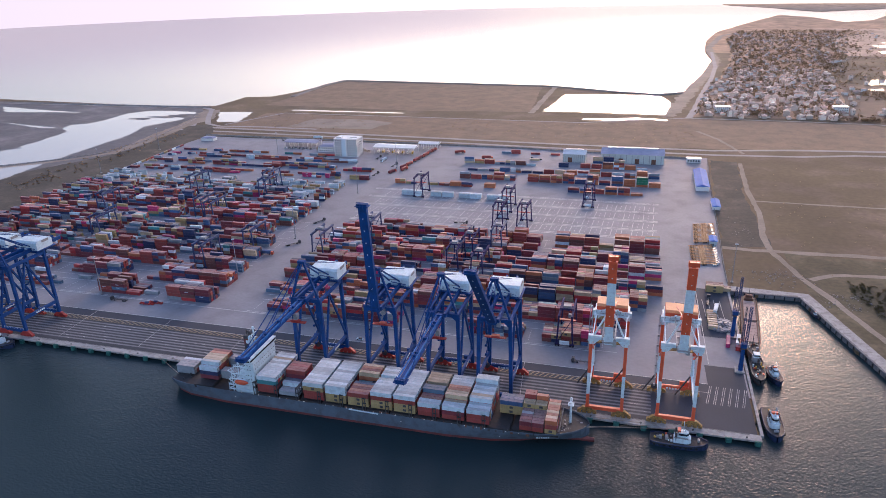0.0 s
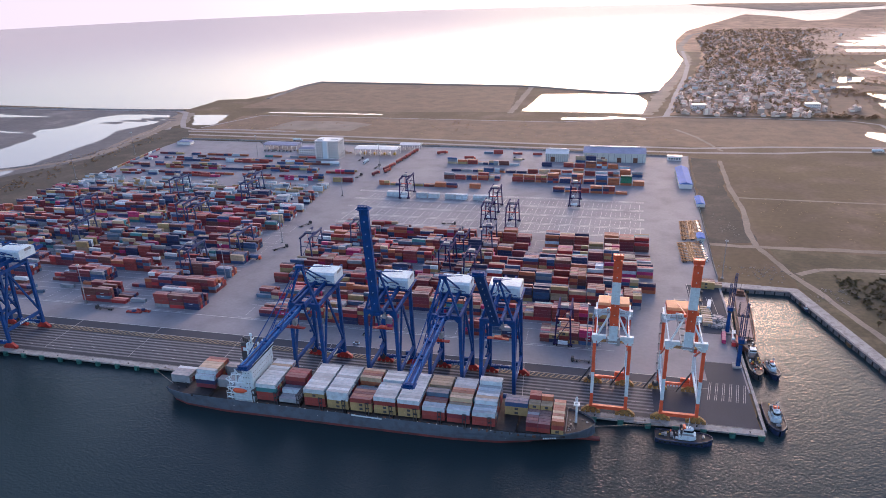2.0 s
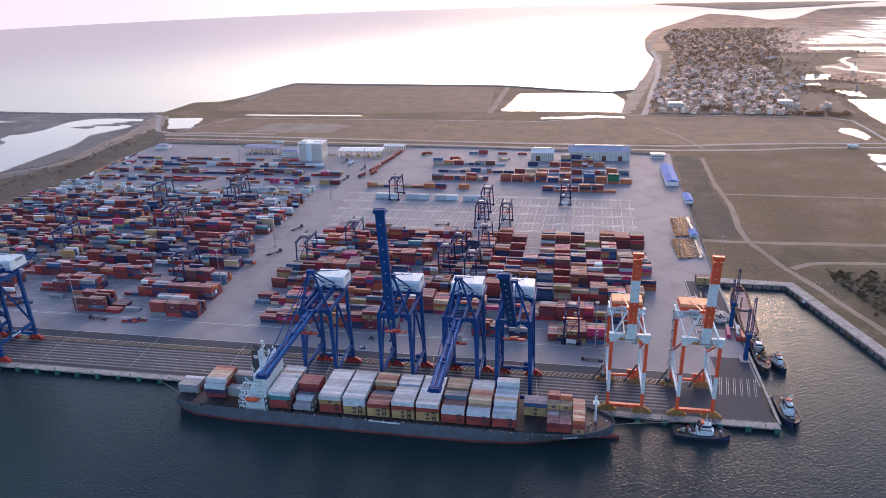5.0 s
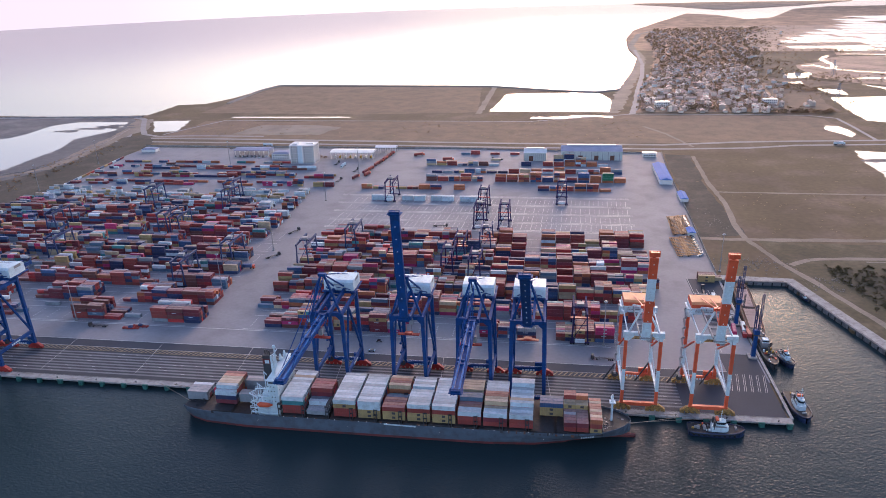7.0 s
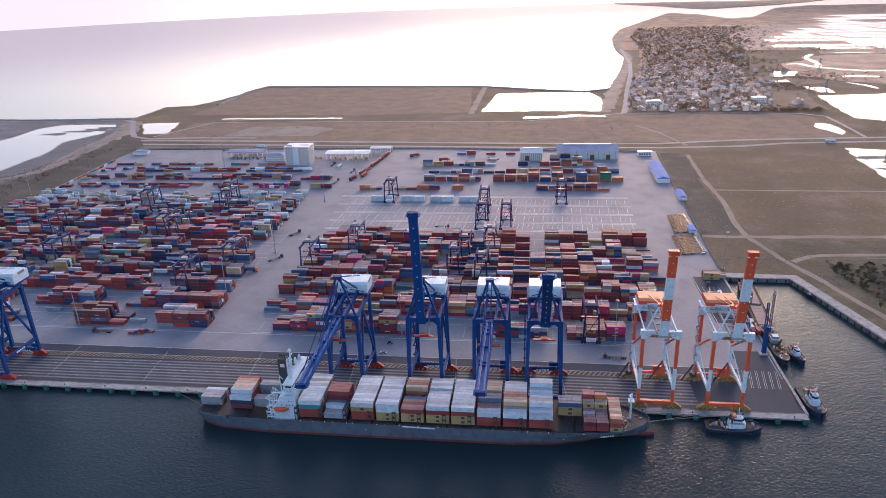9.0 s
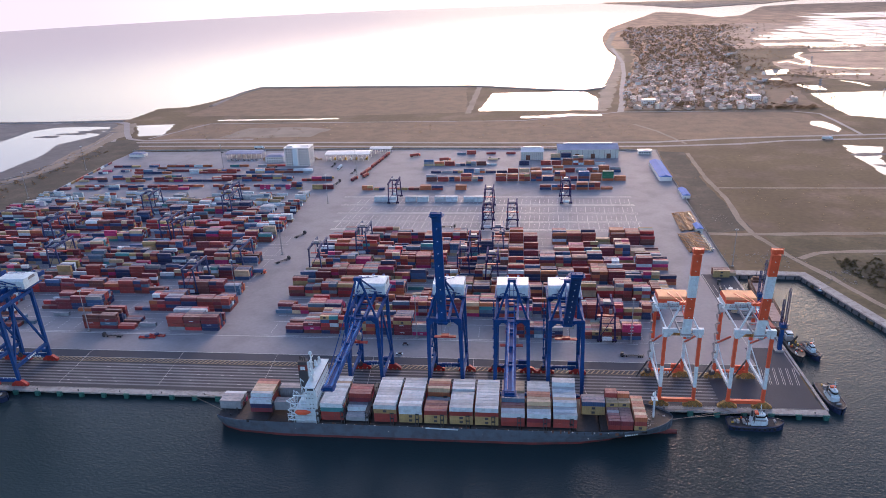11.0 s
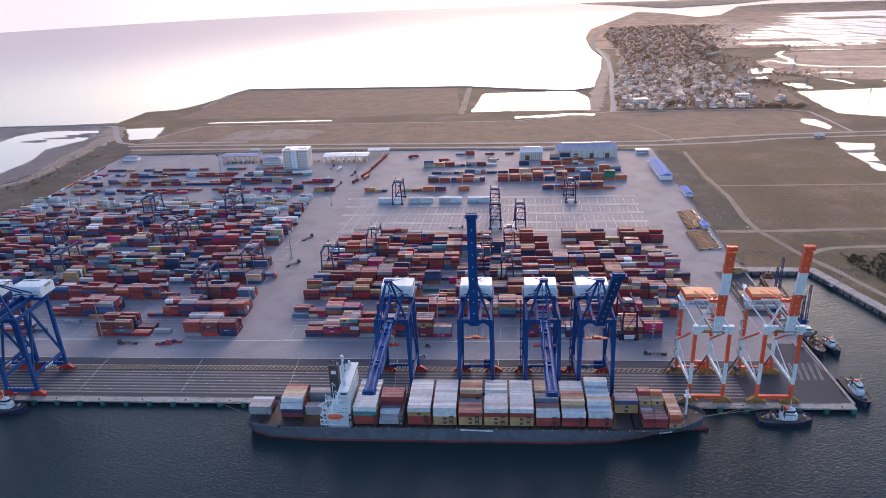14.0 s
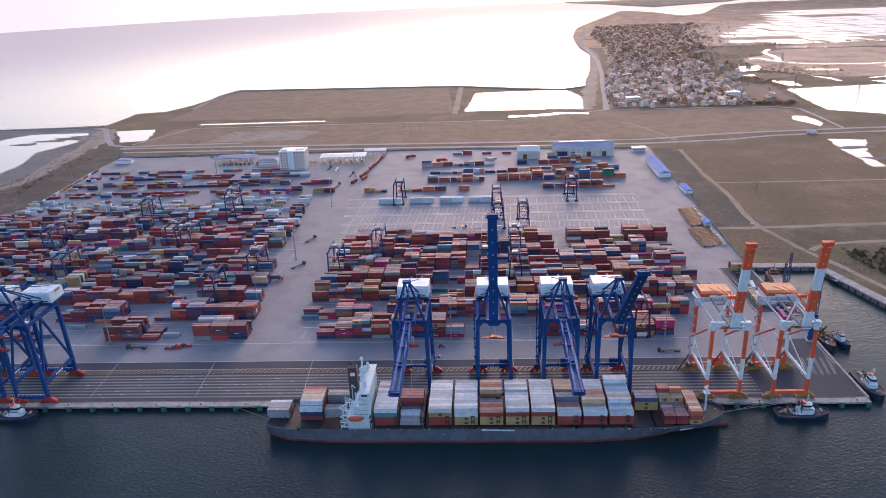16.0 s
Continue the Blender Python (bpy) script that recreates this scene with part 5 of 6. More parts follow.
# ---- buildings behind the yard ----
def windows(parent, places, w, h, axis, material=GLASS):
    """Recess-coloured panes set proud of a wall, one object each on one mesh."""
    s = Solid()
    if axis == "y":
        s.box(-w / 2, -0.06, 0, w / 2, 0.05, h).box(-w / 2 - 0.15, -0.18, -0.2, w / 2 + 0.15, 0.02, -0.02, 1)
    else:
        s.box(-0.05, -w / 2, 0, 0.06, w / 2, h).box(-0.02, -w / 2 - 0.15, -0.2, 0.18, w / 2 + 0.15, -0.02, 1)
    me = s.mesh("window", [material, PLASTER])
    for p in places:
        ob = new("window", me)
        ob.parent = parent
        ob.matrix_basis = Matrix.Translation(p)


office = thing("office_building", "white seven-storey office block with rows of dark windows", "building", "", pose(-546, 657, 0))
Solid().box(0, 0, 0, 39, 26, 28).put("wall", PLASTER, office)
Solid().box(-0.5, -0.5, 28, 39.5, 26.5, 28.8).box(3, 3, 28.8, 12, 12, 31.0).box(24, 10, 28.8, 36, 20, 30).put("roof", ROOF_WHITE, office)
for k in range(7):
    Solid().box(-0.3, -0.35, 3.95 * k + 3.6, 39.35, -0.02, 3.95 * k + 3.9).put("floor_band", PLASTER, office)
windows(office, [(3.2 + 4.1 * i, 0, 3.95 * k + 1.1) for k in range(7) for i in range(9) if i not in (3, 4)], 2.5, 2.2, "y")
windows(office, [(39, 3 + 4.6 * i, 3.95 * k + 1.1) for k in range(7) for i in range(5)], 2.6, 2.2, "x")
Solid().box(12.5, -0.9, 0, 20, -0.05, 28.1).put("stair_tower", WHITE, office)
annex = thing("annex_building", "low white annex with a blue sheet roof", "building", "", pose(-588, 684, 0))
Solid().box(0, 0, 0, 30, 16, 9).put("wall", PLASTER, annex)
Solid().prism([(-0.8, -0.8), (30.8, -0.8), (30.8, 16.8), (-0.8, 16.8)], 9, 12, 0, 0.6).put("roof", ROOF_LILAC, annex)
windows(annex, [(3 + 4 * i, 0, 1.4 + 4.2 * k) for k in range(2) for i in range(7)], 1.8, 1.9, "y")


def canopy(name, label, x0, y0, x1, y1, h, roof, posts):
    g = thing(name, label, "canopy", "", pose(x0, y0, 0))
    w, d = x1 - x0, y1 - y0
    r = Solid()
    r.add([(0, 0, h), (w, 0, h), (w, d / 2, h + 1.8), (0, d / 2, h + 1.8), (0, d, h), (w, d, h)], [(0, 1, 2, 3), (3, 2, 5, 4)])
    r.box(0, -0.1, h - 1.1, w, 0.25, h).box(0, d - 0.25, h - 1.1, w, d, h).box(0, 0.25, h - 0.9, 0.3, d - 0.25, h).box(w - 0.3, 0.25, h - 0.9, w, d - 0.25, h)
    r.put("roof", roof, g)
    for i in range(posts):
        for y in (1.5, d - 1.5):
            x = 1.5 + (w - 3) * i / (posts - 1)
            Solid().box(x - 0.35, y - 0.35, 0, x + 0.35, y + 0.35, h).put("post", PLASTER, g)
    return g


gate = canopy("gate_canopy", "long white gatehouse canopy over lorry lanes", -492, 690, -420, 716, 11, ROOF_WHITE, 9)
for i in range(8):
    Solid().box(4.5 + 8.5 * i, 8, 0, 7 + 8.5 * i, 15, 3.2).put("booth", YELLOW if i % 2 else PLASTER, gate, "small gate booth")
canopy("gate_canopy", "small white canopy over the exit lanes", -430, 742, -394, 760, 9, ROOF_WHITE, 5)
canopy("parking_canopy", "long parking shelter with a pale blue roof", -668, 716, -606, 740, 8, ROOF_LILAC, 8)


def shed(label, x0, y0, x1, y1, eave, ridge, along, wall, roof, doors=0, cap=None):
    g = thing("warehouse", label, "building", "", pose(x0, y0, 0))
    w, d = x1 - x0, y1 - y0
    Solid().box(0, 0, 0, w, d, eave).put("wall", wall, g)
    r = Solid()
    o = 0.6
    if along == "x":
        v = [(-o, -o, eave), (w + o, -o, eave), (w + o, d / 2, ridge), (-o, d / 2, ridge), (-o, d + o, eave), (w + o, d + o, eave)]
    else:
        v = [(-o, -o, eave), (-o, d + o, eave), (w / 2, d + o, ridge), (w / 2, -o, ridge), (w + o, -o, eave), (w + o, d + o, eave)]
    r.add(v, [(0, 1, 2, 3), (3, 2, 5, 4), (0, 3, 4), (1, 5, 2)] if along == "x" else [(3, 2, 1, 0), (4, 5, 2, 3), (0, 4, 3), (1, 2, 5)])
    r.put("roof", roof, g)
    if along == "x":
        Solid().box(w * 0.1, d / 2 - 1.4, ridge - 0.2, w * 0.9, d / 2 + 1.4, ridge + 1.1).put("ridge_vent", cap or roof, g)
        for i in range(11):
            x = w * (i + 0.5) / 11
            Solid().box(x - 0.35, -0.25, 0, x + 0.35, -0.02, eave * 0.92).put("wall_rib", GREY, g)
    for i in range(doors):
        x = w * (0.32 + 0.26 * i)
        Solid().box(x - 3.2, -0.3, 0, x + 3.2, -0.04, 7.5).put("door", RUST, g, "brown roller door")
    return g


shed("large pale green sheet-metal warehouse with a pale lilac-blue roof", -123, 700, -31, 740, 14, 19, "x", WALL_GREEN, ROOF_LILAC, 3, ROOF_WHITE)
shed("open-sided grey workshop with a pale blue roof", -180, 692, -146, 716, 12.5, 17, "x", WALL_GREEN, ROOF_WHITE, 1)
shed("long white shed with a bright blue sheet roof", 5, 556, 21, 640, 6, 9, "y", PLASTER, ROOF_BLUE)
shed("small shed with a blue sheet roof beside the fence", 17, 470, 26, 500, 4, 6, "y", PLASTER, ROOF_BLUE)
shed("small shed with a blue sheet roof beside parked trailers", 2.5, 339, 9.5, 354, 4, 5.6, "y", WALL_GREEN, ROOF_BLUE)
guard = thing("guard_house", "small white guard house by the back wall", "building", "", pose(4, 728, 0))
Solid().box(0, 0, 0, 20, 8, 6).put("wall", PLASTER, guard)
Solid().box(-0.8, -0.8, 6, 20.8, 8.8, 6.7).put("roof", ROOF_WHITE, guard)
windows(guard, [(2.5 + 3.7 * i, 0, 1.5) for i in range(5)], 2.2, 2.4, "y")
corner = thing("annex_building", "low white building with a blue roof at the yard's far corner", "building", "", pose(-845, 730, 0))
Solid().box(0, 0, 0, 26, 13, 5).put("wall", PLASTER, corner)
Solid().prism([(-1, -1), (27, -1), (27, 14), (-1, 14)], 5, 7, 0, 0.6).put("roof", ROOF_LILAC, corner)


# ---- lorries, trailers and cars ----
WHEEL = Solid().tube((0, -0.18, 0), (0, 0.18, 0), 0.5, n=10).mesh("wheel", RUBBER)


def wheel_set(parent, xs, w):
    for x in xs:
        for y in (-w, w):
            ob = new("wheel", WHEEL)
            ob.parent = parent
            ob.matrix_basis = pose(x, y, 0.5)


def lorry(m, load, label):
    g = thing("lorry", label, "lorry", "lorries in the yard", m)
    c = Solid()
    c.box(6.3, -1.2, 0.6, 8.4, 1.2, 1.7).box(6.5, -1.2, 1.7, 8.2, 1.2, 3.1)
    cab = c.put("cab", STEEL if load == "k" else (WHITE if load in "w" else ORANGE), g)
    Solid().box(8.2, -1.0, 1.9, 8.26, 1.0, 2.8).put("windscreen", GLASS, cab)
    t = Solid()
    t.box(-6.4, -0.5, 0.95, 7.0, 0.5, 1.25)
    for x in (-6, -3, 0, 3, 6):
        t.box(x - 0.2, -1.2, 1.0, x + 0.2, 1.2, 1.3)
    t.put("trailer", STEEL, g)
    wheel_set(g, (-5.2, -4.0, -2.8, 4.6, 7.4), 0.95)
    if load != "k":
        Solid().box(-6.2, -1.22, 1.3, 6.0, 1.22, 4.0).put("load", BOX_MATS[load], g, "%s container on the trailer" % COLOUR_WORD[load])
    return g


base = {k: lorry(pose(*p), k, lab) for k, p, lab in (("k", (-420, 318, 0, 0, 0, 62), "lorry with an empty container trailer on the concrete"), ("r", (-404, 585, 0, 0, 0, 78), "lorry carrying a rust red container"),
                                                     ("u", (-428, 208, 0, 0, 0, 5), "lorry carrying a blue container"), ("m", (-410, 600, 0, 0, 0, 78), "lorry carrying a maroon container"), ("w", (-8, 172, 0, 0, 0, 80), "white lorry parked on the pier"))}
for k, x, y, a in (("k", -414, 240, 50), ("k", -103, 63, 178), ("k", -492, 75.5, 180), ("r", -407, 620, 80), ("r", -405, 650, 82), ("m", -403, 668, 82), ("r", -401, 690, 83),
                   ("m", -400, 708, 84), ("r", -398, 728, 84), ("m", -416, 565, 75), ("k", -436, 548, 80), ("k", -428, 610, 80), ("r", -300, 690, 10), ("k", -220, 700, 175), ("k", -262, 352, 0), ("w", 2, 118, 82),
                   ("r", 3, 112, 95), ("k", -12, 190, 84), ("k", -170, 742, 5), ("k", -690, 764, 2), ("w", -640, 794, 2), ("w", 330, 838, 10), ("k", -566, 645, 2), ("r", -352, 722, 30), ("k", -470, 655, 85), ("w", -455, 640, 265)):
    copy_thing(base[k], pose(x, y, 0, 0, 0, a))
trailer = thing("trailer", "orange skeletal container trailer parked in a close row", "trailer", "parked trailers", pose(-12, 278, 0, 0, 0, 20))
s = Solid()
s.box(-6.2, -0.5, 0.9, 6.2, -0.25, 1.3).box(-6.2, 0.25, 0.9, 6.2, 0.5, 1.3)
for x in (-6, -3.5, -1, 1.5, 4, 6):
    s.box(x - 0.22, -1.2, 0.95, x + 0.22, 1.2, 1.35)
s.put("frame", mat("trailer_orange", (0.33, 0.15, 0.05), 0.6, vary=0.3, scale=0.3, fine=2.0), trailer)
wheel_set(trailer, (-5.0, -3.8, -2.6), 0.95)
for row in range(2):
    for i in range(30):
        if not (row == 0 and i == 0) and not 13 <= i <= 14:
            copy_thing(trailer, pose(-12 + 8.4 * row + (0.05 * i if i < 15 else 6 + 0.25 * (i - 15)), 278 + 4.4 * i + 2 * row, 0, 0, 0, 20))


def car(m, material, label):
    g = thing("car", label, "car", "parked cars", m)
    Solid().prism([(-2.2, -0.9), (2.2, -0.9), (2.2, 0.9), (-2.2, 0.9)], 0.35, 0.95).put("body", material, g)
    Solid().prism([(-1.5, -0.85), (1.0, -0.85), (1.0, 0.85), (-1.5, 0.85)], 0.95, 1.5, 0, 0.8).put("cabin", GLASS, g)
    wheel_set(g, (-1.4, 1.4), 0.8)
    return g


car1 = car(pose(2.4, 279, 0, 0, 0, 30), WHITE, "white car parked beside the fence")
car2 = car(pose(-640, 700, 0, 0, 0, 88), GREY, "grey car parked by the office")
tagged(copy_thing(car1, pose(-267, 58, 0, 0, 0, 178)), "white car standing on the lane beside the quay road")
tagged(copy_thing(car2, pose(-265, 73, 0, 0, 0, 2)), "grey car standing by the yard's front lane")
for i in range(26):
    copy_thing(car1, pose(4.5 + 0.09 * i + (3 if i > 13 else 0), 284 + 4.9 * i, 0, 0, 0, 30))
for i in range(16):
    copy_thing(car2 if i % 3 else car1, pose(-656 + 3.4 * i, 697 + (i % 2) * 7, 0, 0, 0, 88))


def spare_spreader(m):
    """A lifting frame laid on the ground: two long beams, end beams and a headblock."""
    g = thing("lifting_spreader", "red lifting spreader with a blue headblock set down on the concrete", "spreader", "spare spreaders", m)
    for y in (-0.9, 0.9):
        Solid().box(-6.0, y - 0.25, 0.3, 6.0, y + 0.25, 1.0).put("beam", RED, g)
    for x in (-6.0, -2.4, 2.4, 6.0):
        Solid().box(x - 0.3, -1.3, 0.0, x + 0.3, 1.3, 1.3).put("cross_beam", RED, g)
    Solid().prism([(-1.6, -1.1), (1.6, -1.1), (1.6, 1.1), (-1.6, 1.1)], 1.0, 2.4, 0, 0.8).put("headblock", BLUE_DULL, g, "blue headblock")
    return g


sp1 = spare_spreader(pose(-465, 74.8, 0, 0, 0, 2))
copy_thing(sp1, pose(-459, 78.4, 0, 0, 0, -3))

# ---- light masts ----
def light_mast(m, h=32):
    g = thing("light_mast", "tall grey floodlight mast standing in the yard", "light mast", "light masts", m)
    Solid().tube((0, 0, 0), (0, 0, h), 0.42, 0.2, 8).put("pole", GREY, g)
    Solid().tube((0, 0, h), (0, 0, h + 0.4), 0.9, 0.9, 10).put("head_frame", GREY, g)
    for k in range(6):
        a = k * math.pi / 3
        Solid().box(math.cos(a) - 0.25, math.sin(a) - 0.25, h - 0.4, math.cos(a) + 0.25, math.sin(a) + 0.25, h).put("lamp", WHITE, g)
    Solid().box(-1, -1, 0, 1, 1, 0.9).put("foundation", CAP, g)
    return g


lm = light_mast(pose(-425, 152, 0))
for x, y in ((-423, 448), (-420, 260), (-258, 84), (-518, 84), (12, 240), (-640, 640), (-868, 640), (-845, 470), (-102, 84), (-420, 600)):
    copy_thing(lm, pose(x, y, 0))

# cargo on the pier
r = random.Random(21)
bag = Solid().prism([(-0.9, -0.7), (-0.5, -1.0), (0.5, -1.0), (0.9, -0.7), (0.9, 0.7), (0.5, 1.0), (-0.5, 1.0), (-0.9, 0.7)], 0, 1.5, 0, 0.82).mesh("bulk_bag", GREY)
pile = thing("bag_pile", "heap of pale grey bulk bags on the pier", "cargo", "", pose(-6, 146, 0.05))
for k in range(110):
    a, q = r.uniform(0, 6.28), math.sqrt(r.random())
    ob = new("bulk_bag", bag)
    ob.parent = pile
    ob.matrix_basis = pose(7.5 * q * math.cos(a), 9 * q * math.sin(a), 2.6 * (1 - q) * r.random() + 0.0, r.uniform(-15, 15), r.uniform(-15, 15), r.uniform(0, 180))
for x, y, key, n, length, turn in [(-10.6, 183.6, "y", 2, 12.19, 0), (-10.2, 186.4, "b", 2, 12.19, 0), (-10.4, 189.2, "b", 2, 12.19, 0), (-1.6, 187, "k", 1, 6.06, 0), (-1.4, 190, "b", 1, 6.06, 0), (-1.9, 101, "c", 1, 12.19, 84), (-7.5, 104, "p", 1, 12.19, 84)] + [
        (-15.6 + 0.25 * (i % 3), 122.5 + 3.3 * i, "kyk"[i % 3], 1, 6.06, 0) for i in range(8)]:
    for q in range(n):
        box_at(key, x, y, 0.1 + 2.8 * q, "%s shipping container set down on the pier" % COLOUR_WORD[key], "containers on the pier", length, 2.75, turn)


# ---- plants ----
def crown(s, x, y, z, rad, high, n, rnd, size):
    """Many small leaf clumps round a crown's shell, uneven and with gaps."""
    for _ in range(n):
        a, u = rnd.uniform(0, 2 * math.pi), rnd.uniform(-0.55, 1)
        q = math.sqrt(max(0, 1 - u * u * 0.8)) * rnd.uniform(0.55, 1.08)
        p = Vector((x + rad * q * math.cos(a), y + rad * q * math.sin(a), z + high * 0.5 * u))
        d = size * rnd.uniform(0.6, 1.4)
        e = [p + Vector((rnd.uniform(-d, d), rnd.uniform(-d, d), rnd.uniform(-d, d) * 0.7)) for _ in range(4)]
        s.add(e, [(0, 1, 2), (0, 2, 3), (0, 3, 1), (1, 3, 2)])


def tree(m, h, seed):
    rnd = random.Random(seed)
    g = thing("tree", "bushy dark green tree with an uneven crown", "tree", "trees beside the basin", m)
    t = Solid()
    t.tube((0, 0, -0.3), (0.2, 0.1, h * 0.45), 0.28, 0.17, 7)
    for k in range(5):
        a = rnd.uniform(0, 6.28)
        t.tube((0.15, 0.1, h * (0.3 + 0.04 * k)), (math.cos(a) * h * 0.28, math.sin(a) * h * 0.28, h * rnd.uniform(0.55, 0.8)), 0.12, 0.05, 5)
    t.put("trunk", RUST, g)
    c = Solid()
    crown(c, 0, 0, h * 0.68, h * 0.4, h * 0.62, 220, rnd, h * 0.075)
    c.put("crown", LEAF, g)
    return g


trees = [tree(pose(118, 205, -0.3), 4, 1), tree(pose(126, 236, -0.3), 3.5, 2), tree(pose(150, 180, -0.3), 5, 3)]
r = random.Random(31)
for i in range(22):
    x = r.uniform(110, 260)
    y = r.uniform(40, 255) if x > 132 else r.uniform(150, 255)
    b = trees[i % 3]
    copy_thing(b, pose(x, y, -0.3, 0, 0, r.uniform(0, 360)) )
bush = Solid()
for i in range(250):
    x, y = r.uniform(45, 420), r.uniform(250, 760)
    if i > 150:
        x, y = r.uniform(100, 300), r.uniform(60, 285)
        if x < 100 + max(0, 250 - y) * 0.24:
            continue
    if i < 150 and r.random() < 0.5:
        x, y = r.uniform(75, 300), r.uniform(345, 520)
    crown(bush, x, y, 0.1, r.uniform(0.4, 1.4), r.uniform(0.5, 1.4), 12, r, 0.45)
for i in range(240):
    x, y = r.uniform(-960, 30), r.uniform(880, 1080)
    if x < -890 and y > 900:
        continue
    crown(bush, x, y, 0.2, r.uniform(0.8, 2.6), r.uniform(0.6, 1.8), 10, r, 0.8)
for i in range(120):
    t = r.random()
    crown(bush, -870 - 60 * r.random() - 40 * t, 360 + 420 * t, 0.3, r.uniform(1, 3), r.uniform(1, 3), 14, r, 1.0)
for i in range(40):
    crown(bush, r.uniform(-600, -500), r.uniform(690, 705), 2.2, r.uniform(1.5, 3), r.uniform(3, 5), 40, r, 0.8)
green_bush = Solid()
for i in range(420):
    y = r.uniform(95, 262)
    x = 108 + max(0, 225 - y) * 0.24 + abs(r.gauss(0, 38))
    crown(green_bush, x, y, 0.4, r.uniform(0.8, 2.6), r.uniform(1.2, 3.6), 22, r, 0.7)
tagged(green_bush.put("green_scrub", LEAF), "dense dark green scrub on the rough ground beside the basin", "bush", "", "stuff")
tagged(bush.put("scrub", TOWN_LEAF), "scattered dark scrub bushes on the rough ground", "bush", "", "stuff")
rub = Solid()
for i in range(330):
    x, y = (r.gauss(48, 14), r.gauss(262, 9)) if i % 2 else (r.uniform(78, 120), r.uniform(200, 235))
    if i % 5 == 0:
        x, y = r.gauss(38, 9), r.gauss(395, 25)
    if i % 7 == 0:
        x, y = r.gauss(-200, 70), r.gauss(905, 12)
    d = 0.25 + 0.8 * r.random() ** 2.5
    rub.prism([(x - d, y - d * 0.7), (x + d * 0.8, y - d), (x + d, y + d * 0.6), (x - d * 0.6, y + d)], -0.3, -0.2 + d * 0.7, 0, 0.6)
tagged(rub.put("rubble", ROCK), "scattered heaps of pale rubble and stones", "rubble", "", "stuff")

# ---- the town on the shore ----
def house(label, w, d, h, storeys, flat):
    g = thing("house", label, "house", "houses of the town", pose(0, 0, -0.2))
    Solid().box(-w / 2, -d / 2, 0, w / 2, d / 2, h).put("wall", HOUSE_WALL, g)
    if flat:
        Solid().box(-w / 2 - 0.3, -d / 2 - 0.3, h, w / 2 + 0.3, d / 2 + 0.3, h + 0.5).box(-w / 4, -d / 4, h + 0.5, w / 6, d / 4, h + 2.6).put("roof", HOUSE_WALL, g)
    else:
        Solid().add([(-w / 2 - 0.5, -d / 2 - 0.5, h), (w / 2 + 0.5, -d / 2 - 0.5, h), (w / 2 + 0.5, 0, h + d * 0.3), (-w / 2 - 0.5, 0, h + d * 0.3), (-w / 2 - 0.5, d / 2 + 0.5, h), (w / 2 + 0.5, d / 2 + 0.5, h)],
                    [(0, 1, 2, 3), (3, 2, 5, 4), (0, 3, 4), (1, 5, 2), (0, 4, 5, 1)]).put("roof", ROOF_TILE, g)
    s = Solid()
    for k in range(storeys):
        z = 1.0 + 3.3 * k
        for i in range(max(2, int(w / 3.5))):
            x = -w / 2 + w * (i + 0.5) / max(2, int(w / 3.5))
            s.box(x - 0.6, -d / 2 - 0.05, z, x + 0.6, -d / 2 + 0.05, z + 1.4)
    s.put("windows", GLASS, g)
    return g


kinds = [house("small pale house with a pitched weathered roof", 9, 8, 4.2, 1, False), house("two-storey plastered town house with flat roof", 8, 12, 7.5, 2, True), house("long low house with a pitched sheet roof", 16, 9, 4.5, 1, False),
         house("tall narrow plastered house with flat roof", 6, 13, 11, 3, True)]
r = random.Random(55)
places = []
def along(y, stops):
    for (a, p), (b, q) in zip(stops, stops[1:]):
        if y <= b:
            return p + (q - p) * (y - a) / (b - a)
    return stops[-1][1]


WEST_EDGE = [(1180, 48), (1510, 90), (1930, 165), (2570, 280), (3050, 335), (4300, 450), (5600, 700)]
EAST_EDGE = [(1180, 318), (1290, 365), (1550, 405), (1900, 470), (2390, 570), (2950, 760), (3600, 930), (4300, 1000), (5600, 1500)]


def town_spot(y):
    lo, hi = along(y, WEST_EDGE), along(y, EAST_EDGE)
    return lo + (hi - lo) * r.random() ** 1.1 + (abs(r.gauss(0, 0.22 * (hi - lo))) if r.random() < 0.4 else 0)


for i in range(280):
    y = 1190 + 1100 * r.random() ** 1.5
    places.append((town_spot(y), y))
for k, ob in enumerate(kinds):
    x, y = places[k]
    ob.matrix_basis = pose(x, y, -0.2, 0, 0, r.uniform(-20, 20))
for i, (x, y) in enumerate(places[4:]):
    copy_thing(kinds[i % 4], pose(x, y, -0.2, 0, 0, r.uniform(-25, 25) + 90 * r.randint(0, 3)))
big = thing("town_building", "white three-storey town building with dark windows", "building", "", pose(337, 1296, -0.2))
Solid().box(0, 0, 0, 30, 15, 13).put("wall", PLASTER, big)
Solid().box(-0.4, -0.4, 13, 30.4, 15.4, 13.7).put("roof", ROOF_WHITE, big)
windows(big, [(2.5 + 4.1 * i, 0, 1.2 + 4.2 * k) for k in range(3) for i in range(7)], 1.7, 1.7, "y")
copy_thing(big, pose(96, 1250, -0.2, 0, 0, 8))
far = Solid()
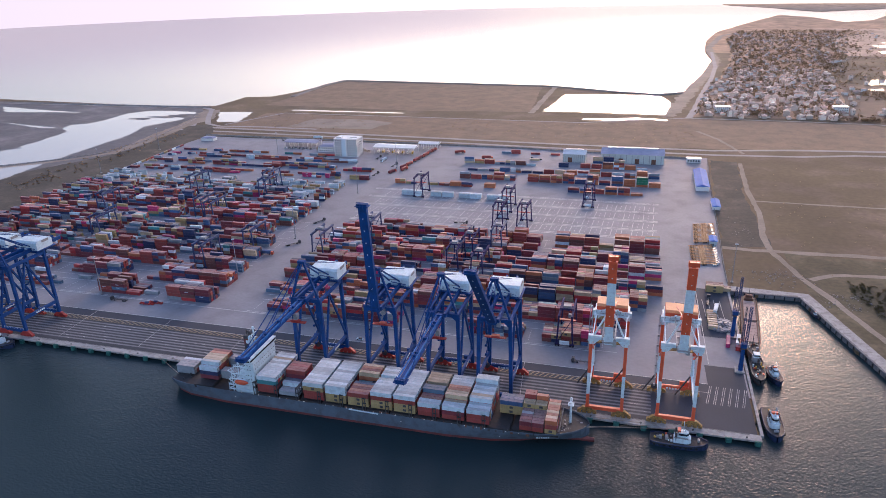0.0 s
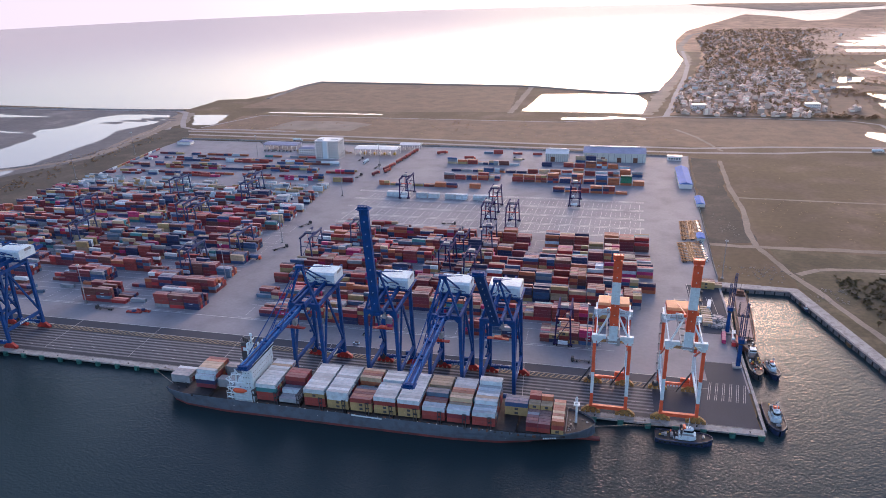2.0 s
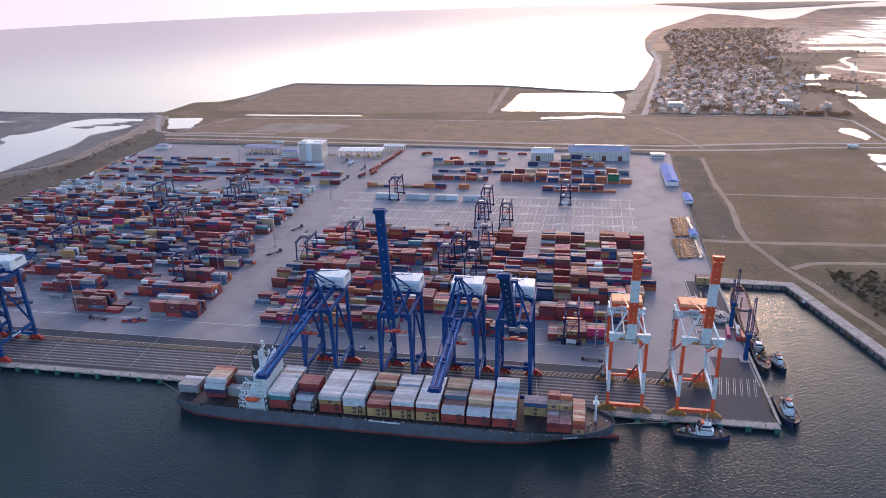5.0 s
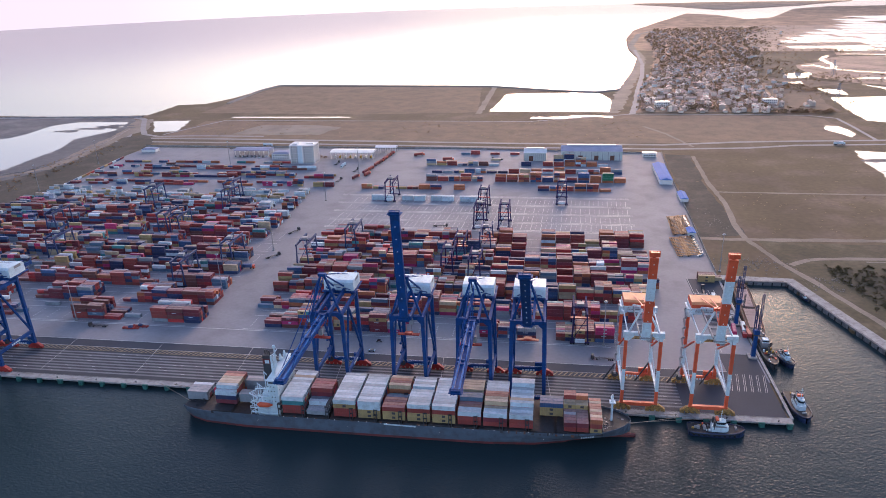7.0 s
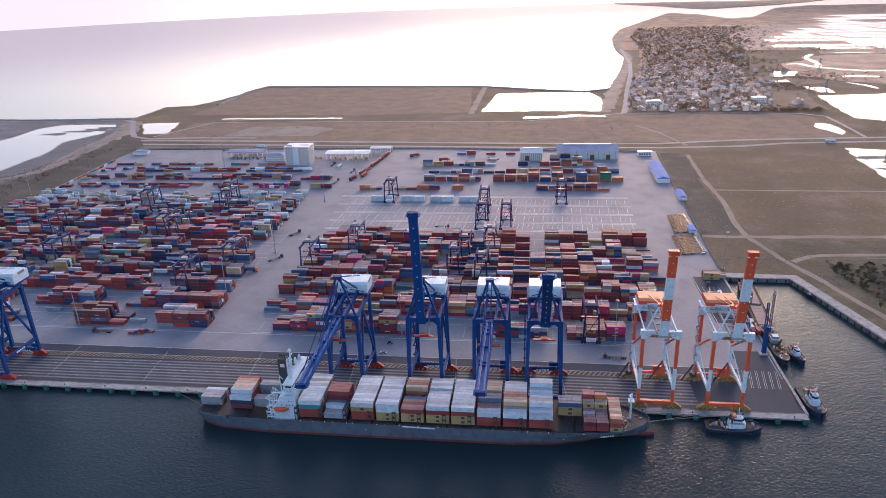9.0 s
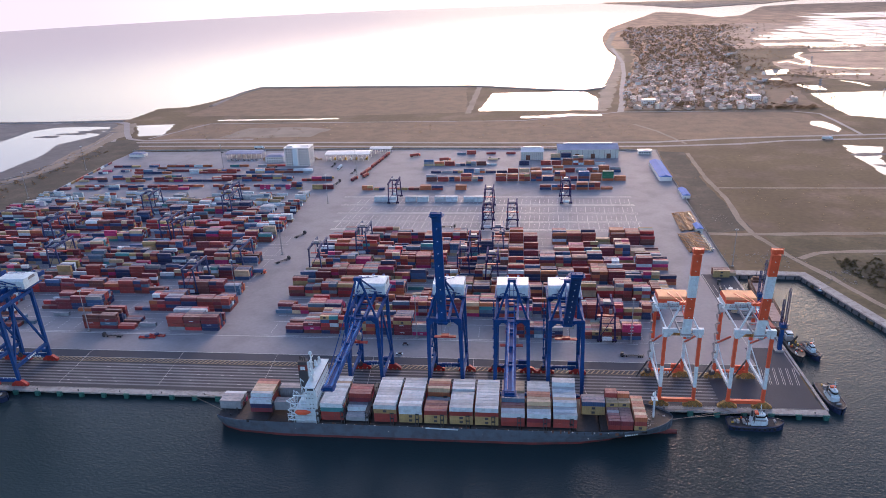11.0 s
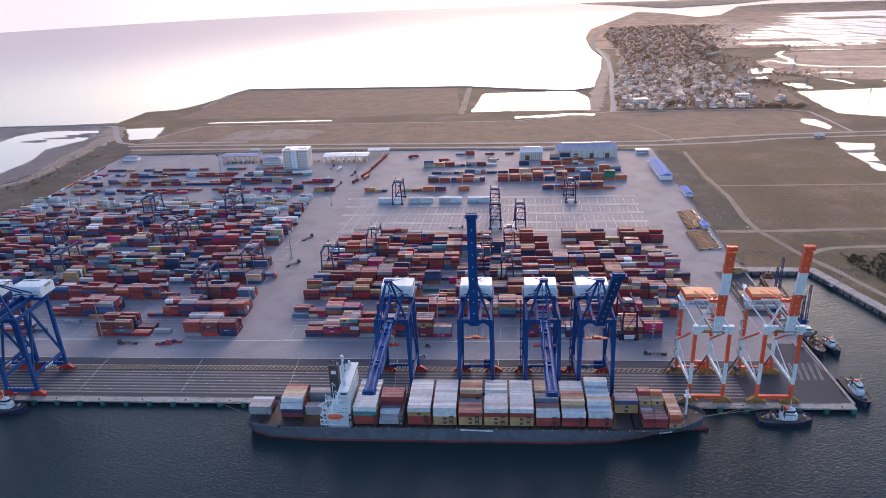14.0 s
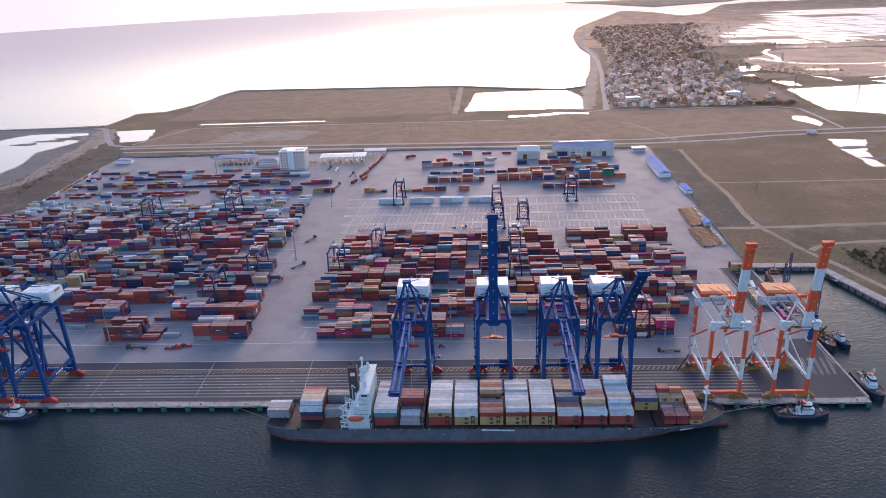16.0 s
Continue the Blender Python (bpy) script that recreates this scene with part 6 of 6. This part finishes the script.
for i in range(560):
    y = 1450 + 3700 * r.random() ** 1.15
    x = town_spot(y)
    w, d, h = r.uniform(6, 14), r.uniform(6, 12), r.uniform(3.5, 9)
    far.prism([(x - w / 2, y - d / 2), (x + w / 2, y - d / 2), (x + w / 2, y + d / 2), (x - w / 2, y + d / 2)], -0.2, h, r.randint(0, 1), 1.0)
    far.prism([(x - w / 2 - 0.4, y - d / 2 - 0.4), (x + w / 2 + 0.4, y - d / 2 - 0.4), (x + w / 2 + 0.4, y + d / 2 + 0.4), (x - w / 2 - 0.4, y + d / 2 + 0.4)], h, h + r.uniform(0.5, 2.4), 2, r.uniform(0.3, 0.95))
tagged(far.put("far_houses", [HOUSE_WALL, PLASTER, ROOF_TILE]), "crowded low houses of the far town", "houses", "", "stuff")
wood = Solid()
for i in range(2400):
    y = 1190 + 4200 * r.random() ** 1.1
    x = town_spot(y)
    h = r.uniform(5, 11) * (1 + 0.25 * min(1, max(0, (y - 1500) / 1200)))
    crown(wood, x, y, h * 0.55, h * 0.65, h, 12, r, h * 0.3)
GROVES = [(560, 2150, 110, 200), (700, 1830, 60, 60), (640, 2450, 90, 120), (1150, 2950, 130, 35), (1500, 2960, 90, 30), (520, 1600, 30, 70), (400, 1185, 40, 10), (900, 2900, 160, 120),
          (1050, 3700, 140, 500), (1250, 4500, 200, 300), (1700, 5600, 400, 200), (2000, 2600, 300, 60), (1300, 1900, 200, 40), (2300, 3600, 300, 90)]
for i in range(1500):
    gx, gy, sx, sy = GROVES[i % len(GROVES)]
    h = r.uniform(3, 7)
    crown(wood, r.gauss(gx, sx), r.gauss(gy, sy), h * 0.5, h * 0.7, h, 11, r, h * 0.32)
tagged(wood.put("town_trees", TOWN_LEAF), "green-brown trees among the houses and fields", "trees", "", "stuff")


def pylon(m, h=34):
    g = thing("pylon", "grey steel lattice power pylon standing by the water", "pylon", "power pylons", m)
    t = Solid()
    for sx, sy in ((-1, -1), (1, -1), (1, 1), (-1, 1)):
        t.beam((3 * sx, 3 * sy, 0), (0.5 * sx, 0.5 * sy, h), 0.45)
    for k in range(8):
        z0, z1 = h * k / 8, h * (k + 1) / 8
        a, b = 3 - 2.5 * k / 8, 3 - 2.5 * (k + 1) / 8
        for p, q in (((-a, -a), (b, -b)), ((a, -a), (b, b)), ((a, a), (-b, b)), ((-a, a), (-b, -b))):
            t.beam((*p, z0), (*q, z1), 0.28)
    t.put("tower", GREY, g)
    for k in range(3):
        Solid().beam((-5 + k, 0, h * (0.72 + 0.12 * k)), (5 - k, 0, h * (0.72 + 0.12 * k)), 0.6, 0.5).put("cross_arm", GREY, g)
    return g


py = pylon(pose(505, 1330, -0.2))
for x, y in ((560, 1150), (700, 1900), (615, 980)):
    copy_thing(py, pose(x, y, -0.2, 0, 0, 20))

# shore and far land
beach = Solid()
ribbon(beach, [(-8, 1180), (30, 1400), (62, 1600), (128, 1977), (194, 2390), (238, 2700), (256, 3165), (280, 3494), (380, 4161), (460, 4700), (660, 5300)], 34, -0.2, jitter=0.4)
tagged(beach.put("beach", DIRT), "pale sandy shore below the town", "", "", "structure")
sheet("far_land", [(90, 5000), (337, 4484), (592, 3913), (718, 3640), (860, 3720), (1000, 3790), (1160, 3870), (2600, 5200), (2600, 7400), (90, 7400)], -0.2, HAZE_GROUND, "far land beyond the inlet", depth=4, edge=25, seed=242)


# ---- from the plan to places fitted to the camera's view ----
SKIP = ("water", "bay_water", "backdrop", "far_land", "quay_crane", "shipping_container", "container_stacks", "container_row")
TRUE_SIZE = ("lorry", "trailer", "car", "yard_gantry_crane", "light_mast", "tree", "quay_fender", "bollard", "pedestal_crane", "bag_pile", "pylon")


# moves and scales the plan's things so they line up with the camera's view
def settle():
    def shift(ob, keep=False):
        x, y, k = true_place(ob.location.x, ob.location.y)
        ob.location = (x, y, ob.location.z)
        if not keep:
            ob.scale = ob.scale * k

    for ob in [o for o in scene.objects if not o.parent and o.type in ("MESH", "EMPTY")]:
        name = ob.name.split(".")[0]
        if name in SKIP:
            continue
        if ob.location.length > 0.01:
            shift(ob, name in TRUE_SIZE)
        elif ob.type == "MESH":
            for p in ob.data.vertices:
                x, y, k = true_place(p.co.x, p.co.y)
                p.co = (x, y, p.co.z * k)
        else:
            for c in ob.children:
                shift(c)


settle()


# ---- ship ----
def hull_mesh():
    """Container ship's hull: lofted from stern to bow, flare at the bow, red below the waterline."""
    stations = [(0, 14.5, 8.0, 6.2), (4, 16.8, 12.0, 6.0), (14, 19.0, 16.5, 5.6), (40, 19.8, 19.5, 5.4), (120, 19.8, 19.8, 5.3), (180, 19.8, 19.6, 5.4), (205, 19.6, 16.8, 5.5),
                (220, 19.2, 12.0, 5.8), (229, 18.6, 8.4, 6.1), (236, 17.6, 5.6, 6.5), (243, 15.6, 3.6, 6.9), (248.5, 12.4, 2.2, 7.2), (253, 8.2, 1.2, 7.4), (255.6, 4.4, 0.6, 7.5), (257, 0.5, 0.2, 7.6)]
    rows, s = [], Solid()
    for x, deck, wl, z in stations:
        half = [(wl * 0.85, -7.5), (wl, -2.6), (wl + (deck - wl) * 0.12, -1.0), (wl + (deck - wl) * 0.14, -0.9), (wl + (deck - wl) * 0.6, 2.0), (deck, z), (deck, z + 1.1), (deck - min(0.3, deck * 0.5), z + 1.1), (deck - min(0.3, deck * 0.5), z)]
        back = 0.5 if x > 225 else 0
        rows.append([(x - (5 * back if k < 4 else 0), y, h) for k, (y, h) in enumerate(half)])
    n, m = len(rows[0]), len(rows)
    for sgn in (-1, 1):
        for i in range(m - 1):
            for k in range(n - 1):
                q = [(rows[i][k]), (rows[i + 1][k]), (rows[i + 1][k + 1]), (rows[i][k + 1])]
                q = [(x, sgn * y, z) for x, y, z in q]
                s.add(q if sgn < 0 else q[::-1], [(0, 1, 2, 3)], 1 if k < 3 else 0)
    for i in range(m - 1):
        a, b = rows[i][-1], rows[i + 1][-1]
        s.add([(a[0], -a[1], a[2]), (b[0], -b[1], b[2]), (b[0], b[1], b[2]), (a[0], a[1], a[2])], [(0, 1, 2, 3)], 2)
    s.add([(x, y, z) for x, y, z in rows[0]] + [(x, -y, z) for x, y, z in rows[0][::-1]], [tuple(range(2 * n - 1, -1, -1))], 0)
    return s.mesh("hull", [HULL, BOOT, DECK])


SX, SY, SK = -334.5, -16.2, 0.9655
ship = thing("container_ship", "slate-blue container ship moored at the quay, loaded with containers", "ship", "", pose(SX, SY, 0) @ Matrix.Diagonal((SK, 0.75, 1, 1)))
hull = new("hull", hull_mesh())
hull.parent = ship
tagged(hull, "slate-blue hull with a rust-red boot stripe")
Solid().tube((244, 0, -1.6), (260, 0, -1.5), 2.2, 1.3, 10).put("bulbous_bow", BOOT, ship, "red bulbous bow breaking the water")
BRIDGE_DECK = Solid().box(-1.3, -19.4, 10.6, 0.9, 19.4, 10.9).mesh("lashing_bridge", STEEL)
UPPER_DECK = Solid().box(-1.3, -19.4, 13.8, 0.9, 19.4, 14.0).mesh("upper_walkway", STEEL)
BRIDGE_POST = Solid().box(-0.2, -0.2, 5.2, 0.2, 0.2, 14.5).mesh("bridge_post", STEEL)
for x in [61.5 + 14.0 * i for i in range(11)]:
    deck = new("lashing_bridge", BRIDGE_DECK)
    deck.parent, deck.matrix_basis = ship, pose(x, 0, 0)
    new("upper_walkway", UPPER_DECK).parent = deck
    for y in (-19.2, -13, -6.5, 0, 6.5, 13, 19.2):
        for dx in (-1.0, 0.6):
            post = new("bridge_post", BRIDGE_POST)
            post.parent, post.matrix_basis = deck, pose(dx, y, 0)
for x, w in [(63.0 + 14.0 * i, 12.4) for i in range(12)] + [(19, 12.4), (234.6, 7)]:
    half = 19.2 if x < 205 else (18.0 if x < 222 else 16.0)
    Solid().box(x, -half, 5.3, x + w, half, 7.4).put("hatch_cover", DECK, ship)
# accommodation block: tiers, wings, windows, mast and funnel
for x0, x1, y, z0, z1 in ((47.5, 61, 17.5, 5.4, 13), (51.5, 61, 16.8, 13, 19.5), (55.0, 61.2, 17.0, 19.5, 26.2)):
    Solid().box(x0, -y, z0, x1, y, z1).put("superstructure", WHITE, ship, "white multi-deck accommodation block")
Solid().box(56.2, -19.6, 26.2, 61.0, 19.6, 28.8).box(55.7, -19.8, 28.8, 61.5, 19.8, 29.1).put("bridge", WHITE, ship, "white navigation bridge with wings")
for z in (14.4, 17.0, 20.8, 23.6):
    for k in range(11):
        Solid().box(61.2, -14.7 + 2.9 * k, z, 61.26, -14.2 + 2.9 * k, z + 0.55).put("window", GLASS, ship)
    for x in (52.5, 55.5, 57.2, 58.9):
        if x > 54 or z < 19:
            Solid().box(x - 0.28, -17.08, z, x + 0.28, -16.76, z + 0.5).put("window", GLASS, ship)
Solid().box(60.95, -19.2, 27.2, 61.1, 19.2, 28.2).put("bridge_windows", GLASS, ship, "band of dark bridge windows")
Solid().box(57.0, -19.68, 27.2, 60.5, -19.55, 28.2).put("bridge_windows", GLASS, ship, "band of dark bridge windows")
for z, x0, x1, y in ((8.2, 44, 60, 19.2), (11, 44, 58, 19.2), (14.8, 45, 58, 18.4), (18.0, 46, 56, 18.0), (22.8, 48, 56, 17.6)):
    for sgn in (-1, 1):
        w = Solid().box(x0, sgn * y - 0.7, z - 0.15, x1, sgn * y + 0.7, z).put("gallery", WHITE, ship, "white open gallery with rail")
        Solid().box(x0, sgn * y - 0.08, z + 1.0, x1, sgn * y + 0.08, z + 1.12).put("rail", WHITE, w)
        for i in range(6):
            x = x0 + (x1 - x0) * i / 5
            Solid().box(x - 0.1, sgn * y - 0.1, z - 2.8, x + 0.1, sgn * y + 0.1, z + 1.1).put("post", WHITE, w)
for i in range(5):
    Solid().beam((44 + (i % 2) * 5, -18.2, 8 + 2.9 * i), (49 - (i % 2) * 5, -18.2, 10.9 + 2.9 * i), 0.9, 0.25).put("stair_flight", WHITE, ship)
for x, y, z in ((45.2, -16, 20), (49.4, -14.5, 24), (52.5, -12, 26), (46, -9, 22), (50, -6, 28), (53, -16.5, 23)):
    Solid().tube((x, y, 5.4), (x, y, z), 0.3, 0.22, 6).put("vent_pipe", WHITE, ship)
    Solid().beam((x, y, z), (x + 2.2, y - 1.4, z - 1.5), 0.35).put("davit_arm", WHITE, ship)
boat = Solid()
boat.tube((50, -19.4, 13.2), (54.5, -19.4, 13.2), 1.5, 1.5, 10).tube((54.5, -19.4, 13.2), (57.5, -19.4, 13.4), 1.5, 0.4, 10).tube((50, -19.4, 13.2), (48.5, -19.4, 13.3), 1.5, 0.6, 10)
boat.put("lifeboat", ORANGE, ship, "bright orange enclosed lifeboat")
fun = Solid()
fun.prism([(46.6, 3.0), (52.2, 3.0), (52.2, 9.0), (46.6, 9.0)], 5.4, 34, 0, 0.9).box(46.8, 3.2, 28.4, 52.0, 8.8, 32, 1)
for k in range(3):
    fun.tube((47.9 + 1.5 * k, 6.6 - 0.6 * k, 33), (47.7 + 1.5 * k, 6.6 - 0.6 * k, 36.5), 0.5, n=8)
fun.put("funnel", [STEEL, BOOT], ship, "black funnel with a red band")
Solid().box(48.2, 3.02, 29.1, 50.8, 3.18, 31.2).put("funnel_mark", WHITE, ship, "plain white mark on the funnel")
mast = Solid()
mast.tube((56, 0, 29), (56, 0, 41), 0.7, 0.45).tube((56, -4, 38), (56, 4, 38), 0.3).tube((56, -2.6, 35), (56, 2.6, 35), 0.3)
mast.tube((56, 0, 41), (56, 0, 42.4), 1.2, 0.8)
for x, y in ((58, -11), (56, 9), (57, 14)):
    Solid().tube((x, y, 29.4), (x, y, 33), 1.2, 0.6, 10).put("aerial_dome", WHITE, ship)
Solid().truss((56.5, -6, 29.4), (56.5, -6, 38.5), 1.8, 1.8, 4, 0.3).put("signal_mast", WHITE, ship)
mast.put("radar_mast", WHITE, ship, "white radar mast with aerial domes")
fore = Solid()
fore.tube((246.6, 0, 6.2), (246.6, 0, 23), 0.7, 0.5).box(245.0, -2.2, 18.4, 248.2, 2.2, 18.9).box(245.9, -3.4, 20.6, 247.2, 3.4, 20.9).tube((246, -2.3, 19.6), (246, -2.3, 20.8), 0.35).tube((246, 2.3, 19.6), (246, 2.3, 20.8), 0.35)
fore.put("foremast", WHITE, ship, "white foremast on the forecastle")
r = random.Random(4)
for k in range(34):
    x, y = r.uniform(242.5, 253), r.uniform(-1, 1)
    y *= max(0.6, (255.5 - x) * 0.9)
    h = r.uniform(0.5, 1.4)
    (Solid().tube((x, y - r.uniform(0.3, 0.9), 6.6), (x, y + 0.6, 6.6), h * 0.55, n=8) if k % 3 else Solid().box(x - 0.7, y - 0.6, 6.0, x + 0.7, y + 0.6, 6.2 + h)).put("deck_gear", (STEEL, GREY)[k % 2], ship)
for k in range(12):
    x, y = r.uniform(2, 13), r.uniform(-13, 13)
    Solid().tube((x, y, 5.8), (x, y, 6.6 + r.random()), 0.5, n=8).put("deck_gear", STEEL, ship)
for i in range(30):
    x = 46.5 + 6.0 * i + (0.9, -0.6, 1.7, -1.1, 0.2)[i % 5]
    Solid().box(x, -19.95, 6.5 if i % 9 else 2.9, x + 0.2, -19.7, 6.72 if i % 9 else 3.1).put("deck_lamp", LIT, ship, "small lit deck lamp")
for i in range(13):
    Solid().box(60.5 + 14 * i, -19.9, 6.2, 61.0 + 14 * i, -19.5, 7.9).put("lashing_post", STEEL, ship)
r = random.Random(9)
for i in range(44):
    x = 44 + 4.2 * i
    Solid().box(x, -19.75, 5.4, x + r.uniform(0.5, 1.8), -19.35, 6.4 + r.uniform(0, 0.9)).put("bulwark_fitting", RUST if r.random() < 0.6 else STEEL, ship)
Solid().beam((241.6, -14.5, 7.0), (241.6, 14.5, 7.0), 0.4, 2.4).put("breakwater", HULL, ship)
for i in range(6):
    Solid().box(230 + 1.2 * i, -17.0 + 0.3 * i, 3.5 + 0.05 * i, 230.8 + 1.2 * i, -15.6 + 0.3 * i, 4.2 + 0.05 * i).put("name_bar", WHITE, ship)
lad = Solid()
lad.beam((122, -20.1, 6.2), (140, -20.1, 5.8), 0.9, 0.5)
lad.put("accommodation_ladder", WHITE, ship, "white stowed gangway on the ship's side")

# cargo on deck: a bay's rows from the seaward side; digits give tiers, letters the colour on top and down the side
BAYS = [
    (-0.8, 12.19, "0000022220000", "wwwwwgggwwwww", "", "gw"),
    (20, 12.19, "003344444444000", "rrwwwwkkkoorrrr", "", "mnrw"),
    (33.4, 12.19, "0000220033300", "ggggggggggggg", "", "ggg"),
    (63, 12.19, "444444444444444", "wwwwwwwwwwwkwww", "rrtw"),
    (77, 12.19, "110222444441111", "ggswsgrrcrrgggg", "g"),
    (93.2, 12.19, "444444444444444", "wwwwwwwwwwwwwww", "rryw"),
    (107.3, 12.19, "444444444444444", "wwwwwwwwwwwwwww", "yyww"),
    (121.3, 12.19, "333333322444444", "rokrooswtokrook", "yyr"),
    (135.4, 12.19, "444444443344444", "wwwwwwwwggwwwww", "yyrw"),
    (149.4, 12.19, "444444444444444", "wwwwwwwwwwwwwww", "yyrw"),
    (163.5, 12.19, "333334443344444", "wwworksswokkkkk", "rrw"),
    (177.5, 12.19, "333344444444444", "wwwkkkkoowwwwww", "rmw"),
    (191.6, 12.19, "333344444444555", "wwwwwkkwwwwwwww", "rrw"),
    (207.6, 12.19, "0000003333200", "gggggguusorgg", "", "yyu"),
    (220.8, 6.06, "2222223344400", "mrmbgbyyrorgg", "", "rmro"),
    (227.4, 6.06, "2222223343300", "mmbgbbyyorogg", "", "rmro"),
    (234.4, 6.06, "3333333333000", "okokkookokkkk", "", "yro"),
]
for bx, length, tiers, tops, side_, *front in BAYS:
    r = random.Random(int(bx))
    base = 6.3 if bx < 10 else 8.3
    hidden = Solid()
    rows = [round(j * (len(tiers) - 1) / 10) for j in range(11)]
    for j, q in enumerate(rows):
        n = int(tiers[q])
        y = -12.5 + 2.5 * j
        for k in range(n):
            face = j == 0 or int(tiers[rows[j - 1]]) <= k
            key = tops[q] if k == n - 1 else r.choice(MIX)
            if j == 0 and k < len(side_):
                key = side_[k]
            elif front and face and k < n - 1:
                key = front[0][k]
            x = bx * SK + length / 2
            if k == n - 1 or face:
                box_at(key, SX + x + r.uniform(-0.05, 0.05), SY + y, base + 2.63 * k, "%s shipping container stowed on the ship's deck" % COLOUR_WORD[key], "containers on the ship", length, 2.6)
            else:
                hidden.box(SX + x - length / 2, SY + y - 1.22, base + 2.63 * k, SX + x + length / 2, SY + y + 1.22, base + 2.63 * k + 2.6, BOX_KEYS.index(key))
    if hidden.v:
        tagged(hidden.put("lower_containers", STACK_MATS), "lower tiers of containers stowed on the ship's deck", "containers", "", "stuff")
for a, b in (((-89, -20, 8), (-52, 1.5, 0.9)), ((-89, -19, 8), (-36, 1.5, 0.9)), ((-92, -10, 8), (-60, 1.5, 0.9)), ((-333, -22, 6.5), (-366, 1.5, 0.9)), ((-333, -10, 6.5), (-357, 1.5, 0.9))):
    tagged(Solid().tube(a, b, 0.14, n=5).put("mooring_rope", DIRT), "taut pale mooring rope between ship and quay", "rope", "mooring ropes")
